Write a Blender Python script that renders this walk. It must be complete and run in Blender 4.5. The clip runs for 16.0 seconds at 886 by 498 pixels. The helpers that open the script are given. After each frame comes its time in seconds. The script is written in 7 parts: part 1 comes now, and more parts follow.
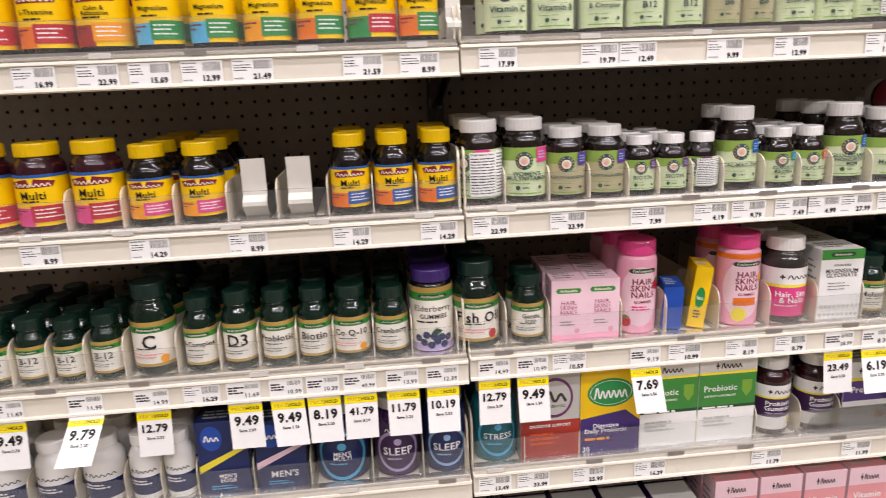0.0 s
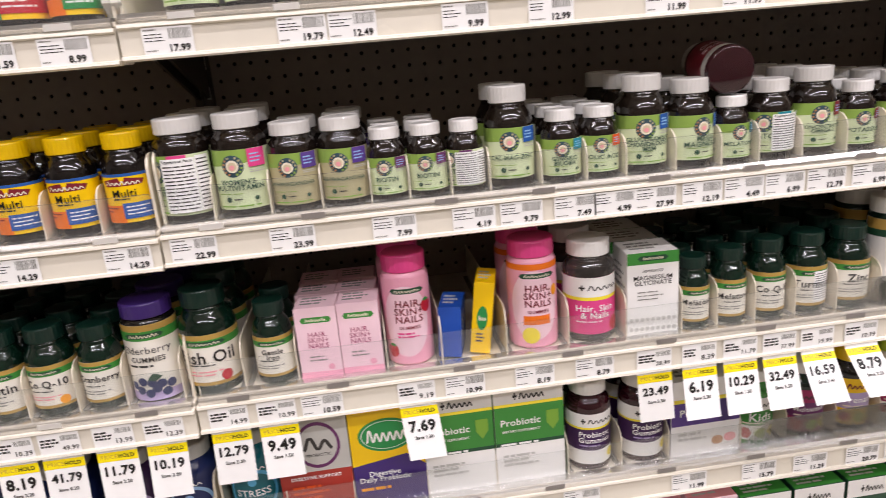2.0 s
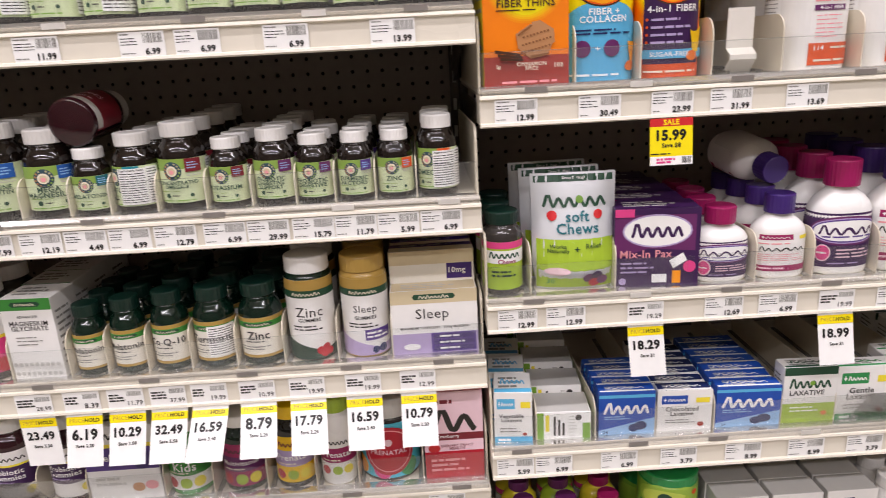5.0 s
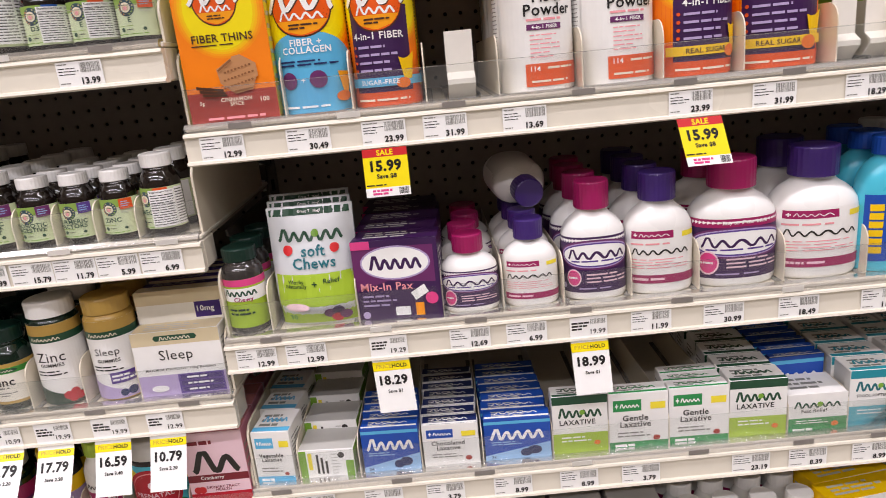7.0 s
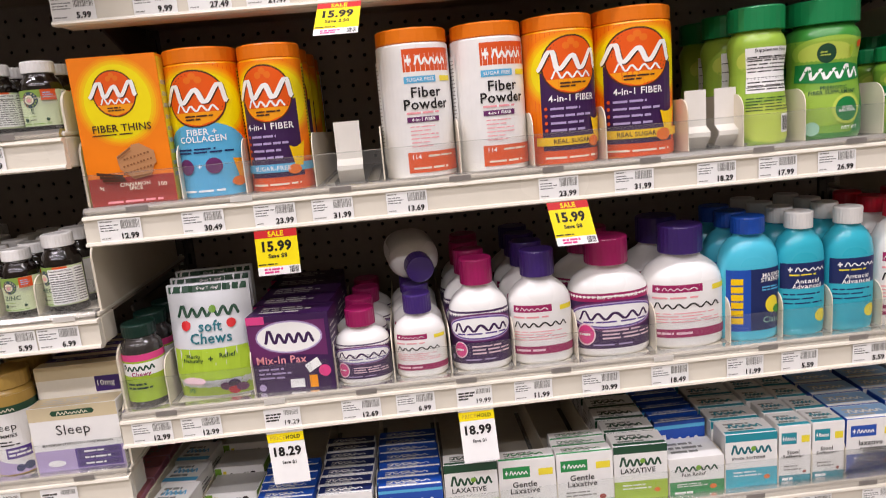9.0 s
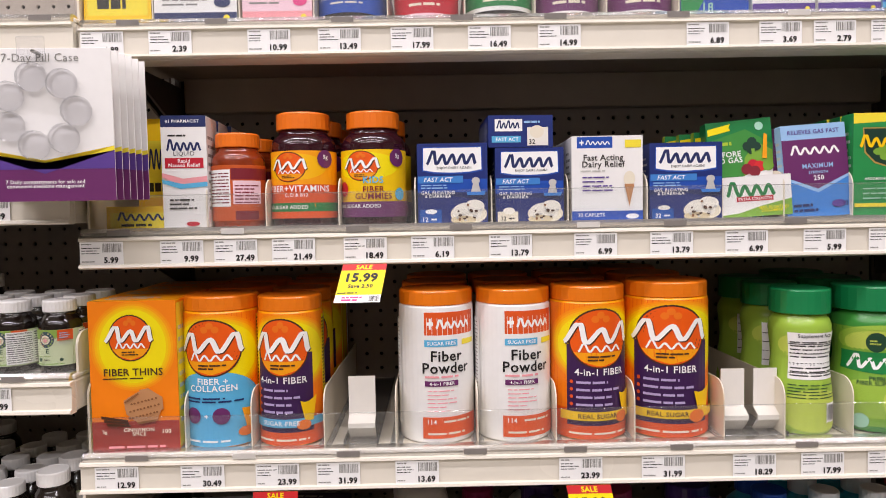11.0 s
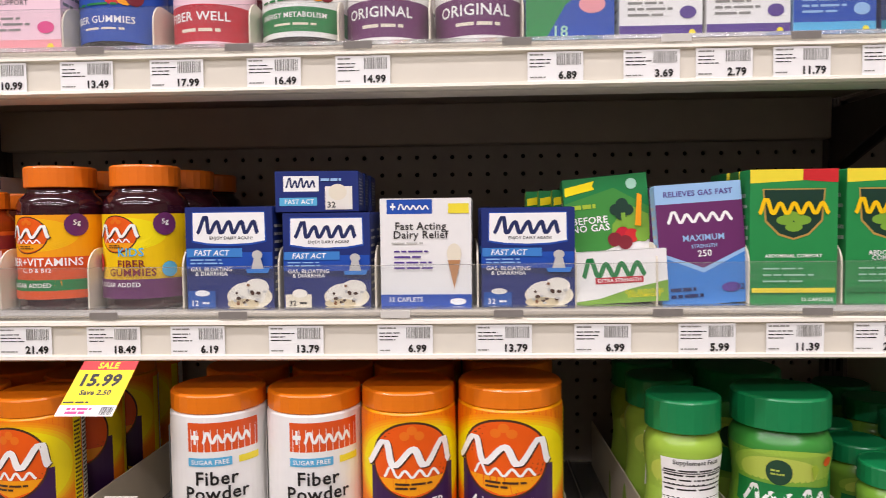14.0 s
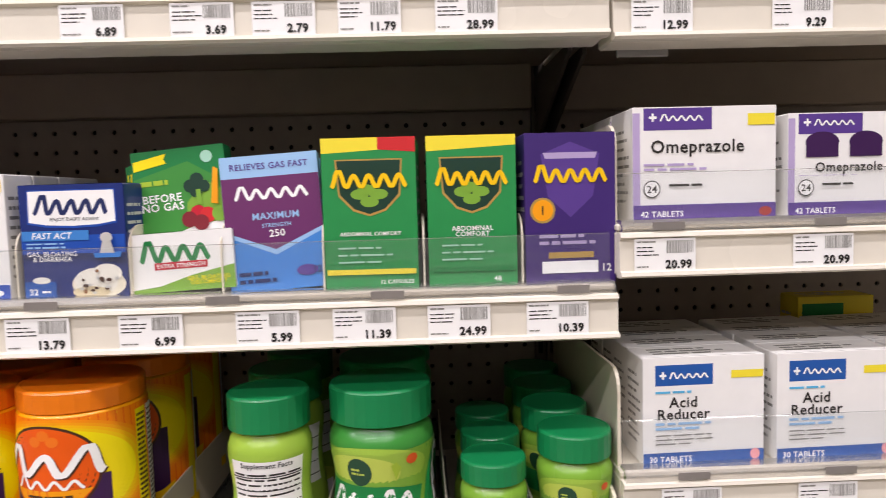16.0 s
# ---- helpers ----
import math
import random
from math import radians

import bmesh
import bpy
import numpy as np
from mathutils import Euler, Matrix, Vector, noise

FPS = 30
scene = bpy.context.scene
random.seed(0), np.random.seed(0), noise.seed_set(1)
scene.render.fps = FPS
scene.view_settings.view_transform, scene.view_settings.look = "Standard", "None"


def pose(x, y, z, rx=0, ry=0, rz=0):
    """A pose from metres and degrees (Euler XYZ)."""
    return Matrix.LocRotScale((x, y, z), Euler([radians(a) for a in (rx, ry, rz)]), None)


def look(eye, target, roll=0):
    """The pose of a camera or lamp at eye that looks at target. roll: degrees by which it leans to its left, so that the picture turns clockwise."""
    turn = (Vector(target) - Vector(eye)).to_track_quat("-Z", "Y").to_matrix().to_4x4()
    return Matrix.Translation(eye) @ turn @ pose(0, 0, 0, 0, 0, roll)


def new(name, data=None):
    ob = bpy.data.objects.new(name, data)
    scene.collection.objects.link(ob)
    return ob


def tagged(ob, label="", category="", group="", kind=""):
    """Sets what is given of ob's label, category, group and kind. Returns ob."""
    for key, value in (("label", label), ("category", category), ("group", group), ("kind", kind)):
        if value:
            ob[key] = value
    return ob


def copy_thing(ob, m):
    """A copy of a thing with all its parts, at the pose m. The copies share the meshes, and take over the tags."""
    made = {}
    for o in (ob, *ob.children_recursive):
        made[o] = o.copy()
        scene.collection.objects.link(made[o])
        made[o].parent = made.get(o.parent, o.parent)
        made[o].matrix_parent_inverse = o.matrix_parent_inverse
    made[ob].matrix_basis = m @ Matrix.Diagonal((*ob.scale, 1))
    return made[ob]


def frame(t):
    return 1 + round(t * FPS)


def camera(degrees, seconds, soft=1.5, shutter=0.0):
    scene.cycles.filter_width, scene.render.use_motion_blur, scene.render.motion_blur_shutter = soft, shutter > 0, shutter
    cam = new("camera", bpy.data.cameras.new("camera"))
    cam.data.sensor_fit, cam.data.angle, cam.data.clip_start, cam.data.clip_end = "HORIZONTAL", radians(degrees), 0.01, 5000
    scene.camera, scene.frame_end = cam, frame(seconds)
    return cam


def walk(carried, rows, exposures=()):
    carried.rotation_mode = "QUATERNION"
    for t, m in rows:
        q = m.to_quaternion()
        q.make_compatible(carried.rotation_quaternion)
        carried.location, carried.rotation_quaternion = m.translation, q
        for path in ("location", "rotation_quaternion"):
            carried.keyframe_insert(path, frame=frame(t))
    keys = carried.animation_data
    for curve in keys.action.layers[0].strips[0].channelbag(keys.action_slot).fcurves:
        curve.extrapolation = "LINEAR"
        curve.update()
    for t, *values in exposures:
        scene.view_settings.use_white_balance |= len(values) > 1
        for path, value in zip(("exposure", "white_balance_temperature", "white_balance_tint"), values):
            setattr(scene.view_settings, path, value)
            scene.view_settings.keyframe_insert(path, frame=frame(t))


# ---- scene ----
# ---- camera and walk ----
cam = camera(66.1, 16.0, soft=0.9, shutter=0.25)
EXPOSURES = [(0, 0.08), (3, 0.0), (5, -0.08), (8.5, -0.08), (13, -0.18), (16, -0.03)]
PATH = [
    (0, (-0.126, -0.931, 1.24), (0.062, 0.995, 0.735), -2.3),
    (0.5, (-0.034, -0.891, 1.21), (0.248, 1.025, 0.71), -3.4),
    (1, (0.08, -0.805, 1.211), (0.352, 1.1, 0.669), -4.4),
    (1.5, (0.146, -0.765, 1.212), (0.394, 1.139, 0.653), -5.0),
    (2, (0.244, -0.779, 1.224), (0.445, 1.128, 0.655), -4.9),
    (2.5, (0.436, -0.853, 1.226), (0.635, 1.058, 0.671), -4.4),
    (3, (0.557, -0.847, 1.224), (0.768, 1.061, 0.662), -3.5),
    (3.5, (0.688, -0.785, 1.24), (0.881, 1.13, 0.697), -2.7),
    (4, (0.805, -0.764, 1.241), (0.945, 1.154, 0.69), -2.6),
    (4.5, (1.006, -0.815, 1.245), (1.045, 1.101, 0.675), -2.9),
    (5, (1.143, -0.827, 1.237), (1.195, 1.088, 0.661), -3.0),
    (5.2, (1.179, -0.81, 1.227), (1.263, 1.106, 0.658), -2.8),
    (7.3, (1.544, -0.805, 1.241), (1.533, 1.118, 0.689), -5.8),
    (7.5, (1.551, -0.812, 1.241), (1.558, 1.116, 0.707), -5.8),
    (8, (1.57, -0.831, 1.248), (1.631, 1.105, 0.75), -5.6),
    (8.5, (1.587, -0.846, 1.253), (1.688, 1.098, 0.797), -5.3),
    (9, (1.624, -0.858, 1.264), (1.729, 1.1, 0.87), -5.1),
    (9.5, (1.648, -0.824, 1.334), (1.726, 1.152, 1.035), -4.5),
    (10, (1.649, -0.81, 1.398), (1.709, 1.176, 1.163), -3.4),
    (10.2, (1.644, -0.805, 1.414), (1.701, 1.184, 1.218), -2.8),
    (12.3, (1.708, -0.735, 1.513), (1.688, 1.265, 1.467), 0.6),
    (12.5, (1.714, -0.699, 1.513), (1.72, 1.301, 1.487), 0.7),
    (13, (1.755, -0.6, 1.541), (1.751, 1.4, 1.531), 0.5),
    (13.5, (1.837, -0.585, 1.547), (1.776, 1.412, 1.465), 0.0),
    (14, (1.918, -0.599, 1.546), (1.838, 1.397, 1.443), -0.7),
    (14.5, (1.99, -0.619, 1.533), (1.905, 1.377, 1.436), -1.3),
    (15, (2.075, -0.615, 1.534), (2.036, 1.38, 1.406), -1.7),
    (15.5, (2.186, -0.561, 1.519), (2.203, 1.436, 1.414), -1.7),
    (16, (2.27, -0.526, 1.533), (2.333, 1.467, 1.377), -1.6),
]
walk(cam, [(t, look(eye, target, roll)) for t, eye, target, roll in PATH], exposures=EXPOSURES)

# ---- world, lamps ----
scene.world = bpy.data.worlds.new("world")
scene.world.use_nodes = True
scene.world.node_tree.nodes["Background"].inputs[0].default_value = (1, 1, 1, 1)
scene.world.node_tree.nodes["Background"].inputs[1].default_value = 0.02

SEC = 1.219                      # width of one shelving section
CEIL = 4.2
LAMP_ROWS = ((-0.9, 1.0), (-2.6, 1.0), (-4.3, 1.0))   # distance in front of the shelving, share of power
LAMP_POWER = 43.0

for row_y, share in LAMP_ROWS:
    for k in range(3):
        lamp_data = bpy.data.lights.new("ceiling_lamp_light", "AREA")
        lamp_data.shape, lamp_data.size, lamp_data.size_y = "RECTANGLE", 1.9, 0.16
        lamp_data.energy = LAMP_POWER * share
        lamp_data.color = (0.99, 0.925, 0.99)
        lamp_ob = new("ceiling_lamp_light", lamp_data)
        lamp_ob.matrix_world = pose(-1.2 + 2.2 * k, row_y, CEIL - 0.09)

# ---- materials ----
def lin(h):
    v = [int(h[i:i + 2], 16) / 255 for i in (0, 2, 4)]
    return tuple(c / 12.92 if c <= 0.04045 else ((c + 0.055) / 1.055) ** 2.4 for c in v)


def surface(name, colour, rough=0.5, metal=0.0, vary=0.06, scale=60.0, bump=0.0, coat=0.0, speck=0.0):
    """Principled surface with two scales of colour and roughness variation."""
    m = bpy.data.materials.new(name)
    m.use_nodes = True
    nt = m.node_tree
    b = nt.nodes["Principled BSDF"]
    co = nt.nodes.new("ShaderNodeTexCoord")
    n1 = nt.nodes.new("ShaderNodeTexNoise")
    n1.inputs["Scale"].default_value, n1.inputs["Detail"].default_value = scale, 4
    n2 = nt.nodes.new("ShaderNodeTexNoise")
    n2.inputs["Scale"].default_value, n2.inputs["Detail"].default_value = scale * 0.09, 3
    nt.links.new(co.outputs["Object"], n1.inputs["Vector"])
    nt.links.new(co.outputs["Object"], n2.inputs["Vector"])
    add = nt.nodes.new("ShaderNodeMath")
    add.operation = "MULTIPLY_ADD"
    add.inputs[1].default_value = 0.5
    half = nt.nodes.new("ShaderNodeMath")
    half.operation = "MULTIPLY"
    half.inputs[1].default_value = 0.5
    nt.links.new(n2.outputs["Fac"], half.inputs[0])
    nt.links.new(n1.outputs["Fac"], add.inputs[0])
    nt.links.new(half.outputs[0], add.inputs[2])
    ramp = nt.nodes.new("ShaderNodeValToRGB")
    ramp.color_ramp.elements[0].position, ramp.color_ramp.elements[1].position = 0.3, 0.7
    ramp.color_ramp.elements[0].color = (*[c * (1 - vary) for c in colour], 1)
    ramp.color_ramp.elements[1].color = (*[min(1, c * (1 + vary)) for c in colour], 1)
    nt.links.new(add.outputs[0], ramp.inputs[0])
    nt.links.new(ramp.outputs[0], b.inputs["Base Color"])
    rr = nt.nodes.new("ShaderNodeMapRange")
    rr.inputs["To Min"].default_value, rr.inputs["To Max"].default_value = max(0.03, rough * 0.8), min(1, rough * 1.2)
    nt.links.new(n2.outputs["Fac"], rr.inputs["Value"])
    nt.links.new(rr.outputs[0], b.inputs["Roughness"])
    b.inputs["Metallic"].default_value = metal
    b.inputs["Coat Weight"].default_value = coat
    b.inputs["Coat Roughness"].default_value = 0.08
    if bump:
        bp = nt.nodes.new("ShaderNodeBump")
        bp.inputs["Strength"].default_value, bp.inputs["Distance"].default_value = bump, 0.001
        nt.links.new(n1.outputs["Fac"], bp.inputs["Height"])
        nt.links.new(bp.outputs[0], b.inputs["Normal"])
    return m


def clear_plastic(name, tint, gloss=1.0, rough=0.06, body=0.0):
    """Thin clear acrylic: see-through, with a glossy skin and a faint body colour."""
    m = bpy.data.materials.new(name)
    m.use_nodes = True
    nt = m.node_tree
    nt.nodes.remove(nt.nodes["Principled BSDF"])
    out = nt.nodes["Material Output"]
    tr = nt.nodes.new("ShaderNodeBsdfTransparent")
    tr.inputs[0].default_value = (*tint, 1)
    gl = nt.nodes.new("ShaderNodeBsdfGlossy")
    gl.inputs["Roughness"].default_value = rough
    df = nt.nodes.new("ShaderNodeBsdfDiffuse")
    df.inputs[0].default_value = (0.75, 0.74, 0.70, 1)
    mx0 = nt.nodes.new("ShaderNodeMixShader")
    noise_n = nt.nodes.new("ShaderNodeTexNoise")
    noise_n.inputs["Scale"].default_value = 9
    sc = nt.nodes.new("ShaderNodeMath")
    sc.operation = "MULTIPLY"
    sc.inputs[1].default_value = body * 2
    nt.links.new(noise_n.outputs["Fac"], sc.inputs[0])
    nt.links.new(sc.outputs[0], mx0.inputs[0])
    fr = nt.nodes.new("ShaderNodeFresnel")
    fr.inputs["IOR"].default_value = 1.45
    k = nt.nodes.new("ShaderNodeMath")
    k.operation = "MULTIPLY"
    k.inputs[1].default_value = gloss
    mx = nt.nodes.new("ShaderNodeMixShader")
    nt.links.new(fr.outputs[0], k.inputs[0])
    nt.links.new(k.outputs[0], mx.inputs[0])
    nt.links.new(tr.outputs[0], mx0.inputs[1])
    nt.links.new(df.outputs[0], mx0.inputs[2])
    nt.links.new(mx0.outputs[0], mx.inputs[1])
    nt.links.new(gl.outputs[0], mx.inputs[2])
    nt.links.new(mx.outputs[0], out.inputs["Surface"])
    return m


CREAM = surface("cream_painted_steel", lin("dcd4c3"), 0.38, vary=0.04, scale=90, bump=0.05)
RAIL = surface("cream_price_rail_plastic", lin("e6dfcf"), 0.26, vary=0.03, scale=50)
PEG = surface("dark_pegboard", lin("a59c93"), 0.75, vary=0.12, scale=45, bump=0.15)
STEEL_DARK = surface("dark_upright_steel", lin("584f47"), 0.5, vary=0.1)
# grey-brown in place of cream: the shade below the decks, put into the colour
UNDER = surface("shaded_shelf_underside", lin("aa9d8d"), 0.5, vary=0.08, scale=30)
# near-black that paints the shade inside holes and slots
BLACKISH = surface("cavity_shade", lin("15120f"), 0.9)
ACRYLIC = clear_plastic("clear_acrylic", (0.97, 0.975, 0.97), 0.9, 0.05, 0.03)
CHANNEL = clear_plastic("clear_acrylic_channel", (0.78, 0.77, 0.75), 0.7, 0.18, 0.10)
CLIP_DARK = surface("grey_clip_plastic", lin("86807a"), 0.3, vary=0.15)
CLIP_LIGHT = surface("pale_clip_plastic", lin("d8d4cc"), 0.3, vary=0.1)
DIVIDER = clear_plastic("cream_translucent_divider", (0.80, 0.76, 0.68), 0.7, 0.25, 0.30)
DIVIDER_SOLID = surface("cream_divider_plastic", lin("e3d9c4"), 0.4, vary=0.04)
PUSHER = surface("white_pusher_plastic", lin("efeae0"), 0.35, vary=0.03)
BAG = clear_plastic("clear_blister", (0.98, 0.98, 0.99), 0.6, 0.12, 0.05)
FLOOR = surface("vinyl_floor", lin("b9b2a4"), 0.3, vary=0.08, scale=20)
CEILING = surface("ceiling_tile", lin("dedad2"), 0.9, vary=0.05, scale=40)
WALLS = surface("opposite_shelving", lin("8d877c"), 0.7, vary=0.2, scale=6)

PALETTE = dict(
    white="f4f2ee", paper="fbfaf7", black="161412", ink="2a2622", grey="8b8983", lgrey="c6c4be", silver="b9bcc0",
    yellow="fbcd00", tagyellow="fde600", lemon="f6e23a", capor="ea7a0e", orange="f07818", flame="ee5c06", glow1="fb8604", glow2="fd9602", glow3="ffbe00", deeporange="e2571c", amber="fea50a", gold="b8954a", brown="8a5a34",
    tan="c08a5c", maroon="7e1f2c", red="d0282c", brick="a83226", rust="8a3413", brickor="c9571f", crimson="c2182f", pink="f2a9c0", hotpink="e4478c", palepink="f7d4de", salmon="f2a3a8",
    purple="4a2568", plum="6a2a63", violet="5a3d8f", lilac="b9a6cf", dkpurple="3c1a4e", magenta="a01a5b", grape="3f2670",
    navy="1c2a5e", blue="2459a8", sky="5db6e0", ltblue="9cc4ea", royal="1d4fb0", cobalt="1a2d74", azure="3f84cf", teal="1f8f9f", aqua="35b2c6", cyan="4fc3dc", deepteal="156a75",
    green="3f8f3a", dkgreen="1f4b33", forest="173b2c", lime="a9c636", leaf="7fae3a", sage="dae5ba", sagedark="8fae50", slate="35505c", apple="9fc246", springg="c5d65a", khaki="bdb48c", mint="a8d8bf", kelly="26904a", capk="14824a", emerald="17803f",
    cream="efe6cf", ivory="f2ede0", beige="d9c9a4", choco="4a2c1c",
    bottlebrown="1b1410", bottleblack="120e0d", bottlegreen="0a2218", bottleplum="331019", capgreen="0a2b22", smoke="3a3634",
)
_paint = {}


def paint(key, rough=0.42):
    if (key, rough) not in _paint:
        _paint[key, rough] = surface("print_" + key, lin(PALETTE[key]), rough, vary=0.03, scale=80)
    return _paint[key, rough]


def plastic(key, rough=0.28):
    if (key, rough, 1) not in _paint:
        _paint[key, rough, 1] = surface("plastic_" + key, lin(PALETTE[key]), rough, vary=0.05, scale=35, coat=0.15)
    return _paint[key, rough, 1]


def glassy(key):
    """Dark tinted bottle plastic with a bright sheen."""
    if (key, 0, 2) not in _paint:
        _paint[key, 0, 2] = surface("bottle_" + key, lin(PALETTE[key]), 0.07, vary=0.35, scale=70, coat=0.5)
    return _paint[key, 0, 2]


# ---- mesh helpers ----
def mesh_object(name, verts, faces, mats, idx=None, smooth=False, parent=None, label=""):
    me = bpy.data.meshes.new(name)
    me.from_pydata(verts, [], faces)
    for m in mats if isinstance(mats, (list, tuple)) else (mats,):
        me.materials.append(m)
    if idx is not None:
        me.polygons.foreach_set("material_index", idx)
    if smooth:
        me.polygons.foreach_set("use_smooth", [True] * len(me.polygons))
    me.update()
    ob = new(name, me)
    if parent:
        ob.parent = parent
    if label:
        ob["label"] = label
    return ob


def part(name, bm, material, parent=None, label="", smooth=False):
    me = bpy.data.meshes.new(name)
    bm.to_mesh(me)
    bm.free()
    me.materials.append(material)
    if smooth:
        me.polygons.foreach_set("use_smooth", [True] * len(me.polygons))
    ob = new(name, me)
    if parent:
        ob.parent = parent
    if label:
        ob["label"] = label
    return ob


def block(x0, x1, y0, y1, z0, z1, bevel=0.0, seg=1):
    bm = bmesh.new()
    bmesh.ops.create_cube(bm, size=1)
    for v in bm.verts:
        v.co = Vector(((x0 + x1) / 2 + v.co.x * (x1 - x0), (y0 + y1) / 2 + v.co.y * (y1 - y0), (z0 + z1) / 2 + v.co.z * (z1 - z0)))
    if bevel:
        bmesh.ops.bevel(bm, geom=bm.edges[:], offset=bevel, segments=seg, affect="EDGES", profile=0.6)
    return bm


def extrude_x(outline, x0, x1):
    """A bar along x whose section is the outline of (y, z) points."""
    n = len(outline)
    verts = [(x0, y, z) for y, z in outline] + [(x1, y, z) for y, z in outline]
    faces = [tuple(range(n)), tuple(range(2 * n - 1, n - 1, -1))] + [(i, n + i, n + (i + 1) % n, (i + 1) % n) for i in range(n)]
    return verts, faces


def rounded(c, power):
    """Sine or cosine drawn out towards a rounded square."""
    return math.copysign(abs(c) ** power, c)


def lathe(profile, seg=28, depth=1.0, ribs=0.0, power=1.0):
    """Turned shape from (radius, height) points; ribs pulls every second column in."""
    verts, faces = [], []
    for r, z in profile:
        for k in range(seg):
            a = 2 * math.pi * k / seg
            rr = r - (ribs if k % 2 and r > 0.004 else 0)
            verts.append((rr * rounded(math.sin(a), power), -rr * depth * rounded(math.cos(a), power), z))
    for j in range(len(profile) - 1):
        for k in range(seg):
            a, b = j * seg + k, j * seg + (k + 1) % seg
            faces.append((a, b, b + seg, a + seg))
    faces.append(tuple(range(seg - 1, -1, -1)))
    faces.append(tuple((len(profile) - 1) * seg + k for k in range(seg)))
    return verts, faces


# ---- lettering ----
_words = {}


def word(s, bold):
    if (s, bold) not in _words:
        cu = bpy.data.curves.new("lettering", "FONT")
        cu.body, cu.align_x, cu.resolution_u, cu.offset = s, "CENTER", 2, 0.016 * bold
        cu.space_line, cu.space_character = 0.8, 1.06
        ob = bpy.data.objects.new("lettering", cu)
        me = ob.to_mesh()
        v = np.array([p.co[:2] for p in me.vertices]) if len(me.vertices) else np.zeros((1, 2))
        f = [tuple(p.vertices) for p in me.polygons]
        ob.to_mesh_clear()
        bpy.data.objects.remove(ob)
        bpy.data.curves.remove(cu)
        lo, hi = v.min(0), v.max(0)
        _words[s, bold] = (v - (lo + hi) / 2, f, hi - lo)
    return _words[s, bold]


class Art:
    """Printed patches and words laid on a surface. place(u, v, lift) turns label metres into a point."""

    def __init__(self, place, half_u, height, curved=0.0):
        self.place, self.hu, self.h, self.curved = place, half_u, height, curved
        self.rng = random.Random(3)
        self.level = 0
        self.sets = {k: ([], [], [], []) for k in ("artwork", "emblem", "small_print", "barcode", "lettering")}

    def add(self, where, pts, faces, key):
        verts, fs, cols, keys = self.sets[where]
        if key not in keys:
            keys.append(key)
        lift = 0.00022 + 0.00009 * self.level + (0.0003 if self.curved and where == "lettering" else 0)
        base = len(verts)
        verts.extend(self.place(u, v, lift) for u, v in pts)
        fs.extend(tuple(base + i for i in f) for f in faces)
        cols.extend([keys.index(key)] * len(faces))

    def strip(self, u0, u1, v0, v1, key, nv=1, where="artwork"):
        n = max(1, int(math.ceil(abs(u1 - u0) / self.curved / 0.14))) if self.curved else 1
        nv = max(nv, int(abs(v1 - v0) / 0.012)) if self.curved else 1
        pts = [(u0 + (u1 - u0) * i / n, v0 + (v1 - v0) * j / nv) for j in range(nv + 1) for i in range(n + 1)]
        faces = [(j * (n + 1) + i, j * (n + 1) + i + 1, (j + 1) * (n + 1) + i + 1, (j + 1) * (n + 1) + i) for j in range(nv) for i in range(n)]
        self.add(where, pts, faces, key)

    def rect(self, u0, u1, v0, v1, key):
        self.level += 1
        self.strip(u0 * self.hu, u1 * self.hu, v0 * self.h, v1 * self.h, key)

    def oval(self, u, v, ru, rv, key, n=26):
        self.level += 1
        ru, rv = ru * self.hu, (rv * self.h if rv > 0 else -rv * ru * self.hu)
        c = (u * self.hu, v * self.h)
        pts = [c]
        rings = max(2, int(ru / self.curved / 0.1)) if self.curved else 1
        n = max(n, int(6.3 * ru / self.curved / 0.12)) if self.curved else n
        for q in range(1, rings + 1):
            pts += [(c[0] + ru * q / rings * math.cos(2 * math.pi * k / n), c[1] + rv * q / rings * math.sin(2 * math.pi * k / n)) for k in range(n)]
        faces = [(0, 1 + k, 1 + (k + 1) % n) for k in range(n)]
        for q in range(rings - 1):
            o = 1 + q * n
            faces += [(o + k, o + n + k, o + n + (k + 1) % n, o + (k + 1) % n) for k in range(n)]
        self.add("artwork", pts, faces, key)

    def poly(self, pts, key):
        self.level += 1
        p = [(u * self.hu, v * self.h) for u, v in pts]
        if not self.curved:
            c = (sum(a for a, _ in p) / len(p), sum(b for _, b in p) / len(p))
            self.add("artwork", [c] + p, [(0, 1 + k, 1 + (k + 1) % len(p)) for k in range(len(p))], key)
            return
        lo, hi = min(a for a, _ in p), max(a for a, _ in p)
        n = max(2, int((hi - lo) / self.curved / 0.12))
        cols = []
        for i in range(n + 1):
            u = lo + (hi - lo) * min(max(i / n, 0.001), 0.999)
            cut = [a[1] + (b[1] - a[1]) * (u - a[0]) / (b[0] - a[0]) for a, b in zip(p, p[1:] + p[:1]) if (a[0] - u) * (b[0] - u) < 0]
            cols.append((u, min(cut), max(cut)) if cut else (u, p[0][1], p[0][1]))
        m = 4
        grid = [(u, q0 + (q1 - q0) * j / m) for u, q0, q1 in cols for j in range(m + 1)]
        self.add("artwork", grid, [(i * (m + 1) + j, (i + 1) * (m + 1) + j, (i + 1) * (m + 1) + j + 1, i * (m + 1) + j + 1) for i in range(n) for j in range(m)], key)

    def text(self, s, u, v, w, h, key, bold=True, lean=0.0):
        self.level += 1
        p, f, size = word(s, bold)
        k = min(w * self.hu / max(size[0], 1e-3), h * self.h / max(size[1], 1e-3))
        self.add("lettering", [(u * self.hu + (a + lean * b) * k, v * self.h + b * k) for a, b in p], f, key)

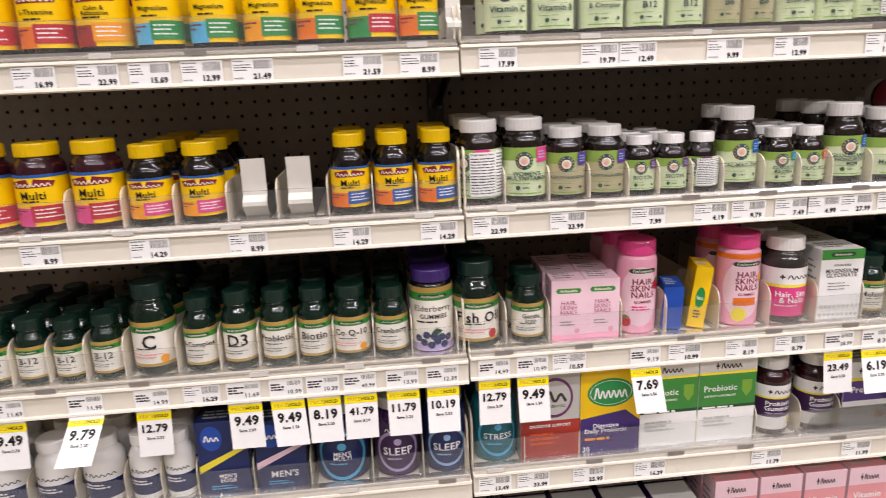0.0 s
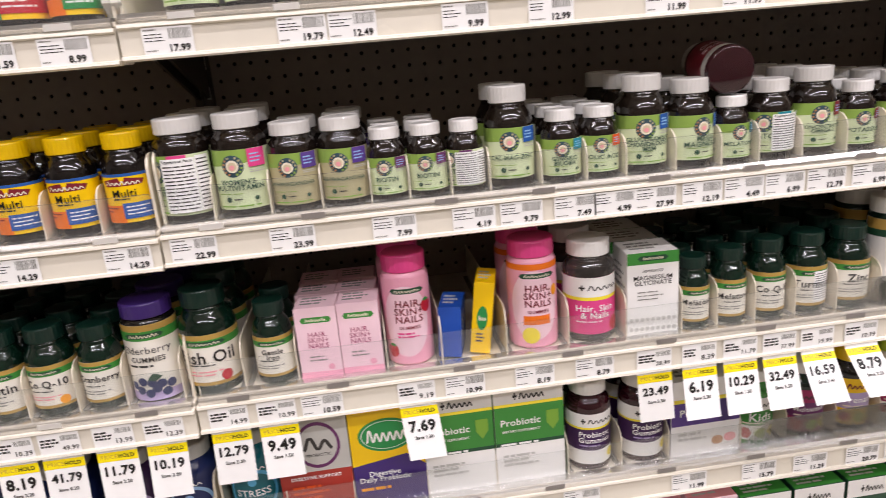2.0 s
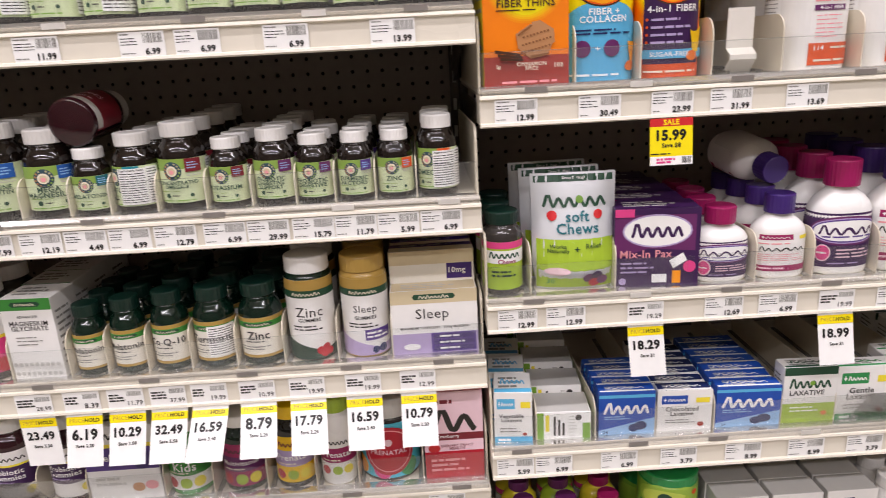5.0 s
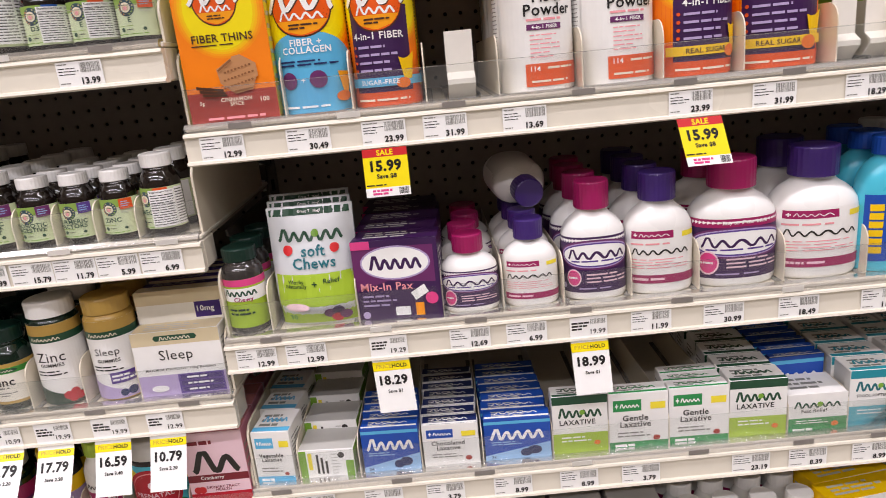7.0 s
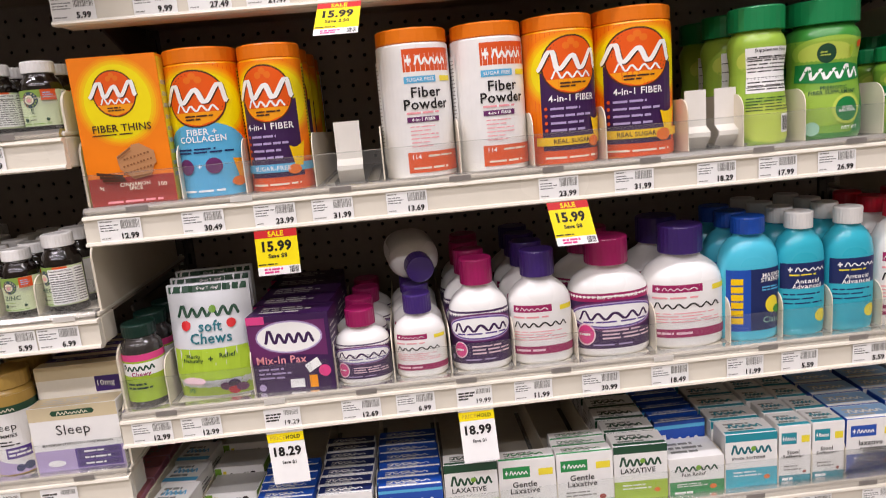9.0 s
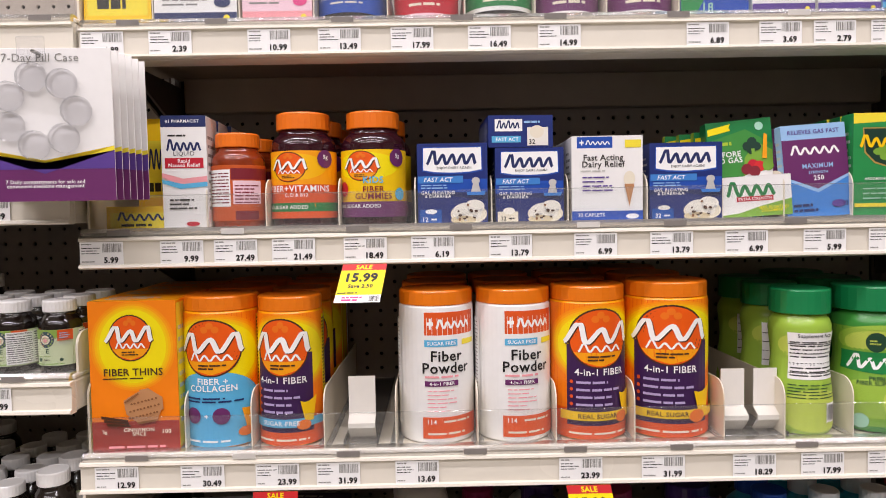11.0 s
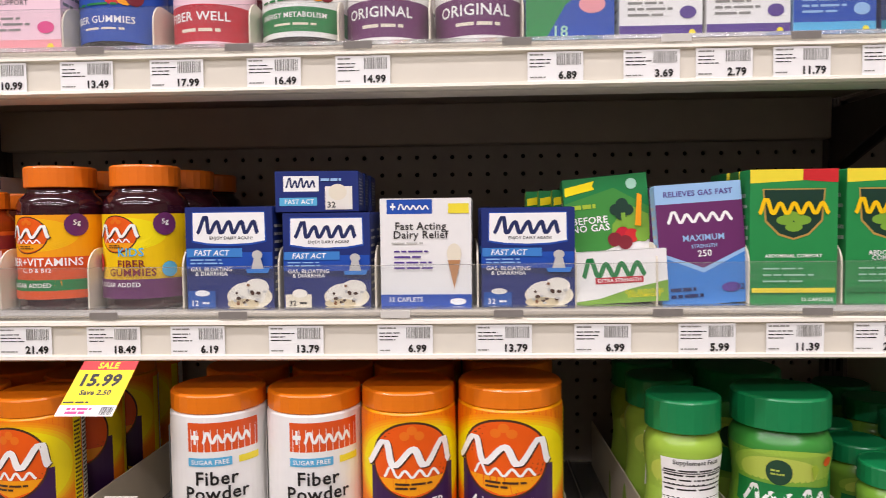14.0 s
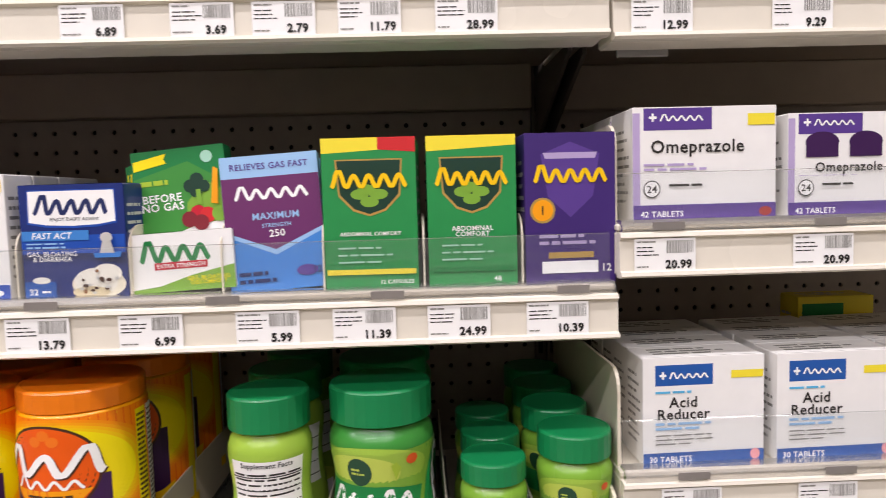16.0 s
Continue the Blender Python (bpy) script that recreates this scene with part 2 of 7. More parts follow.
    def lines(self, u0, u1, v0, v1, n, key, full=False, fill=0.5):
        """Small print too fine to read: thin bars."""
        self.level += 1
        step = (v1 - v0) / n
        for i in range(n):
            a = v1 - step * (i + 0.5)
            end = u1 if full else u0 + (u1 - u0) * self.rng.uniform(0.55, 1.0)
            x = u0
            while x < end - 0.02:
                e = min(end, x + (u1 - u0) * self.rng.uniform(0.12, 0.4))
                self.strip(x * self.hu, e * self.hu, (a - step * fill / 2) * self.h, (a + step * fill / 2) * self.h, key, where="small_print")
                x = e + (u1 - u0) * 0.04

    def code(self, u0, u1, v0, v1, key="ink"):
        self.level += 1
        x = u0
        while x < u1:
            e = x + (u1 - u0) * self.rng.choice((0.02, 0.03, 0.05))
            self.strip(x * self.hu, min(e, u1) * self.hu, v0 * self.h, v1 * self.h, key, where="barcode")
            x = e + (u1 - u0) * self.rng.choice((0.02, 0.03, 0.04))

    def mark(self, u, v, w, h, key, n=5, lean=0.0, shift=(0.0, 0.0)):
        """A trade mark as one plain wavy band of its length, height and colour."""
        self.level += 1
        w, h = w * self.hu, h * self.h
        x0, y0 = u * self.hu - w / 2 + shift[0], v * self.h - h / 2 + shift[1]
        rng = random.Random(n * 31 + int(lean * 100))
        turns = max(4, round(n * 1.45))
        if turns % 2:
            turns += 1
        st = min(h * 0.25, w / turns * 0.60)
        run = []
        low, high = 0.0, h
        steps = 7
        for k in range(turns):
            goal = (low, h if k == 0 else h * (0.95 if rng.random() < 0.18 else 0.66))
            a, b = (goal[0], goal[1]) if k % 2 == 0 else (high, low)
            if k % 2 == 0:
                high = goal[1]
            for q in range(steps):
                f = q / steps
                run.append((x0 + (k + f) * w / turns, y0 + a + (b - a) * (0.5 - 0.5 * math.cos(math.pi * f))))
        run.append((x0 + w, y0 + low))
        verts = []
        for k, (a, b) in enumerate(run):
            p, q = run[max(0, k - 1)], run[min(len(run) - 1, k + 1)]
            dx, dy = q[0] - p[0], q[1] - p[1]
            d = math.hypot(dx, dy) or 1.0
            for e in (-0.5, 0.5):
                verts.append((a - dy / d * st * e, min(y0 + h, max(y0 - st * 0.3, b + dx / d * st * e))))
        faces = [(2 * k, 2 * k + 2, 2 * k + 3, 2 * k + 1) for k in range(len(run) - 1)]
        self.add("emblem", [(a + lean * (b - y0 - h / 2), b) for a, b in verts], faces, key)

    def finish(self, parent):
        for name, (verts, fs, cols, keys) in self.sets.items():
            if verts:
                ob = mesh_object(name, verts, fs, [paint(k) for k in keys], cols, parent=parent)
                if name in ("small_print", "barcode"):
                    ob["kind"] = "stuff"


# ---- shelving ----
# name: left end, right end, underside of the rail, front face
SHELF = {
    "A00": (0, 1, 1.672, 0.055), "A0": (0, 1, 1.463, 0.030), "A1": (-1, 0, 1.232, 0.014), "A2": (0, 1, 1.235, 0.014),
    "B1": (-1, 0, 0.999, 0.014), "B2": (0, 1, 1.002, 0.014), "C1": (-1, 0, 0.775, 0.016), "C2": (0, 1, 0.778, 0.018),
    "D1": (-1, 0, 0.566, 0.018), "D2": (0, 1, 0.575, 0.020), "E1": (-1, 0, 0.345, 0.02), "E2": (0, 1, 0.345, 0.02),
    "S0": (1, 2, 1.666, 0.062), "S1": (1, 2, 1.407, 0.042), "S2": (1, 2, 1.134, 0.020), "S3": (1, 2, 0.859, 0.014), "S4": (1, 2, 0.635, 0.008), "S5": (1, 2, 0.40, 0.01),
    "T0": (2, 3, 1.662, 0.060), "T1": (2, 3, 1.458, 0.046), "T2": (2, 3, 1.240, 0.040), "T3": (2, 3, 1.02, 0.03),
}
RISE = 0.046        # from the rail's underside to the deck
BACK = 0.40


def deck(s):
    return SHELF[s][2] + RISE


def front(s):
    return SHELF[s][3] + 0.022


def end_plate(x0, x1, y0, y1, z0, height, material, round_r=0.02):
    """Upright divider plate with a rounded front corner."""
    out = [(y1, z0), (y0, z0)]
    for k in range(6):
        a = math.pi - k * math.pi / 10
        out.append((y0 + round_r + round_r * math.cos(a), z0 + height - round_r + round_r * math.sin(a)))
    out.append((y1, z0 + height * 0.92))
    return extrude_x(out, x0, x1)


def build_shelf(s):
    i0, i1, z, y = SHELF[s]
    x0, x1 = i0 * SEC + 0.0015, i1 * SEC - 0.0015
    sh = tagged(new("shelf"), "cream steel store shelf with price rail and clear front fence", "shelf", group="shelves of the gondola")
    sh.location = (0, 0, 0)
    part("deck", block(x0, x1, y + 0.012, BACK, z + RISE - 0.006, z + RISE, 0.0015), CREAM, sh)
    # sheet added below the cream deck, its darker colour standing for shade
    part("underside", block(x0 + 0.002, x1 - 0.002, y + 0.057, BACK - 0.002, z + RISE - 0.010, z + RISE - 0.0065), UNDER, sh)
    # rail: slightly leaning face with curled lips
    rail = [(y + 0.013, z), (y + 0.002, z), (y - 0.002, z + 0.002), (y - 0.001, z + 0.005), (y + 0.003, z + 0.006), (y + 0.004, z + 0.033),
            (y + 0.000, z + 0.035), (y + 0.001, z + 0.038), (y + 0.005, z + 0.039), (y + 0.0118, z + 0.039)]
    v, f = extrude_x(rail, x0, x1)
    mesh_object("price_rail", v, f, RAIL, parent=sh)
    # return lip behind the rail under the deck
    part("under_lip", block(x0, x1, y + 0.0132, y + 0.055, z + 0.001, z + RISE - 0.0065, 0.002), CREAM, sh)
    ch = [(y + 0.002, z + 0.0395), (y + 0.0115, z + 0.0395), (y + 0.0115, z + 0.0465), (y + 0.0205, z + 0.0465), (y + 0.0205, z + 0.0495), (y + 0.007, z + 0.0495), (y + 0.002, z + 0.0445)]
    v, f = extrude_x(ch, x0 + 0.002, x1 - 0.002)
    mesh_object("fence_channel", v, f, CHANNEL, parent=sh).visible_shadow = False
    rng = random.Random(s)
    for k in range(9):
        cx = x0 + 0.05 + (x1 - x0 - 0.1) * k / 8 + rng.uniform(-0.02, 0.02)
        part("channel_clip", block(cx - 0.014, cx + 0.014, y + 0.0012, y + 0.0019, z + 0.0405, z + 0.0475, 0.0002), rng.choice((CLIP_DARK, CLIP_LIGHT, CLIP_DARK)), sh)
    part("front_fence", block(x0 + 0.003, x1 - 0.003, y + 0.0165, y + 0.0185, z + RISE + 0.002, z + RISE + 0.044, 0.0006), ACRYLIC, sh).visible_shadow = False
    if s in ("S0", "T0"):
        # beam takes the same shade-darkened colour
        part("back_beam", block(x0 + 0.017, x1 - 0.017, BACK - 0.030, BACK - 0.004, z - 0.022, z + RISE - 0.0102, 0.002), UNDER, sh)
    for xb in (x0 + 0.004, x1 - 0.008):
        out = [(y + 0.13, z + 0.022), (y + 0.13, z + 0.014), (BACK - 0.03, z - 0.055), (BACK, z - 0.062), (BACK, z + 0.022)]
        v, f = extrude_x(out, xb, xb + 0.004)
        mesh_object("bracket", v, f, STEEL_DARK, parent=sh)
    for xe in (x0 + 0.001, x1 - 0.004):
        v, f = end_plate(xe, xe + 0.003, y + 0.024, BACK - 0.04, z + RISE, 0.050 if s[0] == "A" else 0.088, DIVIDER_SOLID)
        mesh_object("end_plate", v, f, DIVIDER_SOLID, parent=sh)
    return sh


def pegboard(x0, x1, z0, z1, parent):
    """Back panel with a real hole in every cell of a one-inch grid."""
    p, r, y, d = 0.0254, 0.0034, BACK, 0.004
    nx, nz = int((x1 - x0) / p), int((z1 - z0) / p)
    verts, faces = [], []
    for i in range(nx):
        for j in range(nz):
            cx, cz = x0 + (i + 0.5) * (x1 - x0) / nx, z0 + (j + 0.5) * p
            hx, hz = (x1 - x0) / nx / 2, p / 2
            b = len(verts)
            for sx, sz in ((-1, -1), (0, -1), (1, -1), (1, 0), (1, 1), (0, 1), (-1, 1), (-1, 0)):
                verts.append((cx + sx * hx, y, cz + sz * hz))
            for k in range(8):
                a = math.radians(225 + 45 * k)
                verts.append((cx + r * math.cos(a), y, cz + r * math.sin(a)))
            for k in range(8):
                a = math.radians(225 + 45 * k)
                verts.append((cx + r * math.cos(a), y + d, cz + r * math.sin(a)))
            for k in range(8):
                n = (k + 1) % 8
                faces += [(b + k, b + n, b + 8 + n, b + 8 + k), (b + 8 + k, b + 8 + n, b + 16 + n, b + 16 + k)]
    mesh_object("pegboard", verts, faces, PEG, parent=parent)["kind"] = "stuff"
    # added near-black sheet, so the holes read as deep and unlit
    part("hole_shade_sheet", block(x0, x1, BACK + 0.0045, BACK + 0.02, 0.1, 2.05), BLACKISH, parent)


def build_section(i, z0):
    x0, x1 = i * SEC, (i + 1) * SEC
    g = tagged(new("gondola_section"), "dark pegboard gondola shelving section with steel uprights", "shelving", group="gondola sections")
    pegboard(x0 + 0.016, x1 - 0.016, z0, 2.02, g)
    part("base_deck", block(x0 + 0.001, x1 - 0.001, 0.0, BACK, 0.0, 0.14, 0.003), CREAM, g)
    for xu, w in ((x0 + 0.0005, 0.015), (x1 - 0.0155, 0.015)):
        u = part("upright", block(xu, xu + w, BACK - 0.006, BACK + 0.03, 0.14, 2.05, 0.001), STEEL_DARK, g)
        vs, fs = [], []
        for k in range(34):
            zc = 0.42 + k * 0.047
            b = len(vs)
            xc = xu + w / 2
            vs += [(xc - 0.003, BACK - 0.0064, zc), (xc + 0.003, BACK - 0.0064, zc), (xc + 0.003, BACK - 0.0064, zc + 0.02), (xc - 0.003, BACK - 0.0064, zc + 0.02)]
            fs.append((b, b + 1, b + 2, b + 3))
        # flat quads on the upright; the near-black ones paint the slots' inner shade
        mesh_object("slot_column", vs, fs, paint("lgrey") if i < 1 else BLACKISH, parent=u)["kind"] = "stuff"


for i, z0 in ((-1, 0.5), (0, 0.5), (1, 0.6), (2, 1.0)):
    build_section(i, z0)
for s in SHELF:
    build_shelf(s)

# ---- room round the aisle ----
tagged(part("floor", block(-4, 6, -6, 0.6, -0.05, 0.0), FLOOR), "pale vinyl store floor", kind="structure")
tagged(part("ceiling", block(-4, 6, -6, 0.6, CEIL, CEIL + 0.05), CEILING), "white store ceiling", kind="structure")
tagged(part("wall_south", block(-4, 6, -6.1, -6, 0, CEIL), WALLS), "plain wall closing the far side of the store", kind="structure")
tagged(part("wall_north", block(-4, 6, 0.5, 0.6, 0, CEIL), WALLS), "plain wall behind the shelving", kind="structure")
tagged(part("wall_west", block(-4.1, -4, -6, 0.6, 0, CEIL), WALLS), "plain wall closing the aisle", kind="structure")
tagged(part("wall_east", block(6, 6.1, -6, 0.6, 0, CEIL), WALLS), "plain wall closing the aisle", kind="structure")
tagged(part("wall_aisle", block(-3.5, 5.5, -2.7, -2.3, 0, 1.95, 0.01), WALLS), "plain back of the shelving across the aisle", kind="structure")
for row_y, _ in LAMP_ROWS:
    for k in range(3):
        lx = -1.2 + 2.2 * k
        fx = tagged(new("ceiling_light"), "white steel linear ceiling light over the aisle", "ceiling light", group="ceiling lights")
        part("housing", block(lx - 1.0, lx + 1.0, row_y - 0.1, row_y + 0.1, CEIL - 0.085, CEIL - 0.0005, 0.004), PUSHER, fx)

# ---- goods: shared builders ----
FULL = math.radians(78)          # half of the label that u = 1 reaches on a round thing

# outlines as (share of radius, share of height); label: from, to (share of height)
STYLE = {
    "pill": dict(body=((0.90, 0), (0.985, 0.012), (1, 0.035), (1, 0.62), (0.985, 0.66), (0.93, 0.70), (0.84, 0.745), (0.75, 0.775), (0.71, 0.80), (0.70, 0.845)),
                 cap=(0.77, 0.835, 1.0), label=(0.10, 0.60)),
    "wide": dict(body=((0.90, 0), (0.985, 0.012), (1, 0.035), (1, 0.70), (0.985, 0.735), (0.92, 0.775), (0.82, 0.80), (0.76, 0.82), (0.76, 0.86)),
                 cap=(0.82, 0.85, 1.0), label=(0.08, 0.66)),
    "tall": dict(body=((0.88, 0), (0.98, 0.015), (1, 0.04), (1, 0.78), (0.985, 0.805), (0.93, 0.83), (0.84, 0.845), (0.82, 0.86)),
                 cap=(0.93, 0.85, 1.0), label=(0.03, 0.80)),
    "can": dict(body=((0.94, 0), (0.99, 0.008), (1, 0.02), (1, 0.88), (0.985, 0.895), (0.95, 0.902)),
                cap=(0.985, 0.902, 1.0), label=(0.012, 0.888)),
    "jug": dict(body=((0.86, 0), (0.96, 0.010), (1, 0.04), (1, 0.44), (0.99, 0.53), (0.95, 0.59), (0.85, 0.645), (0.70, 0.69), (0.58, 0.715), (0.50, 0.735), (0.47, 0.75), (0.47, 0.79)),
                cap=(0.535, 0.772, 1.0), label=(0.075, 0.555)),
    "waist": dict(body=((0.86, 0), (0.96, 0.012), (1, 0.04), (1, 0.22), (0.965, 0.32), (0.90, 0.42), (0.865, 0.50), (0.87, 0.56), (0.92, 0.65), (0.955, 0.71), (0.95, 0.75), (0.88, 0.79), (0.80, 0.81), (0.80, 0.84)),
                  cap=(0.93, 0.83, 1.0), label=(0.05, 0.72)),
    "flask": dict(body=((0.84, 0), (0.96, 0.01), (1, 0.03), (1, 0.58), (0.985, 0.66), (0.92, 0.73), (0.78, 0.79), (0.60, 0.83), (0.50, 0.845), (0.48, 0.86), (0.48, 0.88)),
                  cap=(0.54, 0.868, 1.0), label=(0.06, 0.62)),
    "jar": dict(body=((0.92, 0), (0.99, 0.012), (1, 0.03), (1, 0.74), (0.98, 0.76), (0.94, 0.772)),
                cap=(1.0, 0.775, 1.0), label=(0.05, 0.72)),
}


def put(thing, s, x, y, turn=0.0, z=0.0):
    thing.matrix_basis = pose(x, y, deck(s) + 0.0005 + z, 0, 0, turn)
    return thing


def copy_plain(thing, m):
    """A copy for the back of a row, without the fine print that nobody can see there."""
    c = copy_thing(thing, m)
    for o in list(c.children_recursive):
        if o.name.split(".")[0] in ("small_print", "barcode", "lettering", "emblem"):
            bpy.data.objects.remove(o)
    return c


def rows_behind(thing, s, x, y, step, rows, turn=0.0, jitter=0.004):
    rng = random.Random(int(x * 1000) + 17)
    for k in range(1, rows):
        yy = y + step * k
        if yy + step * 0.6 > BACK:
            break
        copy_plain(thing, pose(x + rng.uniform(-jitter, jitter), yy, deck(s) + 0.0005, 0, 0, turn + rng.uniform(-25, 25)))


def bottle(s, x, w, h, style, body, cap, base, art, label, rows=1, turn=0.0, depth=1.0, name="supplement_bottle", category="bottle", group="", shine=True, ribs=0.0003, lying=None, lift=0.0):
    """A round container in millimetres on shelf s: body, ribbed cap and printed label."""
    r, h = w / 2000, h / 1000
    st = STYLE[style]
    prof = [(a * r, b * h) for a, b in st["body"]]
    thing = tagged(new(name), label, category, group)
    bmat = glassy(body) if shine else plastic(body)
    power = 0.85 if style in ("jug", "flask") else 1.0
    v, f = lathe(prof, 30 if power == 1.0 else 48, depth, 0.0, power)
    mesh_object("body", v, f, bmat, smooth=True, parent=thing)
    cr, c0, c1 = st["cap"]
    cr, c0, c1 = cr * r, c0 * h, c1 * h
    cd = 1.0 if style in ("jug", "flask") else depth
    ring = [(cr * 0.97, c0), (cr, c0 + 0.0008), (cr, c1 - 0.0022), (cr * 0.975, c1 - 0.0007), (cr * 0.93, c1), (cr * 0.9, c1 - 0.0005)]
    v, f = lathe(ring, 56, cd, ribs)
    mesh_object("cap", v, f, plastic(cap, 0.35), parent=thing)
    z0, z1 = st["label"][0] * h, st["label"][1] * h
    pr = [p for p, _ in prof]
    pz = [q for _, q in prof]

    def place(u, q, up):
        rr = float(np.interp(z0 + q, pz, pr)) + up
        a = u / r
        return (rr * rounded(math.sin(a), power), -rr * depth * rounded(math.cos(a), power), z0 + q)

    lb = Art(lambda u, q, up: place(u, q, up - 0.00008), r * math.radians(115), z1 - z0, r)
    lb.level = -1
    lb.rect(-1, 1, 0, 1, base)
    verts, fs, cols, keys = lb.sets["artwork"]
    lab = mesh_object("label", verts, fs, [paint(k, 0.36) for k in keys], cols, smooth=True, parent=thing)
    a = Art(place, r * FULL, z1 - z0, r)
    art(a)
    a.finish(lab)
    y = front(s) + r * depth
    if lying:
        thing.matrix_basis = lying
    else:
        put(thing, s, x, y, turn, lift)
        rows_behind(thing, s, x, y, 2 * r * depth + 0.003, rows, turn)
    return thing


def carton(s, x, w, h, d, base, art, label, rows=1, turn=0.0, top=None, side=None, name="medicine_box", category="box", group="", tilt=0.0, dy=0.0, lift=0.0, step=0.0, toplogo=""):
    """A folding carton in millimetres, printed on its front, top and side."""
    w, h, d = w / 1000, h / 1000, d / 1000
    bm = block(-w / 2, w / 2, -d / 2, d / 2, 0, h, 0.0009)
    thing = part(name, bm, paint(base, 0.4))
    tagged(thing, label, category, group)
    a = Art(lambda u, q, up: (u, -d / 2 - up, q), w / 2, h)
    art(a)
    a.finish(thing)
    tf = Art(lambda u, q, up: (u, -d / 2 + q, h + up), w / 2, d)
    tf.rect(-0.97, 0.97, 0.03, 0.97, top or base)
    tf.lines(-0.75, 0.75, 0.2, 0.8, 3, "lgrey" if (top or base) not in ("white", "paper", "ivory", "palepink") else "grey")
    if toplogo:
        tf.rect(-0.97, 0.97, 0.03, 0.2, toplogo)
        tf.mark(0, 0.55, 1.3, 0.26, toplogo, 7)
    tf.finish(thing)
    for sgn in (-1, 1):
        sf = Art(lambda u, q, up: (sgn * (w / 2 + up), sgn * u, q), d / 2, h)
        sf.rect(-0.95, 0.95, 0.02, 0.98, side or base)
        sf.lines(-0.8, 0.8, 0.15, 0.85, 9, "grey" if (side or base) in ("white", "paper", "ivory", "palepink") else "lgrey", fill=0.35)
        sf.finish(thing)
    y = front(s) + d / 2 + dy
    thing.matrix_basis = pose(x, y, deck(s) + 0.0005 + lift, tilt, 0, turn)
    rng = random.Random(int(x * 1000) + 5)
    for k in range(1, rows):
        yy = y + (step or d + 0.001) * k
        if yy + d / 2 > BACK:
            break
        copy_thing(thing, pose(x + rng.uniform(-0.002, 0.002), yy, deck(s) + 0.0005 + lift, 0, 0, turn + rng.uniform(-1.5, 1.5)))
    return thing


def divider(s, x, height=0.062, length=0.33):
    v, f = end_plate(-0.0008, 0.0008, 0, length, 0, height, DIVIDER, 0.022)
    d = mesh_object("shelf_divider", v, f, DIVIDER_SOLID)
    foot = part("foot", block(-0.008, 0.008, 0.004, length, 0.0, 0.0022, 0.0004), DIVIDER, d)
    tagged(d, "cream plastic shelf divider standing between products", "divider", group="shelf dividers")
    d.matrix_basis = pose(x, front(s) - 0.001, deck(s) + 0.0004)
    return d


def pusher(s, x, width=0.036, height=0.085, y=0.0):
    """Spring pusher paddle of an empty slot: a bent plate on a low track."""
    p = tagged(new("product_pusher"), "white plastic product pusher in an empty slot", "pusher", group="product pushers")
    out = [(0.030, 0.0), (0.032, 0.0), (0.014, 0.020), (0.014, 0.024), (0.026, 0.032), (0.026, height), (0.024, height), (0.024, 0.033), (0.011, 0.025), (0.011, 0.019)]
    v, f = extrude_x(out, -width / 2, width / 2)
    mesh_object("paddle", v, f, PUSHER, parent=p)
    part("track", block(-width / 2 - 0.004, width / 2 + 0.004, 0.002, 0.34, 0.0, 0.003, 0.0005), CHANNEL, p)
    for e in (-1, 1):
        part("side_rib", block(e * (width / 2 + 0.004) - 0.001, e * (width / 2 + 0.004) + 0.001, 0.002, 0.34, 0.003, 0.006), CHANNEL, p)
    p.matrix_basis = pose(x, front(s) + y, deck(s) + 0.0005)


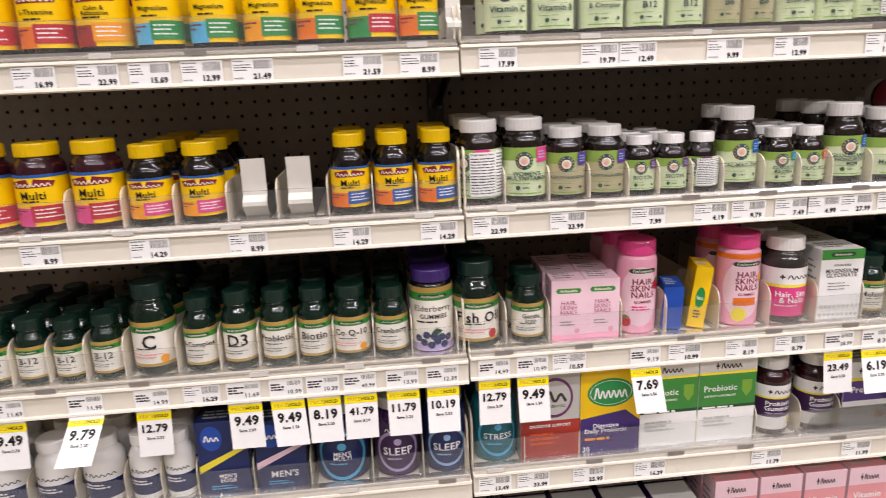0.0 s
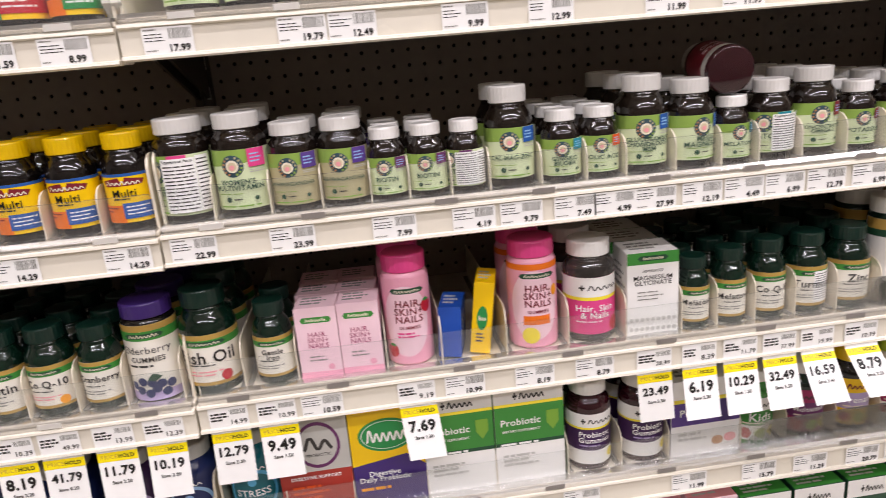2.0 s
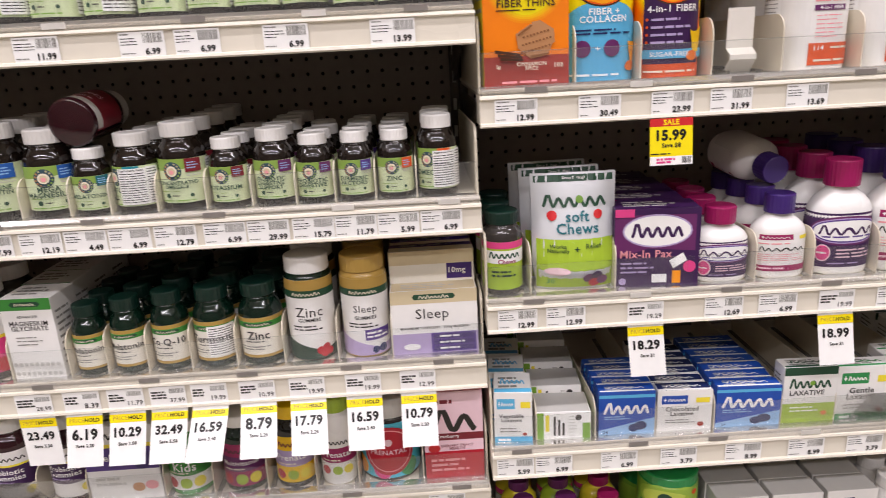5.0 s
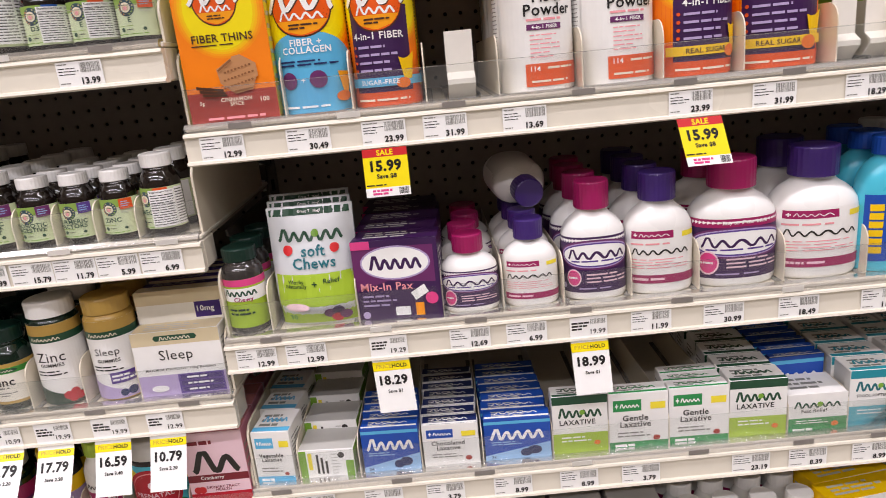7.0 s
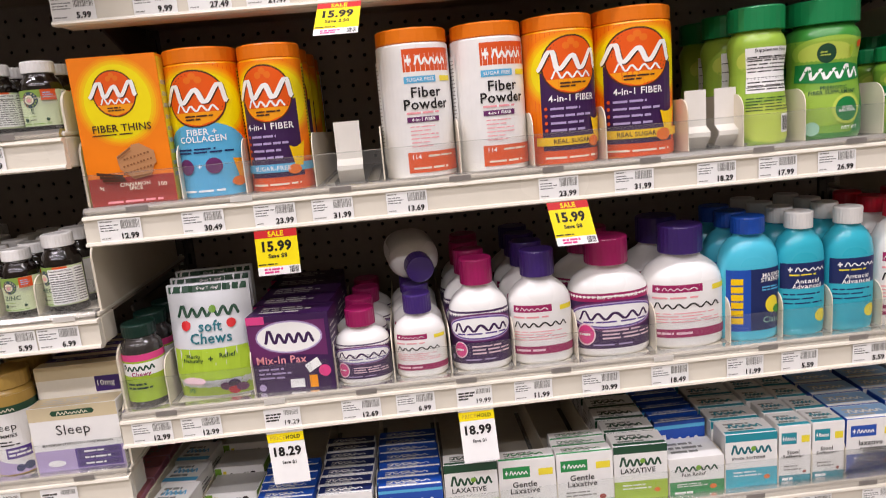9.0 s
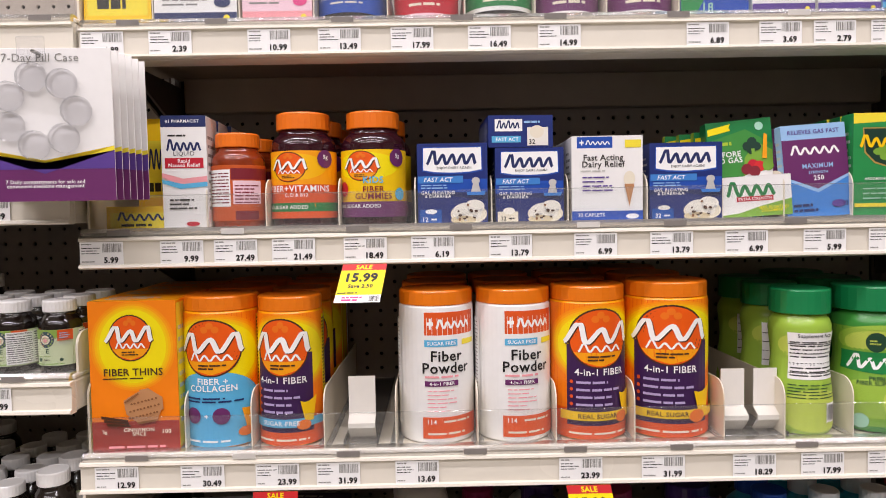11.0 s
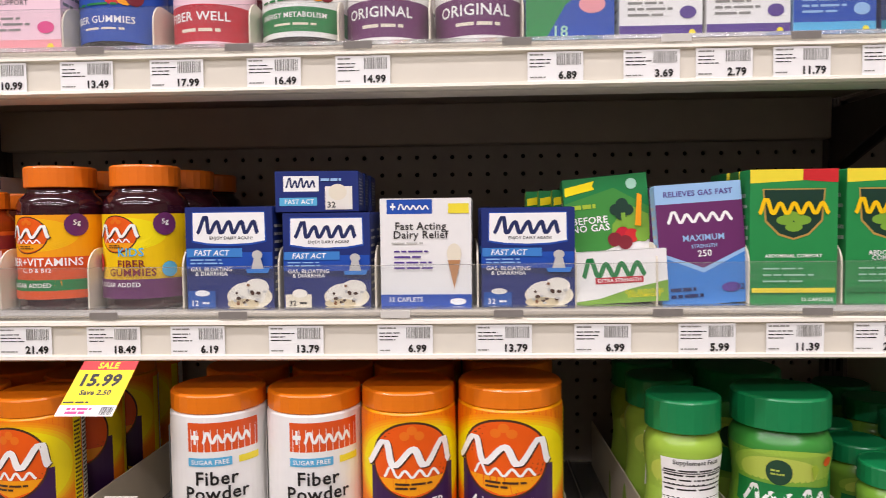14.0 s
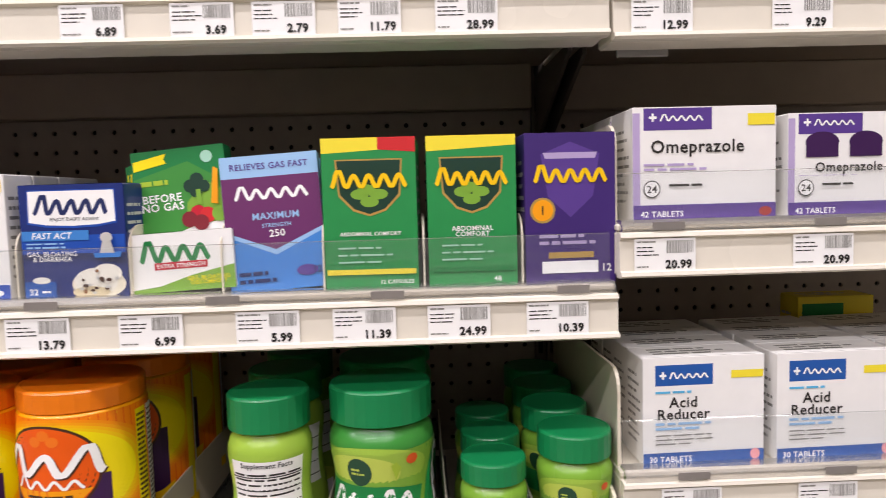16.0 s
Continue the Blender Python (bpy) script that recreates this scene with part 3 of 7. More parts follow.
# ---- price tags ----
def ticket(s, x, price, was="", save="", kind="plain", tilt=0.0, lean=0.0):
    """A shelf ticket in the rail; a hold or sale ticket hangs below it."""
    i0, i1, z, y = SHELF[s]
    w, top = 0.053, 0.0335
    rail_y = y + 0.0024
    if kind == "plain":
        t = tagged(new("price_tag"), "white paper shelf price tag in the rail", "price tag", group="price tags")
    elif kind == "hold":
        t = tagged(new("price_tag"), "white hanging price tag with a yellow band", "price tag", group="hanging price tags")
    else:
        t = tagged(new("sale_tag"), "yellow sale tag with red heading hanging from rail", "price tag", group="sale tags")
    if kind != "sale":
        hh = 0.029 if kind == "plain" else 0.105
        low = top - hh

        def place(u, q, up):
            zz = low + q
            if kind == "plain" or zz > 0:
                return (u, -up - 0.0006, zz)
            c = math.cos(math.atan(lean))
            return (u + tilt * zz, -up - 0.0008 - lean * c * (-zz) - 1.2 * lean * zz * zz, c * zz)

        sh = Art(place, w / 2 if kind == "plain" else 0.0245, hh)
        sh.level = -1
        n = 1 if kind == "plain" else 8
        for k in range(n):
            sh.strip(-sh.hu, sh.hu, hh * k / n, hh * (k + 1) / n, "paper")
        verts, fs, cols, keys = sh.sets["artwork"]
        sheet = mesh_object("sheet", verts, fs, [paint("paper", 0.5)], cols, parent=t)
        a = Art(place, w / 2 if kind == "plain" else 0.0245, hh)
        a.rng = random.Random(int(x * 977))
        if kind == "plain":
            a.lines(-0.92, 0.0, 0.46, 0.80, 3, "ink", fill=0.30)
            a.lines(-0.92, -0.2, 0.86, 0.95, 1, "grey")
            a.code(0.05, 0.92, 0.56, 0.93, "grey")
            a.lines(-0.92, -0.3, 0.12, 0.22, 1, "grey", fill=0.4)
            a.text(price, 0.44, 0.23, 0.9, 0.27, "black", bold=2.4)
        else:
            a.lines(-0.9, 0.05, 0.82, 0.94, 3, "ink", fill=0.6)
            a.code(0.1, 0.9, 0.90, 0.965, "grey")
            a.text(was, 0.5, 0.80, 0.8, 0.075, "ink")
            a.rect(-1, 1, 0.545, 0.66, "tagyellow")
            a.text("PRICE", -0.42, 0.602, 0.8, 0.062, "gold", bold=False)
            a.text("HOLD", 0.42, 0.602, 0.8, 0.062, "black", bold=2.2)
            a.text(price, 0, 0.42, 1.5, 0.15, "black", bold=2.4)
            a.text("Save " + save, 0, 0.275, 1.0, 0.05, "ink", bold=2)
        a.finish(sheet)
    else:
        hh = 0.058
        swing = math.atan(lean)

        def place(u, q, up):
            zz = q - hh
            return (u + tilt * zz, -0.0052 - up - math.sin(swing) * (-zz), math.cos(swing) * zz + 0.001)

        sh = Art(place, 0.027, hh)
        sh.level = -1
        sh.strip(-0.027, 0.027, 0, hh, "tagyellow")
        verts, fs, cols, keys = sh.sets["artwork"]
        sheet = mesh_object("sheet", verts, fs, [paint("tagyellow", 0.45)], cols, parent=t)
        a = Art(place, 0.027, hh)
        a.rect(-1, 1, 0.83, 1, "red")
        a.text("SALE", 0, 0.915, 0.8, 0.12, "tagyellow", bold=2)
        a.text(price, 0, 0.64, 1.5, 0.24, "black", bold=2.6)
        a.text("Save " + save, 0, 0.42, 1.1, 0.11, "ink", bold=2)
        a.lines(-0.95, 0.4, 0.22, 0.27, 1, "ink")
        a.rect(-1, 1, 0, 0.19, "paper")
        a.lines(-0.7, 0.35, 0.03, 0.16, 2, "hotpink", fill=0.7)
        a.code(0.5, 0.92, 0.03, 0.17, "ink")
        a.finish(sheet)
    t.matrix_basis = pose(x, rail_y, z + 0.0)
    return t


def tickets(s, text):
    """Plain tickets from words like price@place in millimetres."""
    for w in text.split():
        p, x = w.split("@")
        ticket(s, int(x) / 1000, p)


def holds(s, text, leans):
    """Hanging tickets from words like price@was@saving@place, each swung out by its own lean."""
    rng = random.Random(len(text))
    for k, w in enumerate(text.split()):
        p, was, save, x = w.split("@")
        ticket(s, int(x) / 1000, p, was, save, "hold", rng.uniform(-0.09, 0.07), leans[k % len(leans)])


tickets("A1", "16.99@-549 22.99@-471 15.69@-406 12.99@-340 21.49@-275 21.59@-131 8.99@-55")
tickets("A2", "17.99@52 19.79@194 12.49@249 9.99@375 12.99@474 11.99@612 11.99@706 6.99@828 6.99@892 6.99@995 13.99@1120")
tickets("B1", "8.99@-582 14.29@-439 8.99@-306 14.29@-162 14.29@-38")
tickets("B2", "22.99@37 23.99@151 7.99@272 4.19@369 9.79@428 7.49@496 4.99@547 27.99@600 12.19@661 4.49@717 6.99@772 12.79@829 6.99@891 29.99@946 15.79@1003 11.79@1057 5.99@1111 6.99@1166")
tickets("C1", "16.29@-398")
tickets("C2", "10.59@156 10.99@342 8.19@436 8.79@518")
tickets("D2", "13.49@36 33.99@99 25.99@191 16.29@294 11.79@496 11.99@656 15.79@763 11.39@843 20.79@926 8.99@988 9.99@1055 10.99@1153")
tickets("S0", "6.99@1250 2.39@1334 10.99@1456 13.49@1543 17.99@1633 16.49@1729 14.99@1816 6.89@2001 3.69@2092 2.79@2160 11.79@2232 28.99@2314")
tickets("T0", "12.99@2481 9.29@2603")
tickets("S1", "5.99@1248 9.99@1346 27.49@1412 21.49@1483 18.49@1571 6.19@1654 13.79@1750 6.99@1855 13.79@1949 6.99@2042 5.99@2139 11.39@2220 24.99@2300 10.39@2384")
tickets("T1", "20.99@2478 20.99@2616")
tickets("T2", "9.99@2499 9.99@2620")
tickets("S2", "12.99@1265 30.49@1369 23.99@1460 31.99@1534 13.69@1630 23.99@1830 31.99@1931 18.29@2043 17.99@2127 26.99@2209")
tickets("S3", "12.99@1261 12.99@1326 12.69@1541 6.99@1615 11.99@1778 30.99@1873 18.49@1971 11.99@2079 5.59@2158 5.59@2262")
tickets("S4", "5.99@1253 6.99@1308 6.99@1402 3.79@1488 8.99@1582 8.99@1674 3.79@1760 23.19@1913 8.39@1992 8.99@2080 8.99@2180 8.99@2280")
tickets("A0", "5.99@1120 9.99@980")
holds("C1", "9.49@11.69@2.20@-672 9.79@11.99@2.20@-562 12.79@14.99@2.20@-469 9.49@11.69@2.20@-338 9.49@10.99@1.50@-276 8.19@10.39@2.20@-222 41.79@49.99@8.20@-167 11.79@13.99@2.20@-103 10.19@12.39@2.20@-42", (0.1, 1.3, 0.05, 0.08, 0.15, 0.12, 0.1, 0.12, 0.15))
holds("C2", "12.79@14.99@2.20@38 9.49@10.99@1.50@98", (0.1, 0.15))
holds("C2", "7.69@9.19@1.50@278 23.49@28.99@5.50@601 6.19@8.39@2.20@665 10.29@11.79@1.50@724 32.49@37.99@5.50@781 16.59@19.99@3.40@837 8.79@10.99@2.20@902 17.79@19.99@2.20@970 16.59@19.99@3.40@1047 10.79@12.99@2.20@1122", (0.25, 0.08, 0.3, 0.35, 0.45, 0.8, 0.9, 0.75, 0.45, 0.45))
holds("S3", "18.29@19.29@$1@1434 18.99@19.99@$1@1696", (0.15, 0.2))
ticket("S2", 1.458, "15.99", save="$8", kind="sale", lean=0.1)
ticket("S2", 1.838, "15.99", save="$8", kind="sale", tilt=-0.15, lean=0.3)
ticket("S1", 1.571, "15.99", save="2.50", kind="sale", tilt=0.12, lean=0.95)

# ---- printed designs ----
def art_green(word_, patch, facts=False, back="sage", size=0.13):
    def art(a):
        a.rect(-1.4, 1.4, 0.0, 1.0, back)
        a.rect(-1.4, 0.34, 0.80, 1.0, "sagedark")
        a.poly([(-1.3, 0.80), (0.34, 0.80), (0.2, 0.77), (-0.6, 0.735), (-1.3, 0.72)], "sagedark")
        u, v = -0.14, 0.73
        a.oval(u, v, 0.29, -1.0, "slate", 22)
        for k in range(14):
            an = 2 * math.pi * (k + 0.5) / 14
            if k not in (3, 10):
                a.oval(u + 0.235 * math.cos(an), v + 0.235 * math.sin(an) * a.hu / a.h, 0.032, -1.0, "tan" if 4 < k < 10 else "sagedark" if k > 10 else "khaki", 8)
        a.oval(u, v, 0.165, -1.0, "cream", 18)
        a.oval(u, v - 0.005, 0.115, -1.0, "beige", 14)
        a.oval(u, v - 0.02, 0.07, -1.0, "salmon", 10)
        a.rect(0.26, 0.74, 0.70, 1.0, patch)
        a.lines(0.32, 0.70, 0.76, 0.94, 3, "ltblue", fill=0.42)
        a.lines(0.28, 0.72, 0.60, 0.67, 2, "lgrey", fill=0.4)
        lines = word_.count("\n") + 1
        a.text(word_, -0.06, 0.42, 1.3, size * (1, 1.95, 2.5)[lines - 1], "dkgreen", bold=1.5)
        a.lines(-0.62, 0.5, 0.255, 0.285, 1, "sagedark", fill=0.5)
        a.oval(-0.34, 0.175, 0.075, -1.0, "dkgreen", 10)
        a.lines(-0.2, 0.1, 0.15, 0.2, 1, "ink", fill=0.5)
        a.oval(0.36, 0.175, 0.06, -1.0, "dkgreen", 10)
        a.lines(-0.62, 0.6, 0.04, 0.08, 1, "leaf", fill=0.6)
        a.rect(0.93, 1.3, 0.05, 0.97, "paper")
        a.lines(0.96, 1.28, 0.08, 0.94, 13, "smoke", full=True, fill=0.34)
        if facts:
            a.rect(0.10, 0.92, 0.05, 0.95, "paper")
            a.text("Supplement Facts", 0.5, 0.90, 0.72, 0.07, "black")
            a.lines(0.14, 0.88, 0.08, 0.85, 13, "smoke", full=True, fill=0.34)
    return art


def green_bottle(s, x, w, h, word_, patch, rows=3, turn=0.0, facts=False, back="sage", style="pill"):
    return bottle(s, x, w, h, style, "bottlebrown", "white", back, art_green(word_, patch, facts, back),
                  "dark brown supplement bottle with white cap and pale green label", rows, turn, group="green-label supplement bottles")


def art_yellow(sub, c1, c2):
    def art(a):
        a.rect(-1.4, 1.4, 0.94, 1.0, "blue")
        a.poly([(-0.62, 0.74), (0.62, 0.76), (0.66, 0.86), (0.3, 0.9), (0, 0.93), (-0.3, 0.9), (-0.66, 0.86)], "maroon")
        a.mark(0, 0.815, 1.05, 0.08, "cream", 9)
        a.text(sub, 0, 0.60, 0.95, 0.16, "black")
        a.lines(-0.35, 0.4, 0.46, 0.51, 1, "ink", fill=0.6)
        a.rect(-1.4, -0.05, 0.0, 0.36, c1)
        a.rect(-0.1, 1.3, 0.08, 0.40, c2)
        a.lines(0.0, 0.8, 0.14, 0.36, 3, "paper", fill=0.35)
        a.lines(-0.85, -0.2, 0.2, 0.34, 2, "maroon", fill=0.4)
        a.oval(-0.78, 0.5, 0.1, -1.0, "gold", 14)
    return art


def yellow_bottle(s, x, w, h, sub, c1, c2, rows=2, style="pill", body="bottleblack"):
    return bottle(s, x, w, h, style, body, "yellow", "yellow", art_yellow(sub, c1, c2),
                  "dark supplement bottle with yellow cap and yellow label", rows, group="yellow-label supplement bottles")


def art_bounty(word_, back="ivory", small=1, icon=None, size=0.17):
    def art(a):
        a.rect(-1.4, 1.4, 0.90, 1.0, "gold")
        a.rect(-1.4, 1.4, 0.0, 0.07, "gold")
        a.rect(-1.4, 1.4, 0.76, 0.90, "green" if back == "ivory" else "dkgreen")
        a.poly([(-0.55, 0.83), (-0.48, 0.79), (0.48, 0.79), (0.55, 0.83), (0.48, 0.87), (-0.48, 0.87)], "dkgreen")
        a.mark(0, 0.83, 0.8, 0.05, "cream", 11)
        a.text(word_, 0, 0.56, 1.5, size * 1.2, "ink")
        a.lines(-0.5, 0.55, 0.38, 0.43, small, "ink", fill=0.5)
        a.lines(-0.7, 0.6, 0.18, 0.31, 2, "salmon" if icon else "grey", fill=0.4)
        if icon:
            a.oval(0.45, 0.16, 0.15, -1.0, icon, 14)
    return art


def bounty(s, x, w, h, word_, rows=3, icon=None, body="bottlegreen", style="pill", facts=False, size=0.17):
    def art(a):
        art_bounty(word_, icon=icon, size=size)(a)
        if facts:
            a.rect(-0.1, 0.9, 0.1, 0.88, "paper")
            a.lines(-0.05, 0.8, 0.14, 0.84, 12, "smoke", full=True, fill=0.32)
    return bottle(s, x, w, h, style, body, "capgreen", "ivory", art,
                  "dark green supplement bottle with green cap and cream label", rows, group="green-cap supplement bottles")


def art_plus(a, u, v, w, h, key, cross=True):
    """House mark: a small cross and a plain wordmark."""
    if cross:
        a.rect(u - w / 2, u - w / 2 + 0.14 * w, v - h * 0.14, v + h * 0.14, key)
        a.rect(u - w / 2 + 0.05 * w, u - w / 2 + 0.09 * w, v - h * 0.45, v + h * 0.45, key)
    a.mark(u + 0.1 * w, v, w * 0.8, h * 0.75, key, 7)


# ---- upper shelf A ----
for x, w, sub, c1, c2 in ((-0.617, 66, "Zinc", "orange", "crimson"), (-0.544, 66, "L-Theanine", "orange", "crimson"), (-0.471, 68, "Calm &\nRelaxation", "brick", "amber"), (-0.399, 60, "Magnesium", "sky", "kelly"), (-0.328, 61, "Magnesium", "sky", "kelly"),
                          (-0.257, 62, "Magnesium", "amber", "kelly"), (-0.186, 63, "Magnesium", "orange", "kelly"), (-0.115, 68, "Magnesium", "kelly", "crimson"), (-0.050, 54, "Magnesium", "orange", "kelly")):
    yellow_bottle("A1", x, w, 128, sub, c1, c2, 2, "wide")
pusher("A1", -0.004, 0.02, 0.075, y=-0.012)
for x, w, wd in ((0.073, 60, "Vitamin C"), (0.140, 60, "Vitamin B"), (0.211, 63, "B Complex"), (0.274, 54, "B12"), (0.333, 50, "B12"), (0.390, 48, "B6"), (0.441, 46, "B6")):
    green_bottle("A2", x, w, 116, wd, "crimson", 2, style="wide", back="khaki" if w < 50 else "sage")
for x, w, wd in ((0.500, 58, "Elderberry"), (0.560, 58, "Vitamin C"), (0.613, 50, "D3"), (0.663, 46, "D3"), (0.716, 56, "Vitamin C"), (0.779, 56, "D3"), (0.843, 57, "Vitamin D"), (0.900, 50, "Vitamin D"), (0.957, 55, "Vitamin C"), (1.015, 54, "D3")):
    green_bottle("A2", x, w, 112, wd, "deeporange" if wd == "D3" else "blue", 3, facts=wd == "D3", style="wide" if w > 55 else "pill")
for x, wd, patch in ((1.074, "D3", "blue"), (1.128, "E", "deeporange"), (1.184, "E", "deeporange")):
    green_bottle("A2", x, 50, 88, wd, patch, 3, 0.0, x < 1.15)

# ---- shelf B ----
for x, sub in ((-0.660, "Multi"), (-0.588, "Multi"), (-0.512, "Multi")):
    yellow_bottle("B1", x, 69, 122, sub, "hotpink", "crimson", 1, "wide", "bottleplum")
for x in (-0.441, -0.369):
    yellow_bottle("B1", x, 61, 113, "Multi", "amber", "hotpink", 4)
pusher("B1", -0.297, 0.034)
pusher("B1", -0.233, 0.034)
for x in (-0.160, -0.097, -0.034):
    yellow_bottle("B1", x, 56, 115, "Multi", "orange", "blue", 3)
green_bottle("B2", 0.030, 66, 122, "MEN'S\nMULTIVITAMIN", "hotpink", 3, -38, True, style="wide")
green_bottle("B2", 0.098, 66, 122, "WOMEN'S\nMULTIVITAMIN", "hotpink", 3, style="wide")
green_bottle("B2", 0.160, 60, 106, "ASHWAGANDHA", "violet", 2, back="khaki", style="wide")
green_bottle("B2", 0.220, 60, 106, "ASHWAGANDHA", "violet", 3, back="khaki", style="wide")
green_bottle("B2", 0.272, 49, 89, "BIOTIN", "plum", 3)
green_bottle("B2", 0.322, 49, 89, "BIOTIN", "plum", 3)
green_bottle("B2", 0.370, 46, 89, "BIOTIN", "plum", 1, -45, True)
green_bottle("B2", 0.428, 61, 124, "CAL-MAG-ZINC", "blue", 2)
green_bottle("B2", 0.493, 50, 90, "GINGKO\nBILOBA", "teal", 4)
green_bottle("B2", 0.543, 49, 90, "FOLIC ACID", "deeporange", 4)
green_bottle("B2", 0.602, 63, 122, "GLUCOSAMINE\nCHONDROITIN\nMSM", "blue", 3)
green_bottle("B2", 0.666, 61, 112, "MEGA\nMAGNESIUM", "blue", 2, 20)
green_bottle("B2", 0.720, 48, 86, "MELATONIN", "deepteal", 1, 12)
green_bottle("B2", 0.776, 57, 102, "MELATONIN", "teal", 4, -32, True)
green_bottle("B2", 0.836, 60, 112, "CONCENTRATED\nOMEGA-3", "maroon", 5)
green_bottle("B2", 0.895, 48, 90, "POTASSIUM", "maroon", 4)
green_bottle("B2", 0.954, 53, 98, "PROBIOTIC\nDIGESTIVE\nSUPPORT", "plum", 5)
green_bottle("B2", 1.006, 48, 89, "PROBIOTIC\nDIGESTIVE", "plum", 4)
green_bottle("B2", 1.059, 45, 89, "TURMERIC\nFACTORS", "violet", 5)
green_bottle("B2", 1.111, 46, 89, "ZINC", "deeporange", 5)
green_bottle("B2", 1.166, 50, 104, "OMEGAS", "deeporange", 3, -22, True)
for x in (0.063, 0.129, 0.190, 0.249, 0.296, 0.348, 0.396, 0.461, 0.519, 0.570, 0.635, 0.696, 0.747, 0.806, 0.868, 0.926, 0.982, 1.032, 1.084, 1.137):
    divider("B2", x, 0.052)
for x in (-0.549, -0.475, -0.405, -0.333, -0.264, -0.193, -0.129, -0.066):
    divider("B1", x, 0.056)


def art_berry(a):
    a.rect(-1.4, 1.4, 0.0, 1.0, "maroon")
    a.rect(-1.4, 1.4, 0.0, 0.2, "lgrey")
    a.text("GUMMIES", 0, 0.6, 1.2, 0.16, "palepink")
    a.lines(-0.7, 0.7, 0.3, 0.45, 2, "palepink")


bottle("B2", 0.718, 61, 104, "wide", "bottleplum", "lgrey", "maroon", art_berry, "clear gummy bottle with dark red label lying on other bottles", 1,
       group="", lying=pose(0.712, 0.048, deck("B2") + 0.118, -85, 0, -5))

# ---- shelf C ----
for x, w, h, wd in ((-0.690, 49, 97, "B-12"), (-0.639, 49, 97, "B-12"), (-0.587, 46, 92, "B-12"), (-0.534, 46, 97, "B-12"), (-0.468, 64, 138, "C"), (-0.399, 49, 112, "B-Complex"), (-0.342, 51, 118, "D3"), (-0.285, 51, 116, "Probiotic"),
                    (-0.230, 51, 114, "Biotin"), (-0.175, 58, 114, "Co Q-10"), (-0.114, 52, 109, "Cranberry")):
    bounty("C1", x, w, h, wd, 4, icon="amber" if wd in ("C", "Co Q-10") else None, size=0.26 if wd in ("C", "D3") else 0.17)


def art_elder(a):
    a.rect(-1.4, 1.4, 0.0, 1.0, "ivory")
    a.rect(-1.4, 1.4, 0.92, 1.0, "gold")
    a.rect(-1.4, 1.4, 0.80, 0.92, "green")
    a.poly([(-0.55, 0.86), (-0.48, 0.83), (0.48, 0.83), (0.55, 0.86), (0.48, 0.89), (-0.48, 0.89)], "dkgreen")
    a.mark(0, 0.86, 0.8, 0.04, "cream", 11)
    a.text("Elderberry", 0, 0.66, 1.5, 0.12, "ink", bold=False)
    a.text("GUMMIES", 0, 0.55, 1.2, 0.07, "ink")
    a.lines(-0.6, 0.5, 0.44, 0.49, 1, "ink")
    a.rect(-1.4, 1.4, 0.0, 0.12, "lilac")
    for u, v in ((-0.55, 0.2), (-0.35, 0.14), (-0.1, 0.1), (0.1, 0.16), (0.35, 0.1), (0.0, 0.24), (0.25, 0.22), (-0.25, 0.26), (0.5, 0.2)):
        a.oval(u, v, 0.13, -1.0, "navy", 14)
    a.poly([(-0.1, 0.28), (0.05, 0.38), (0.3, 0.32), (0.12, 0.26)], "dkgreen")


bottle("C1", -0.050, 66, 132, "tall", "bottleblack", "grape", "ivory", art_elder, "dark gummy bottle with purple cap and cream berry label", 3)
bounty("C1", 0.020, 72, 138, "Fish Oil", 3, icon="crimson", style="pill", size=0.2).name = "fish_oil_bottle"
bounty("C2", 0.101, 51, 109, "Gentle\nIron", 2, size=0.22)


def art_hair_box(a):
    a.rect(-1, 1, 0, 1, "palepink")
    a.rect(-1, 1, 0.0, 0.10, "pink")
    a.poly([(-0.75, 0.83), (-0.65, 0.79), (0.65, 0.79), (0.75, 0.83), (0.65, 0.87), (-0.65, 0.87)], "green")
    a.mark(0, 0.83, 1.0, 0.04, "cream", 11)
    a.text("HAIR,\nSKIN+\nNAILS", 0, 0.55, 1.0, 0.34, "magenta", bold=False)
    a.lines(-0.5, 0.5, 0.24, 0.34, 2, "grey", fill=0.4)
    a.oval(0.5, 0.16, 0.16, -1.0, "pink", 14)


for x in (0.162, 0.216):
    carton("C2", x, 53, 98, 50, "palepink", art_hair_box, "pink carton of beauty vitamins", 3, group="pink vitamin cartons", turn=-4)


def art_hair(orange):
    def art(a):
        a.rect(-1.4, 1.4, 0, 1, "pink")
        if orange:
            a.rect(-1.4, 1.4, 0.93, 1, "orange")
        a.oval(-0.1, 0.5, 0.75, 0.42, "palepink")
        a.poly([(-0.55, 0.86), (-0.5, 0.83), (0.5, 0.83), (0.55, 0.86), (0.5, 0.89), (-0.5, 0.89)], "dkgreen")
        a.mark(0, 0.86, 0.8, 0.03, "cream", 11)
        a.text("HAIR,\nSKIN+\nNAILS", 0, 0.62, 0.95, 0.27, "maroon")
        a.text("GUMMIES", 0, 0.43, 0.8, 0.04, "maroon")
        if orange:
            a.rect(-0.45, 0.35, 0.27, 0.38, "orange")
            a.oval(-0.25, 0.14, 0.26, -1.0, "lemon", 18)
            a.oval(0.55, 0.66, 0.13, 0.07, "amber", 14)
        else:
            a.lines(-0.4, 0.4, 0.3, 0.38, 2, "hotpink")
            for u, v in ((-0.62, 0.15), (0.6, 0.66)):
                a.oval(u, v, 0.2, -1.15, "crimson", 16)
                a.poly([(u - 0.14, v + 0.06), (u, v + 0.1), (u + 0.14, v + 0.06), (u, v + 0.04)], "green")
    return art


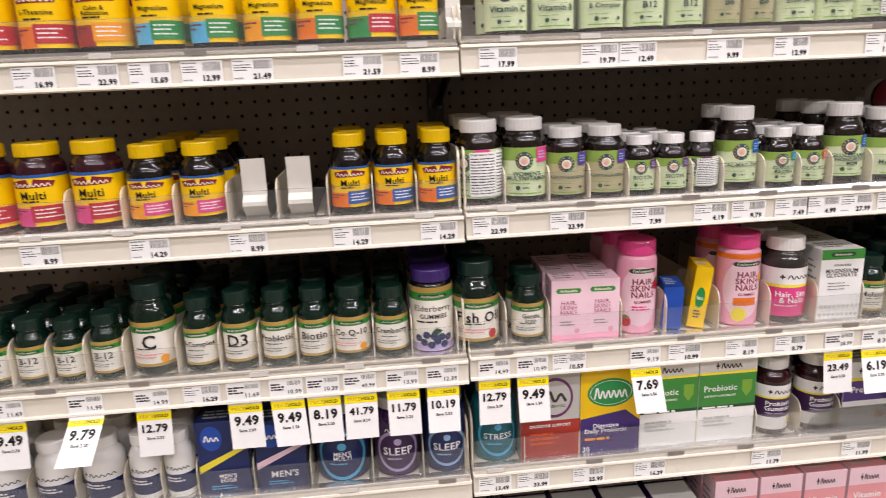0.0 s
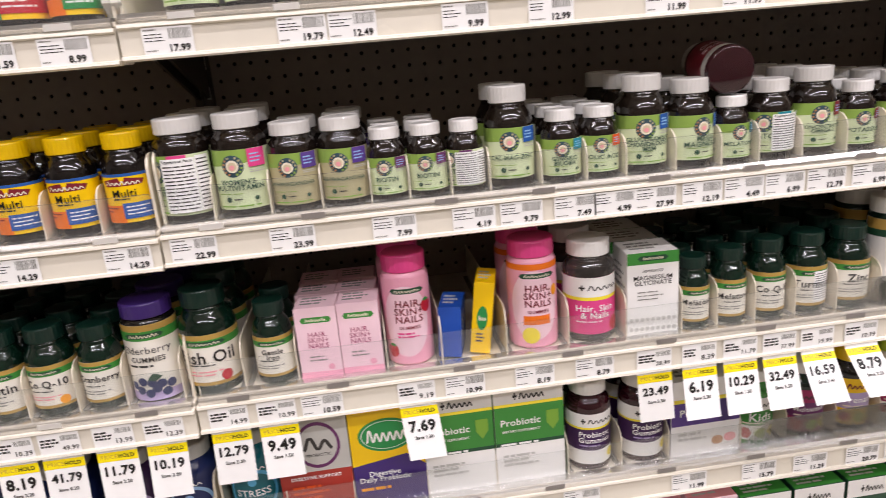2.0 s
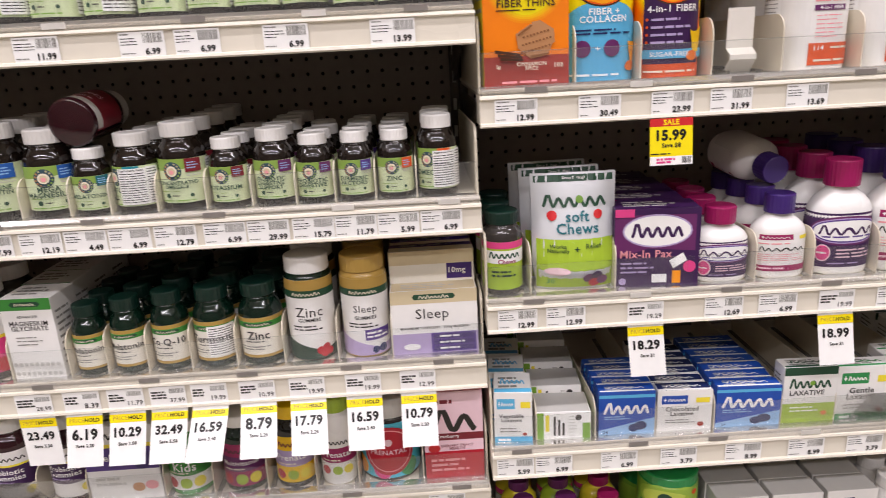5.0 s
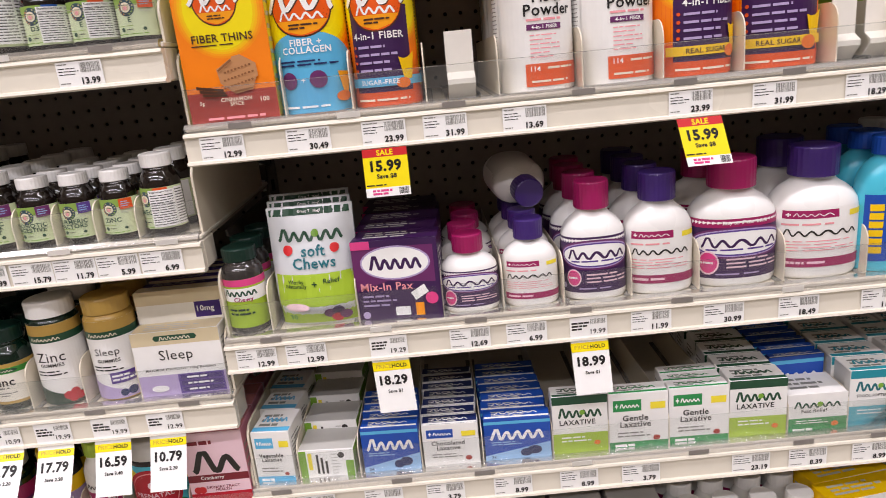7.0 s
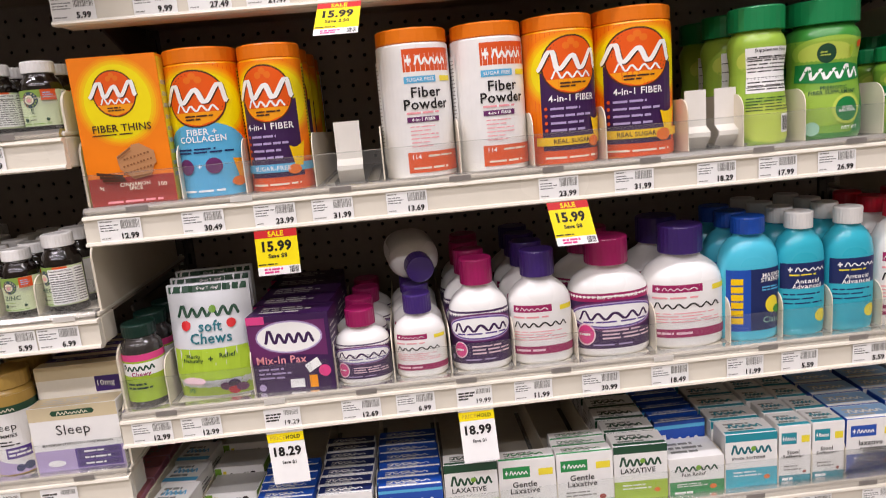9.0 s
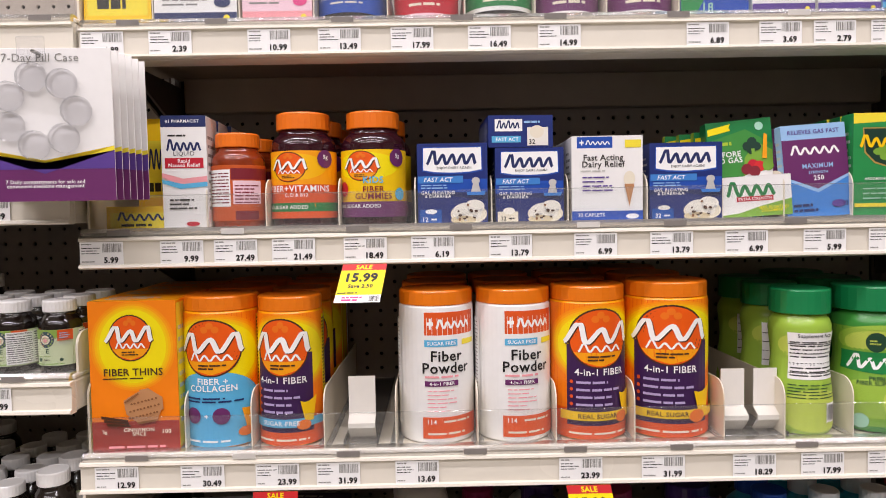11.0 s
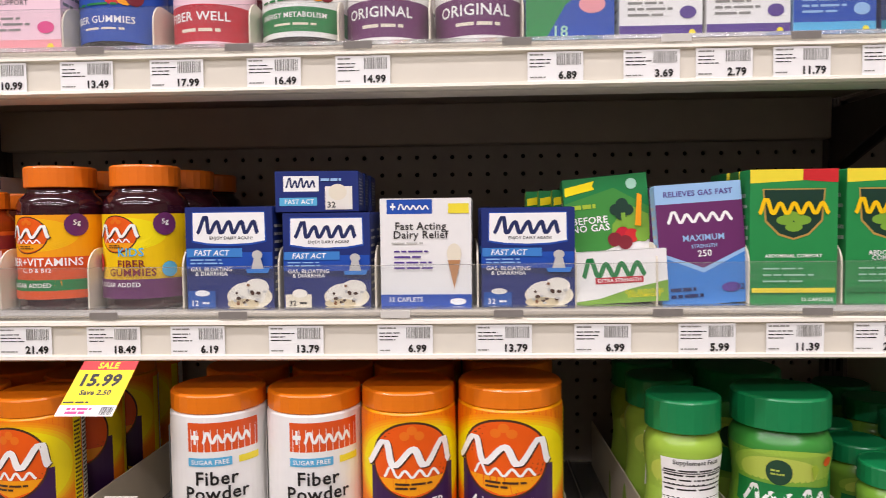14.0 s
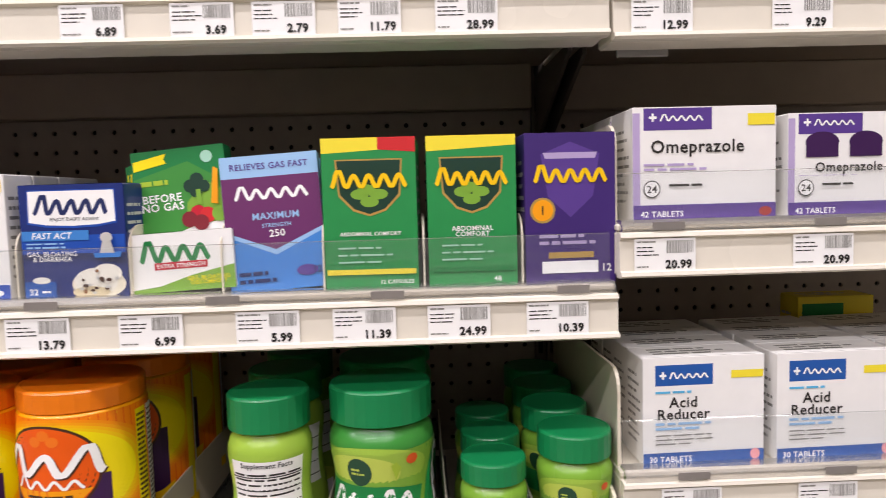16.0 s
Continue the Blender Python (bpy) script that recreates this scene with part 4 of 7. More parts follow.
bottle("C2", 0.279, 62, 151, "tall", "pink", "hotpink", "pink", art_hair(False), "tall pink gummy vitamin bottle with pink cap", 3, shine=False)
bottle("C2", 0.450, 66, 150, "tall", "pink", "hotpink", "pink", art_hair(True), "tall pink and orange gummy vitamin bottle", 2, shine=False)


def art_nails(a):
    a.rect(-1.4, 1.4, 0, 0.62, "hotpink")
    a.rect(-1.4, 1.4, 0.62, 1, "white")
    a.rect(-1.4, 1.4, 0.60, 0.66, "lemon")
    art_plus(a, 0.1, 0.82, 1.2, 0.11, "ink")
    a.text("Hair, Skin\n& Nails", -0.05, 0.40, 1.2, 0.24, "paper")
    a.lines(-0.6, 0.5, 0.2, 0.25, 1, "palepink")
    a.oval(0.6, 0.14, 0.22, -1.0, "crimson", 16)


bottle("C2", 0.530, 70, 139, "wide", "smoke", "white", "hotpink", art_nails, "dark gummy jar with white cap and pink label", 2)
for x, tlt, base in ((0.336, 0.0, "royal"), (0.376, 12.0, "yellow")):
    def art_slim(a, base=base):
        a.rect(-1, 1, 0, 1, base)
        if base == "yellow":
            a.oval(0, 0.5, 0.55, 0.17, "kelly")
            a.mark(0, 0.5, 0.8, 0.07, "cream", 5)
            a.lines(-0.5, 0.5, 0.15, 0.3, 3, "navy")
    b = carton("C2", x, 26 if base == "yellow" else 30, 100 if base == "yellow" else 70, 60, base, art_slim, "slim yellow carton leaning in its slot" if base == "yellow" else "plain blue card in a half-empty slot", 1)
    b.matrix_basis = pose(x, front("C2") + 0.035, deck("C2") + 0.004, 0, 7 if base == "yellow" else 3, -14)


def art_glycinate(a):
    a.rect(-1, 1, 0, 1, "white")
    a.rect(-1, 1, 0.86, 1.0, "green")
    a.poly([(-0.6, 0.93), (-0.5, 0.90), (0.5, 0.90), (0.6, 0.93), (0.5, 0.96), (-0.5, 0.96)], "dkgreen")
    a.mark(0, 0.93, 0.8, 0.03, "cream", 11)
    a.text("ADVANCED", 0, 0.78, 0.8, 0.05, "ink")
    a.text("MAGNESIUM\nGLYCINATE", 0, 0.67, 1.5, 0.14, "ink")
    a.lines(-0.6, 0.6, 0.42, 0.55, 3, "grey", fill=0.3)
    for k in range(18):
        a.oval(-0.85 + (k % 9) * 0.21, 0.08 + 0.12 * (k // 9), 0.09, -1.0, "lgrey", 6)


carton("C2", 0.609, 70, 118, 60, "white", art_glycinate, "white and green carton of magnesium tablets", 4, turn=-3, side="white")
bounty("C2", 0.674, 45, 100, "Melatonin", 4, size=0.14)
bounty("C2", 0.727, 48, 106, "Melatonin", 4, size=0.14)
bounty("C2", 0.784, 51, 112, "Co Q-10", 4)
bounty("C2", 0.844, 57, 114, "Turmeric", 4, facts=True)
bounty("C2", 0.908, 60, 116, "Zinc", 3)


def art_gummy(word_, low, gold):
    def art(a):
        a.rect(-1.4, 1.4, 0.0, 1.0, "white")
        a.rect(-1.4, 1.4, 0.86, 1.0, "gold")
        a.rect(-1.4, 1.4, 0.78, 0.87, "dkgreen")
        a.mark(0, 0.825, 0.9, 0.04, "cream", 11)
        a.text(word_, 0.05, 0.60, 1.1, 0.12, "ink", bold=False)
        a.text("GUMMIES", 0.05, 0.50, 0.8, 0.045, "ink")
        a.lines(-0.5, 0.6, 0.36, 0.44, 2, "ink", fill=0.4)
        a.poly([(-1.3, 0.0), (1.3, 0.0), (1.3, 0.16), (0.4, 0.10), (-0.5, 0.22), (-1.3, 0.34)], low)
        if gold:
            a.rect(0.0, 0.85, 0.2, 0.34, "violet")
            a.lines(0.05, 0.8, 0.22, 0.32, 2, "paper")
            a.oval(0.55, 0.08, 0.14, -1.0, "navy", 12)
            a.oval(0.3, 0.07, 0.12, -1.0, "navy", 12)
        else:
            for u, v in ((0.3, 0.1), (0.5, 0.13), (0.6, 0.07), (0.42, 0.06)):
                a.oval(u, v, 0.13, -1.0, "crimson", 12)
    return art


bottle("C2", 0.978, 65, 149, "tall", "bottlegreen", "white", "white", art_gummy("Zinc", "forest", False), "tall gummy vitamin bottle with white cap", 2)
bottle("C2", 1.054, 65, 146, "tall", "gold", "gold", "white", art_gummy("Sleep", "lilac", True), "tall sleep gummy bottle with gold cap", 2, shine=False)


def art_sleep(a):
    a.rect(-1, 1, 0, 1, "white")
    a.rect(-1, 1, 0.0, 0.34, "lilac")
    a.rect(-1, 1, 0.80, 1.0, "beige")
    a.poly([(-0.5, 0.9), (-0.45, 0.86), (0.45, 0.86), (0.5, 0.9), (0.45, 0.94), (-0.45, 0.94)], "dkgreen")
    a.mark(0, 0.9, 0.7, 0.05, "cream", 11)
    a.text("Sleep", -0.05, 0.62, 1.0, 0.2, "ink", bold=False)
    a.text("MAXIMUM STRENGTH - 10mg Melatonin", 0, 0.42, 1.6, 0.06, "ink")
    a.rect(-0.1, 0.95, 0.04, 0.34, "violet")
    for k in range(3):
        a.rect(-0.04, 0.9, 0.06 + 0.095 * k, 0.13 + 0.095 * k, "grape")
        a.lines(0.1, 0.8, 0.08 + 0.095 * k, 0.11 + 0.095 * k, 1, "paper", fill=0.9)
    a.oval(-0.55, 0.14, 0.2, 0.05, "paper")


def art_sleep_back(a):
    a.rect(-1, 1, 0, 1, "ivory")
    a.rect(-1, 1, 0.86, 1.0, "beige")
    a.rect(0.35, 0.95, 0.70, 0.86, "grape")
    a.text("10mg", 0.6, 0.78, 0.4, 0.08, "paper")
    a.text("DRUG-FREE SLEEP AID", 0, 0.60, 1.4, 0.06, "grey")


carton("C2", 1.150, 118, 95, 34, "white", art_sleep, "white, gold and purple sleep aid carton", 1, top="beige")
carton("C2", 1.150, 118, 140, 20, "ivory", art_sleep_back, "taller open sleep aid carton standing behind another", 1, dy=0.036, top="beige")
for k in range(5):
    carton("C2", 1.150, 118, 138, 16, "plum", art_sleep_back, "purple sleep aid carton in a row", 1, dy=0.062 + 0.03 * k, top="grape", group="sleep aid cartons")
for x in (0.062, 0.130, 0.245, 0.318, 0.405, 0.490, 0.570, 0.649, 0.700, 0.755, 0.814, 0.876, 0.941, 1.015, 1.090):
    divider("C2", x, 0.066)
for x in (-0.664, -0.613, -0.561, -0.506, -0.431, -0.370, -0.313, -0.257, -0.202, -0.142, -0.084, -0.014):
    divider("C1", x, 0.066)

# ---- shelf D ----
def art_white_mens(a):
    a.rect(-1.4, 1.4, 0, 0.55, "navy")
    a.rect(-1.4, 1.4, 0.55, 1.0, "white")
    art_plus(a, 0, 0.75, 1.2, 0.14, "ink")
    a.lines(-0.6, 0.5, 0.3, 0.48, 2, "paper")


for x, w in ((-0.713, 62), (-0.643, 62), (-0.573, 62), (-0.508, 50), (-0.457, 46)):
    bottle("D1", x, w, 108, "pill", "white", "white", "white", art_white_mens, "white vitamin bottle with navy label band", 2, shine=False, group="white vitamin bottles")


def art_one(word_, accent, base):
    def art(a):
        a.rect(-1, 1, 0, 1, base)
        a.poly([(-1, 0.3), (1, 0.62), (1, 0.68), (-1, 0.4)], accent)
        a.oval(-0.4, 0.78, 0.42, 0.17, "royal")
        a.mark(-0.4, 0.78, 0.6, 0.08, "paper", 4)
        a.text(word_, 0.1, 0.22, 1.1, 0.12, "paper")
        a.lines(-0.6, 0.6, 0.06, 0.13, 2, "sky")
    return art


carton("D1", -0.385, 76, 124, 50, "navy", art_one("MEN'S\nEDGE", "lemon", "navy"), "navy multivitamin carton with yellow stripe", 2)
carton("D1", -0.298, 76, 118, 50, "navy", art_one("MEN'S", "palepink", "navy"), "navy multivitamin carton with pale stripe", 2)


def art_jar(word_, ring, base):
    def art(a):
        a.rect(-1.4, 1.4, 0, 1, base)
        a.oval(0, 0.45, 0.72, -1.0, ring)
        a.oval(0, 0.45, 0.62, -1.0, base)
        a.text(word_, 0, 0.45, 0.95, 0.2, "paper")
        a.lines(-0.35, 0.35, 0.24, 0.31, 1, ring)
        a.oval(0, 0.66, 0.12, -1.0, ring, 10)
        a.mark(0, 0.92, 0.8, 0.07, "paper", 6)
    return art


for x, w, wd, ring, base in ((-0.204, 86, "MEN'S\nMULTI", "sky", "navy"), (-0.116, 74, "SLEEP", "lilac", "dkpurple"), (-0.037, 70, "SLEEP", "ltblue", "navy"), (0.046, 72, "STRESS", "sky", "deepteal")):
    bottle("D1" if x < 0 else "D2", x, w, 134, "wide", base, "lgrey", base, art_jar(wd, ring, base), "dark coloured gummy jar with ring emblem and grey lid", 2, shine=False, group="gummy jars")


def art_align(a):
    a.rect(-1, 1, 0, 0.45, "brick")
    a.rect(-1, 1, 0.45, 1.0, "lgrey")
    a.oval(0.15, 0.72, 0.62, 0.24, "plum")
    a.oval(0.15, 0.72, 0.54, 0.205, "lgrey")
    a.mark(0.15, 0.74, 0.8, 0.13, "smoke", 3)
    a.text("PROBIOTIC", 0.15, 0.62, 0.7, 0.05, "smoke")
    a.text("DIGESTIVE SUPPORT", 0, 0.39, 1.4, 0.05, "paper")
    a.lines(-0.7, 0.5, 0.15, 0.32, 3, "deeporange")


def art_culture(a):
    a.rect(-1, 1, 0, 1, "yellow")
    a.poly([(-1, 0), (1, 0), (1, 0.36), (0.5, 0.50), (-1, 0.42)], "grape")
    a.oval(0.0, 0.72, 0.78, 0.17, "kelly")
    a.oval(0.0, 0.72, 0.70, 0.145, "paper")
    a.oval(0.0, 0.72, 0.68, 0.14, "kelly")
    a.mark(0.0, 0.72, 1.1, 0.13, "paper", 8)
    a.text("Digestive\nDaily Probiotic", -0.15, 0.29, 1.4, 0.15, "paper")
    a.lines(-0.85, 0.4, 0.14, 0.2, 1, "amber")
    a.text("30", -0.8, 0.05, 0.25, 0.06, "paper")


def art_probio(a):
    a.rect(-1, 1, 0, 1, "white")
    a.rect(-1, 1, 0.42, 0.80, "green")
    a.rect(-1, 1, 0.80, 0.83, "lemon")
    a.rect(-1, 1, 0.40, 0.435, "dkgreen")
    art_plus(a, 0.0, 0.90, 0.9, 0.08, "ink")
    a.text("Probiotic", -0.25, 0.64, 1.15, 0.12, "paper")
    a.text("DIETARY SUPPLEMENT", -0.25, 0.55, 1.1, 0.035, "paper")
    a.poly([(0.5, 0.72), (0.85, 0.72), (0.85, 0.6), (0.675, 0.52), (0.5, 0.6)], "leaf")
    a.lines(-0.85, 0.8, 0.405, 0.43, 1, "paper", fill=0.8)
    a.lines(-0.8, 0.3, 0.18, 0.32, 3, "lgrey")


carton("D2", 0.132, 97, 146, 60, "lgrey", art_align, "grey and red probiotic carton", 2)
carton("D2", 0.232, 100, 148, 60, "yellow", art_culture, "yellow and purple probiotic carton", 2, side="grape")
for x in (0.330, 0.430):
    carton("D2", x, 98, 152, 60, "white", art_probio, "white and green probiotic carton", 2, side="green", group="probiotic cartons")


def art_pgum(a):
    a.rect(-1.4, 1.4, 0, 0.28, "white")
    a.rect(-1.4, 1.4, 0.28, 0.72, "dkpurple")
    a.rect(-1.4, 1.4, 0.72, 1.0, "white")
    a.rect(-1.4, 1.4, 0.70, 0.74, "lemon")
    art_plus(a, 0.1, 0.86, 1.1, 0.11, "ink")
    a.text("Probiotic\nGummies", 0.0, 0.54, 1.1, 0.22, "paper")
    a.lines(-0.5, 0.5, 0.35, 0.4, 1, "lilac")
    a.oval(0.6, 0.16, 0.16, -1.0, "lemon", 14)


for x in (0.524, 0.604):
    bottle("D2", x, 64, 138, "wide", "bottleplum", "white", "white", art_pgum, "dark gummy jar with purple and white label", 2, group="probiotic gummy jars")


def art_prenatal(a):
    a.rect(-1, 1, 0, 1, "white")
    a.rect(-1, 1, 0.42, 0.72, "violet")
    a.rect(-1, 1, 0.72, 0.77, "lemon")
    art_plus(a, -0.1, 0.87, 0.9, 0.1, "ink")
    a.text("PreNatal", -0.2, 0.59, 1.1, 0.13, "paper")
    a.oval(0.55, 0.57, 0.28, 0.15, "grape")
    a.lines(-0.8, 0.2, 0.2, 0.34, 2, "lgrey")
    a.oval(0.35, 0.18, 0.17, 0.06, "tan")
    a.oval(0.72, 0.2, 0.18, 0.06, "salmon")


carton("D2", 0.689, 104, 122, 60, "white", art_prenatal, "white and purple prenatal vitamin carton", 2, side="violet")


def art_fruit(base, band, word_):
    def art(a):
        a.rect(-1.4, 1.4, 0, 1, base)
        a.rect(-1.4, 1.4, 0.35, 0.7, band)
        a.text(word_, 0, 0.55, 1.2, 0.2, "paper")
        a.lines(-0.6, 0.5, 0.38, 0.44, 1, "cream")
        a.mark(0, 0.84, 1.0, 0.1, "maroon" if base == "yellow" else "ink", 8)
        for u, key in ((-0.5, "crimson"), (0.0, "lime"), (0.45, "lemon")):
            a.oval(u, 0.17, 0.2, -1.0, key, 16)
    return art


bottle("D2", 0.775, 64, 118, "wide", "green", "white", "white", art_fruit("white", "green", "Kids"), "fruit gummy vitamin jar with white lid", 2)
bottle("D2", 0.856, 65, 120, "wide", "bottlegreen", "white", "magenta", art_fruit("magenta", "plum", "Multivitamin"), "magenta label multivitamin jar", 2)
bottle("D2", 0.931, 58, 130, "wide", "bottleblack", "yellow", "yellow", art_fruit("yellow", "lilac", "Prenatal"), "yellow label prenatal vitamin bottle", 2)
bottle("D2", 0.996, 53, 138, "pill", "white", "lime", "white", art_fruit("white", "magenta", "Prenatal"), "white prenatal vitamin bottle with green cap", 2, shine=False)


def art_olly(a):
    a.rect(-1.4, 1.4, 0, 1, "cyan")
    for k, key in enumerate(("amber", "lemon", "hotpink", "orange", "kelly", "lemon")):
        a.oval(-0.85 + 0.34 * k, 0.15 + 0.6 * (k % 2), 0.25, -1.0, key, 16)
    a.oval(0, 0.5, 0.66, -1.0, "crimson")
    a.oval(0, 0.5, 0.58, -1.0, "salmon")
    a.oval(0, 0.5, 0.55, -1.0, "crimson")
    a.text("PRENATAL", 0, 0.48, 0.9, 0.12, "palepink")
    a.oval(0, 0.66, 0.1, -1.0, "palepink", 10)


bottle("D2", 1.072, 88, 134, "jar", "smoke", "lgrey", "cyan", art_olly, "round fruit-pattern gummy jar with grey lid", 2)


def art_cran(a):
    a.rect(-1, 1, 0, 1, "palepink")
    a.rect(-1, 1, 0, 0.32, "crimson")
    a.rect(-1, 1, 0.45, 0.53, "maroon")
    a.lines(-0.8, 0.4, 0.86, 0.92, 1, "maroon", fill=0.7)
    a.mark(0, 0.68, 1.5, 0.24, "ink", 3)
    a.text("Cranberry", -0.2, 0.49, 0.8, 0.05, "paper")
    a.text("URINARY TRACT\nHEALTH", 0.1, 0.37, 1.1, 0.1, "maroon")
    for u in (-0.75, -0.6):
        a.oval(u, 0.36, 0.13, -1.0, "red", 12)
    a.lines(-0.8, 0.6, 0.08, 0.25, 3, "salmon")


carton("D2", 1.168, 86, 142, 34, "pink", art_cran, "pink and red cranberry supplement carton", 6, top="salmon")
for x in (0.089, 0.180, 0.282, 0.380, 0.484, 0.563, 0.634, 0.744, 0.815, 0.893, 0.964, 1.026, 1.121):
    divider("D2", x, 0.06)
for x in (-0.678, -0.608, -0.536, -0.482, -0.428, -0.342, -0.254, -0.157, -0.076, 0.004 - 0.012):
    divider("D1", x, 0.06)

# ---- lowest visible shelf E: only the tops show ----
def art_low(base, band, word_):
    def art(a):
        a.rect(-1, 1, 0, 1, base)
        a.rect(-1, 1, 0.5, 0.78, band)
        art_plus(a, 0, 0.88, 0.9, 0.1, "ink")
        a.text(word_, -0.05, 0.64, 1.4, 0.13, "paper")
        a.lines(-0.7, 0.6, 0.2, 0.4, 3, "grey")
    return art


for k in range(4):
    carton("E2", 0.10 + 0.085 * k, 76, 120, 60, "dkpurple", art_low("dkpurple", "lilac", "Joint"), "dark carton on a lower shelf", 4, group="lower cartons", top="lgrey")
for k in range(4):
    carton("E2", 0.46 + 0.082 * k, 76, 150, 45, "palepink", art_low("palepink", "salmon", "Vitamin"), "pink vitamin carton on a lower shelf", 5, group="pink cartons", top="salmon")
for k in range(4):
    carton("E2", 0.79 + 0.088 * k, 82, 142, 40, "dkgreen", art_low("white", "dkgreen", "Eye Vitamin"), "green eye vitamin carton on a lower shelf", 6, group="eye vitamin cartons", top="green")
carton("E2", 1.135, 74, 142, 40, "royal", art_low("white", "royal", "Eye Vitamin"), "blue eye vitamin carton on a lower shelf", 6, top="royal", group="eye vitamin cartons")
for k in range(6):
    bottle("E1", -0.62 + 0.1 * k, 62, 120, "pill", "white", "white", "navy", art_white_mens, "white vitamin bottle on a lower shelf", 3, shine=False, group="lower bottles")

# ---- section three, canister shelf ----
def sun_label(a, low, flat=False):
    """Orange print that brightens in steps to yellow round the emblem."""
    m = 1.0 if flat else 1.4
    a.rect(-m, m, 0, 1, "flame" if not flat else "glow1")
    a.rect(-m * 0.98, m * 0.98, 0.22, 1.0, "glow1")
    wide = 0.98 if flat else 1.22
    for k, key in enumerate(("glow2", "amber", "glow3", "yellow", "tagyellow")):
        ru = wide * (1 - 0.055 * k)
        a.oval(0.0 if flat else -0.12, 0.70, ru, 0.297 - 0.013 * k, key, 34)
    if not flat:
        for u0, u1 in ((0.86, 1.06), (1.09, 1.34)):
            a.rect(u0, u1, 0.12, 0.97, "tagyellow" if u0 < 1 else "paper")
            a.lines(u0 + 0.02, u1 - 0.02, 0.15, 0.95, 30, "choco", full=True, fill=0.5)
    a.rect(-m, m, 0, 0.1, low)


def emblem(a, u, v, ru, asp):
    a.oval(u, v, ru, ru * asp, "choco")
    a.oval(u, v, ru * 0.945, ru * asp * 0.945, "flame")
    a.poly([(u - ru * 0.82, v - ru * asp * 0.46), (u + ru * 0.82, v - ru * asp * 0.46), (u + ru * 0.55, v - ru * asp * 0.76), (u, v - ru * asp * 0.93), (u - ru * 0.55, v - ru * asp * 0.76)], "amber")
    for du, dv in ((0, 0.78), (-0.17, 0.64), (0.17, 0.64)):
        a.oval(u + du * ru, v + dv * ru * asp, ru * 0.12, ru * asp * 0.12, "orange", 10)
    off = 0.018 * a.hu
    a.mark(u, v + 0.20 * ru * asp, ru * 2.15, ru * asp * 0.66, "choco", 4, 0.22, (off, -off))
    a.mark(u, v + 0.20 * ru * asp, ru * 2.15, ru * asp * 0.66, "paper", 4, 0.22)
    a.mark(u, v - 0.29 * ru * asp, ru * 1.35, ru * asp * 0.27, "paper", 5)
    a.lines(u - ru * 0.4, u + ru * 0.5, v - ru * asp * 0.76, v - ru * asp * 0.54, 2, "choco")


def art_thins(a):
    sun_label(a, "brick", True)
    a.rect(-1, 1, 0, 0.20, "brick")
    emblem(a, -0.05, 0.755, 0.50, 0.31)
    a.text("FIBER THINS", 0, 0.53, 1.35, 0.055, "choco")
    a.lines(-0.7, 0.7, 0.475, 0.5, 1, "choco", fill=0.3)
    a.poly([(-0.25, 0.34), (0.1, 0.40), (0.55, 0.38), (0.62, 0.28), (0.5, 0.20), (0.1, 0.18), (-0.2, 0.25)], "tan")
    a.poly([(0.12, 0.41), (0.32, 0.42), (0.64, 0.36), (0.66, 0.28), (0.3, 0.22)], "tan")
    for k in range(26):
        a.oval(-0.12 + 0.7 * ((k * 7) % 26) / 26, 0.22 + 0.14 * ((k * 11) % 26) / 26, 0.028, 0.007, "brown", 8)
    a.poly([(-0.22, 0.335), (0.1, 0.395), (0.13, 0.385), (-0.2, 0.325)], "brown")
    a.poly([(0.08, 0.185), (0.5, 0.205), (0.52, 0.215), (0.08, 0.2)], "brown")
    for k in range(3):
        a.poly([(-0.75 + 0.06 * k, 0.245 - 0.024 * k), (-0.15 + 0.03 * k, 0.215 - 0.016 * k), (-0.15 + 0.03 * k, 0.20 - 0.016 * k), (-0.75 + 0.06 * k, 0.225 - 0.024 * k)], "choco")
    a.text("CINNAMON\nSPICE", 0.1, 0.135, 0.7, 0.06, "cream")
    a.text("5g", -0.68, 0.135, 0.2, 0.03, "cream")
    a.text("100", 0.74, 0.135, 0.28, 0.03, "cream")
    a.lines(-0.6, 0.8, 0.02, 0.05, 1, "salmon")


carton("S2", 1.281, 106, 187, 60, "amber", art_thins, "orange and yellow fiber cracker carton", 4, side="lemon", turn=2, name="cracker_box")


def art_collagen(a):
    sun_label(a, "cyan")
    a.oval(-0.1, 0.30, 0.98, 0.27, "sky")
    a.rect(-1.08, 0.88, 0.0, 0.36, "sky")
    emblem(a, -0.12, 0.745, 0.60, 0.36)
    a.text("FIBER +\nCOLLAGEN", -0.1, 0.47, 1.1, 0.10, "paper")
    a.lines(-0.7, 0.5, 0.33, 0.38, 2, "navy", fill=0.5)
    a.oval(-0.5, 0.235, 0.16, -1.0, "plum", 16)
    a.oval(0.05, 0.235, 0.16, -1.0, "plum", 16)
    a.text("+", -0.22, 0.235, 0.1, 0.03, "paper")
    a.poly([(0.42, 0.28), (0.72, 0.27), (0.66, 0.12), (0.48, 0.12)], "amber")
    a.oval(0.5, 0.10, 0.16, -0.6, "orange", 14)
    a.lines(-0.8, 0.5, 0.03, 0.06, 1, "paper")


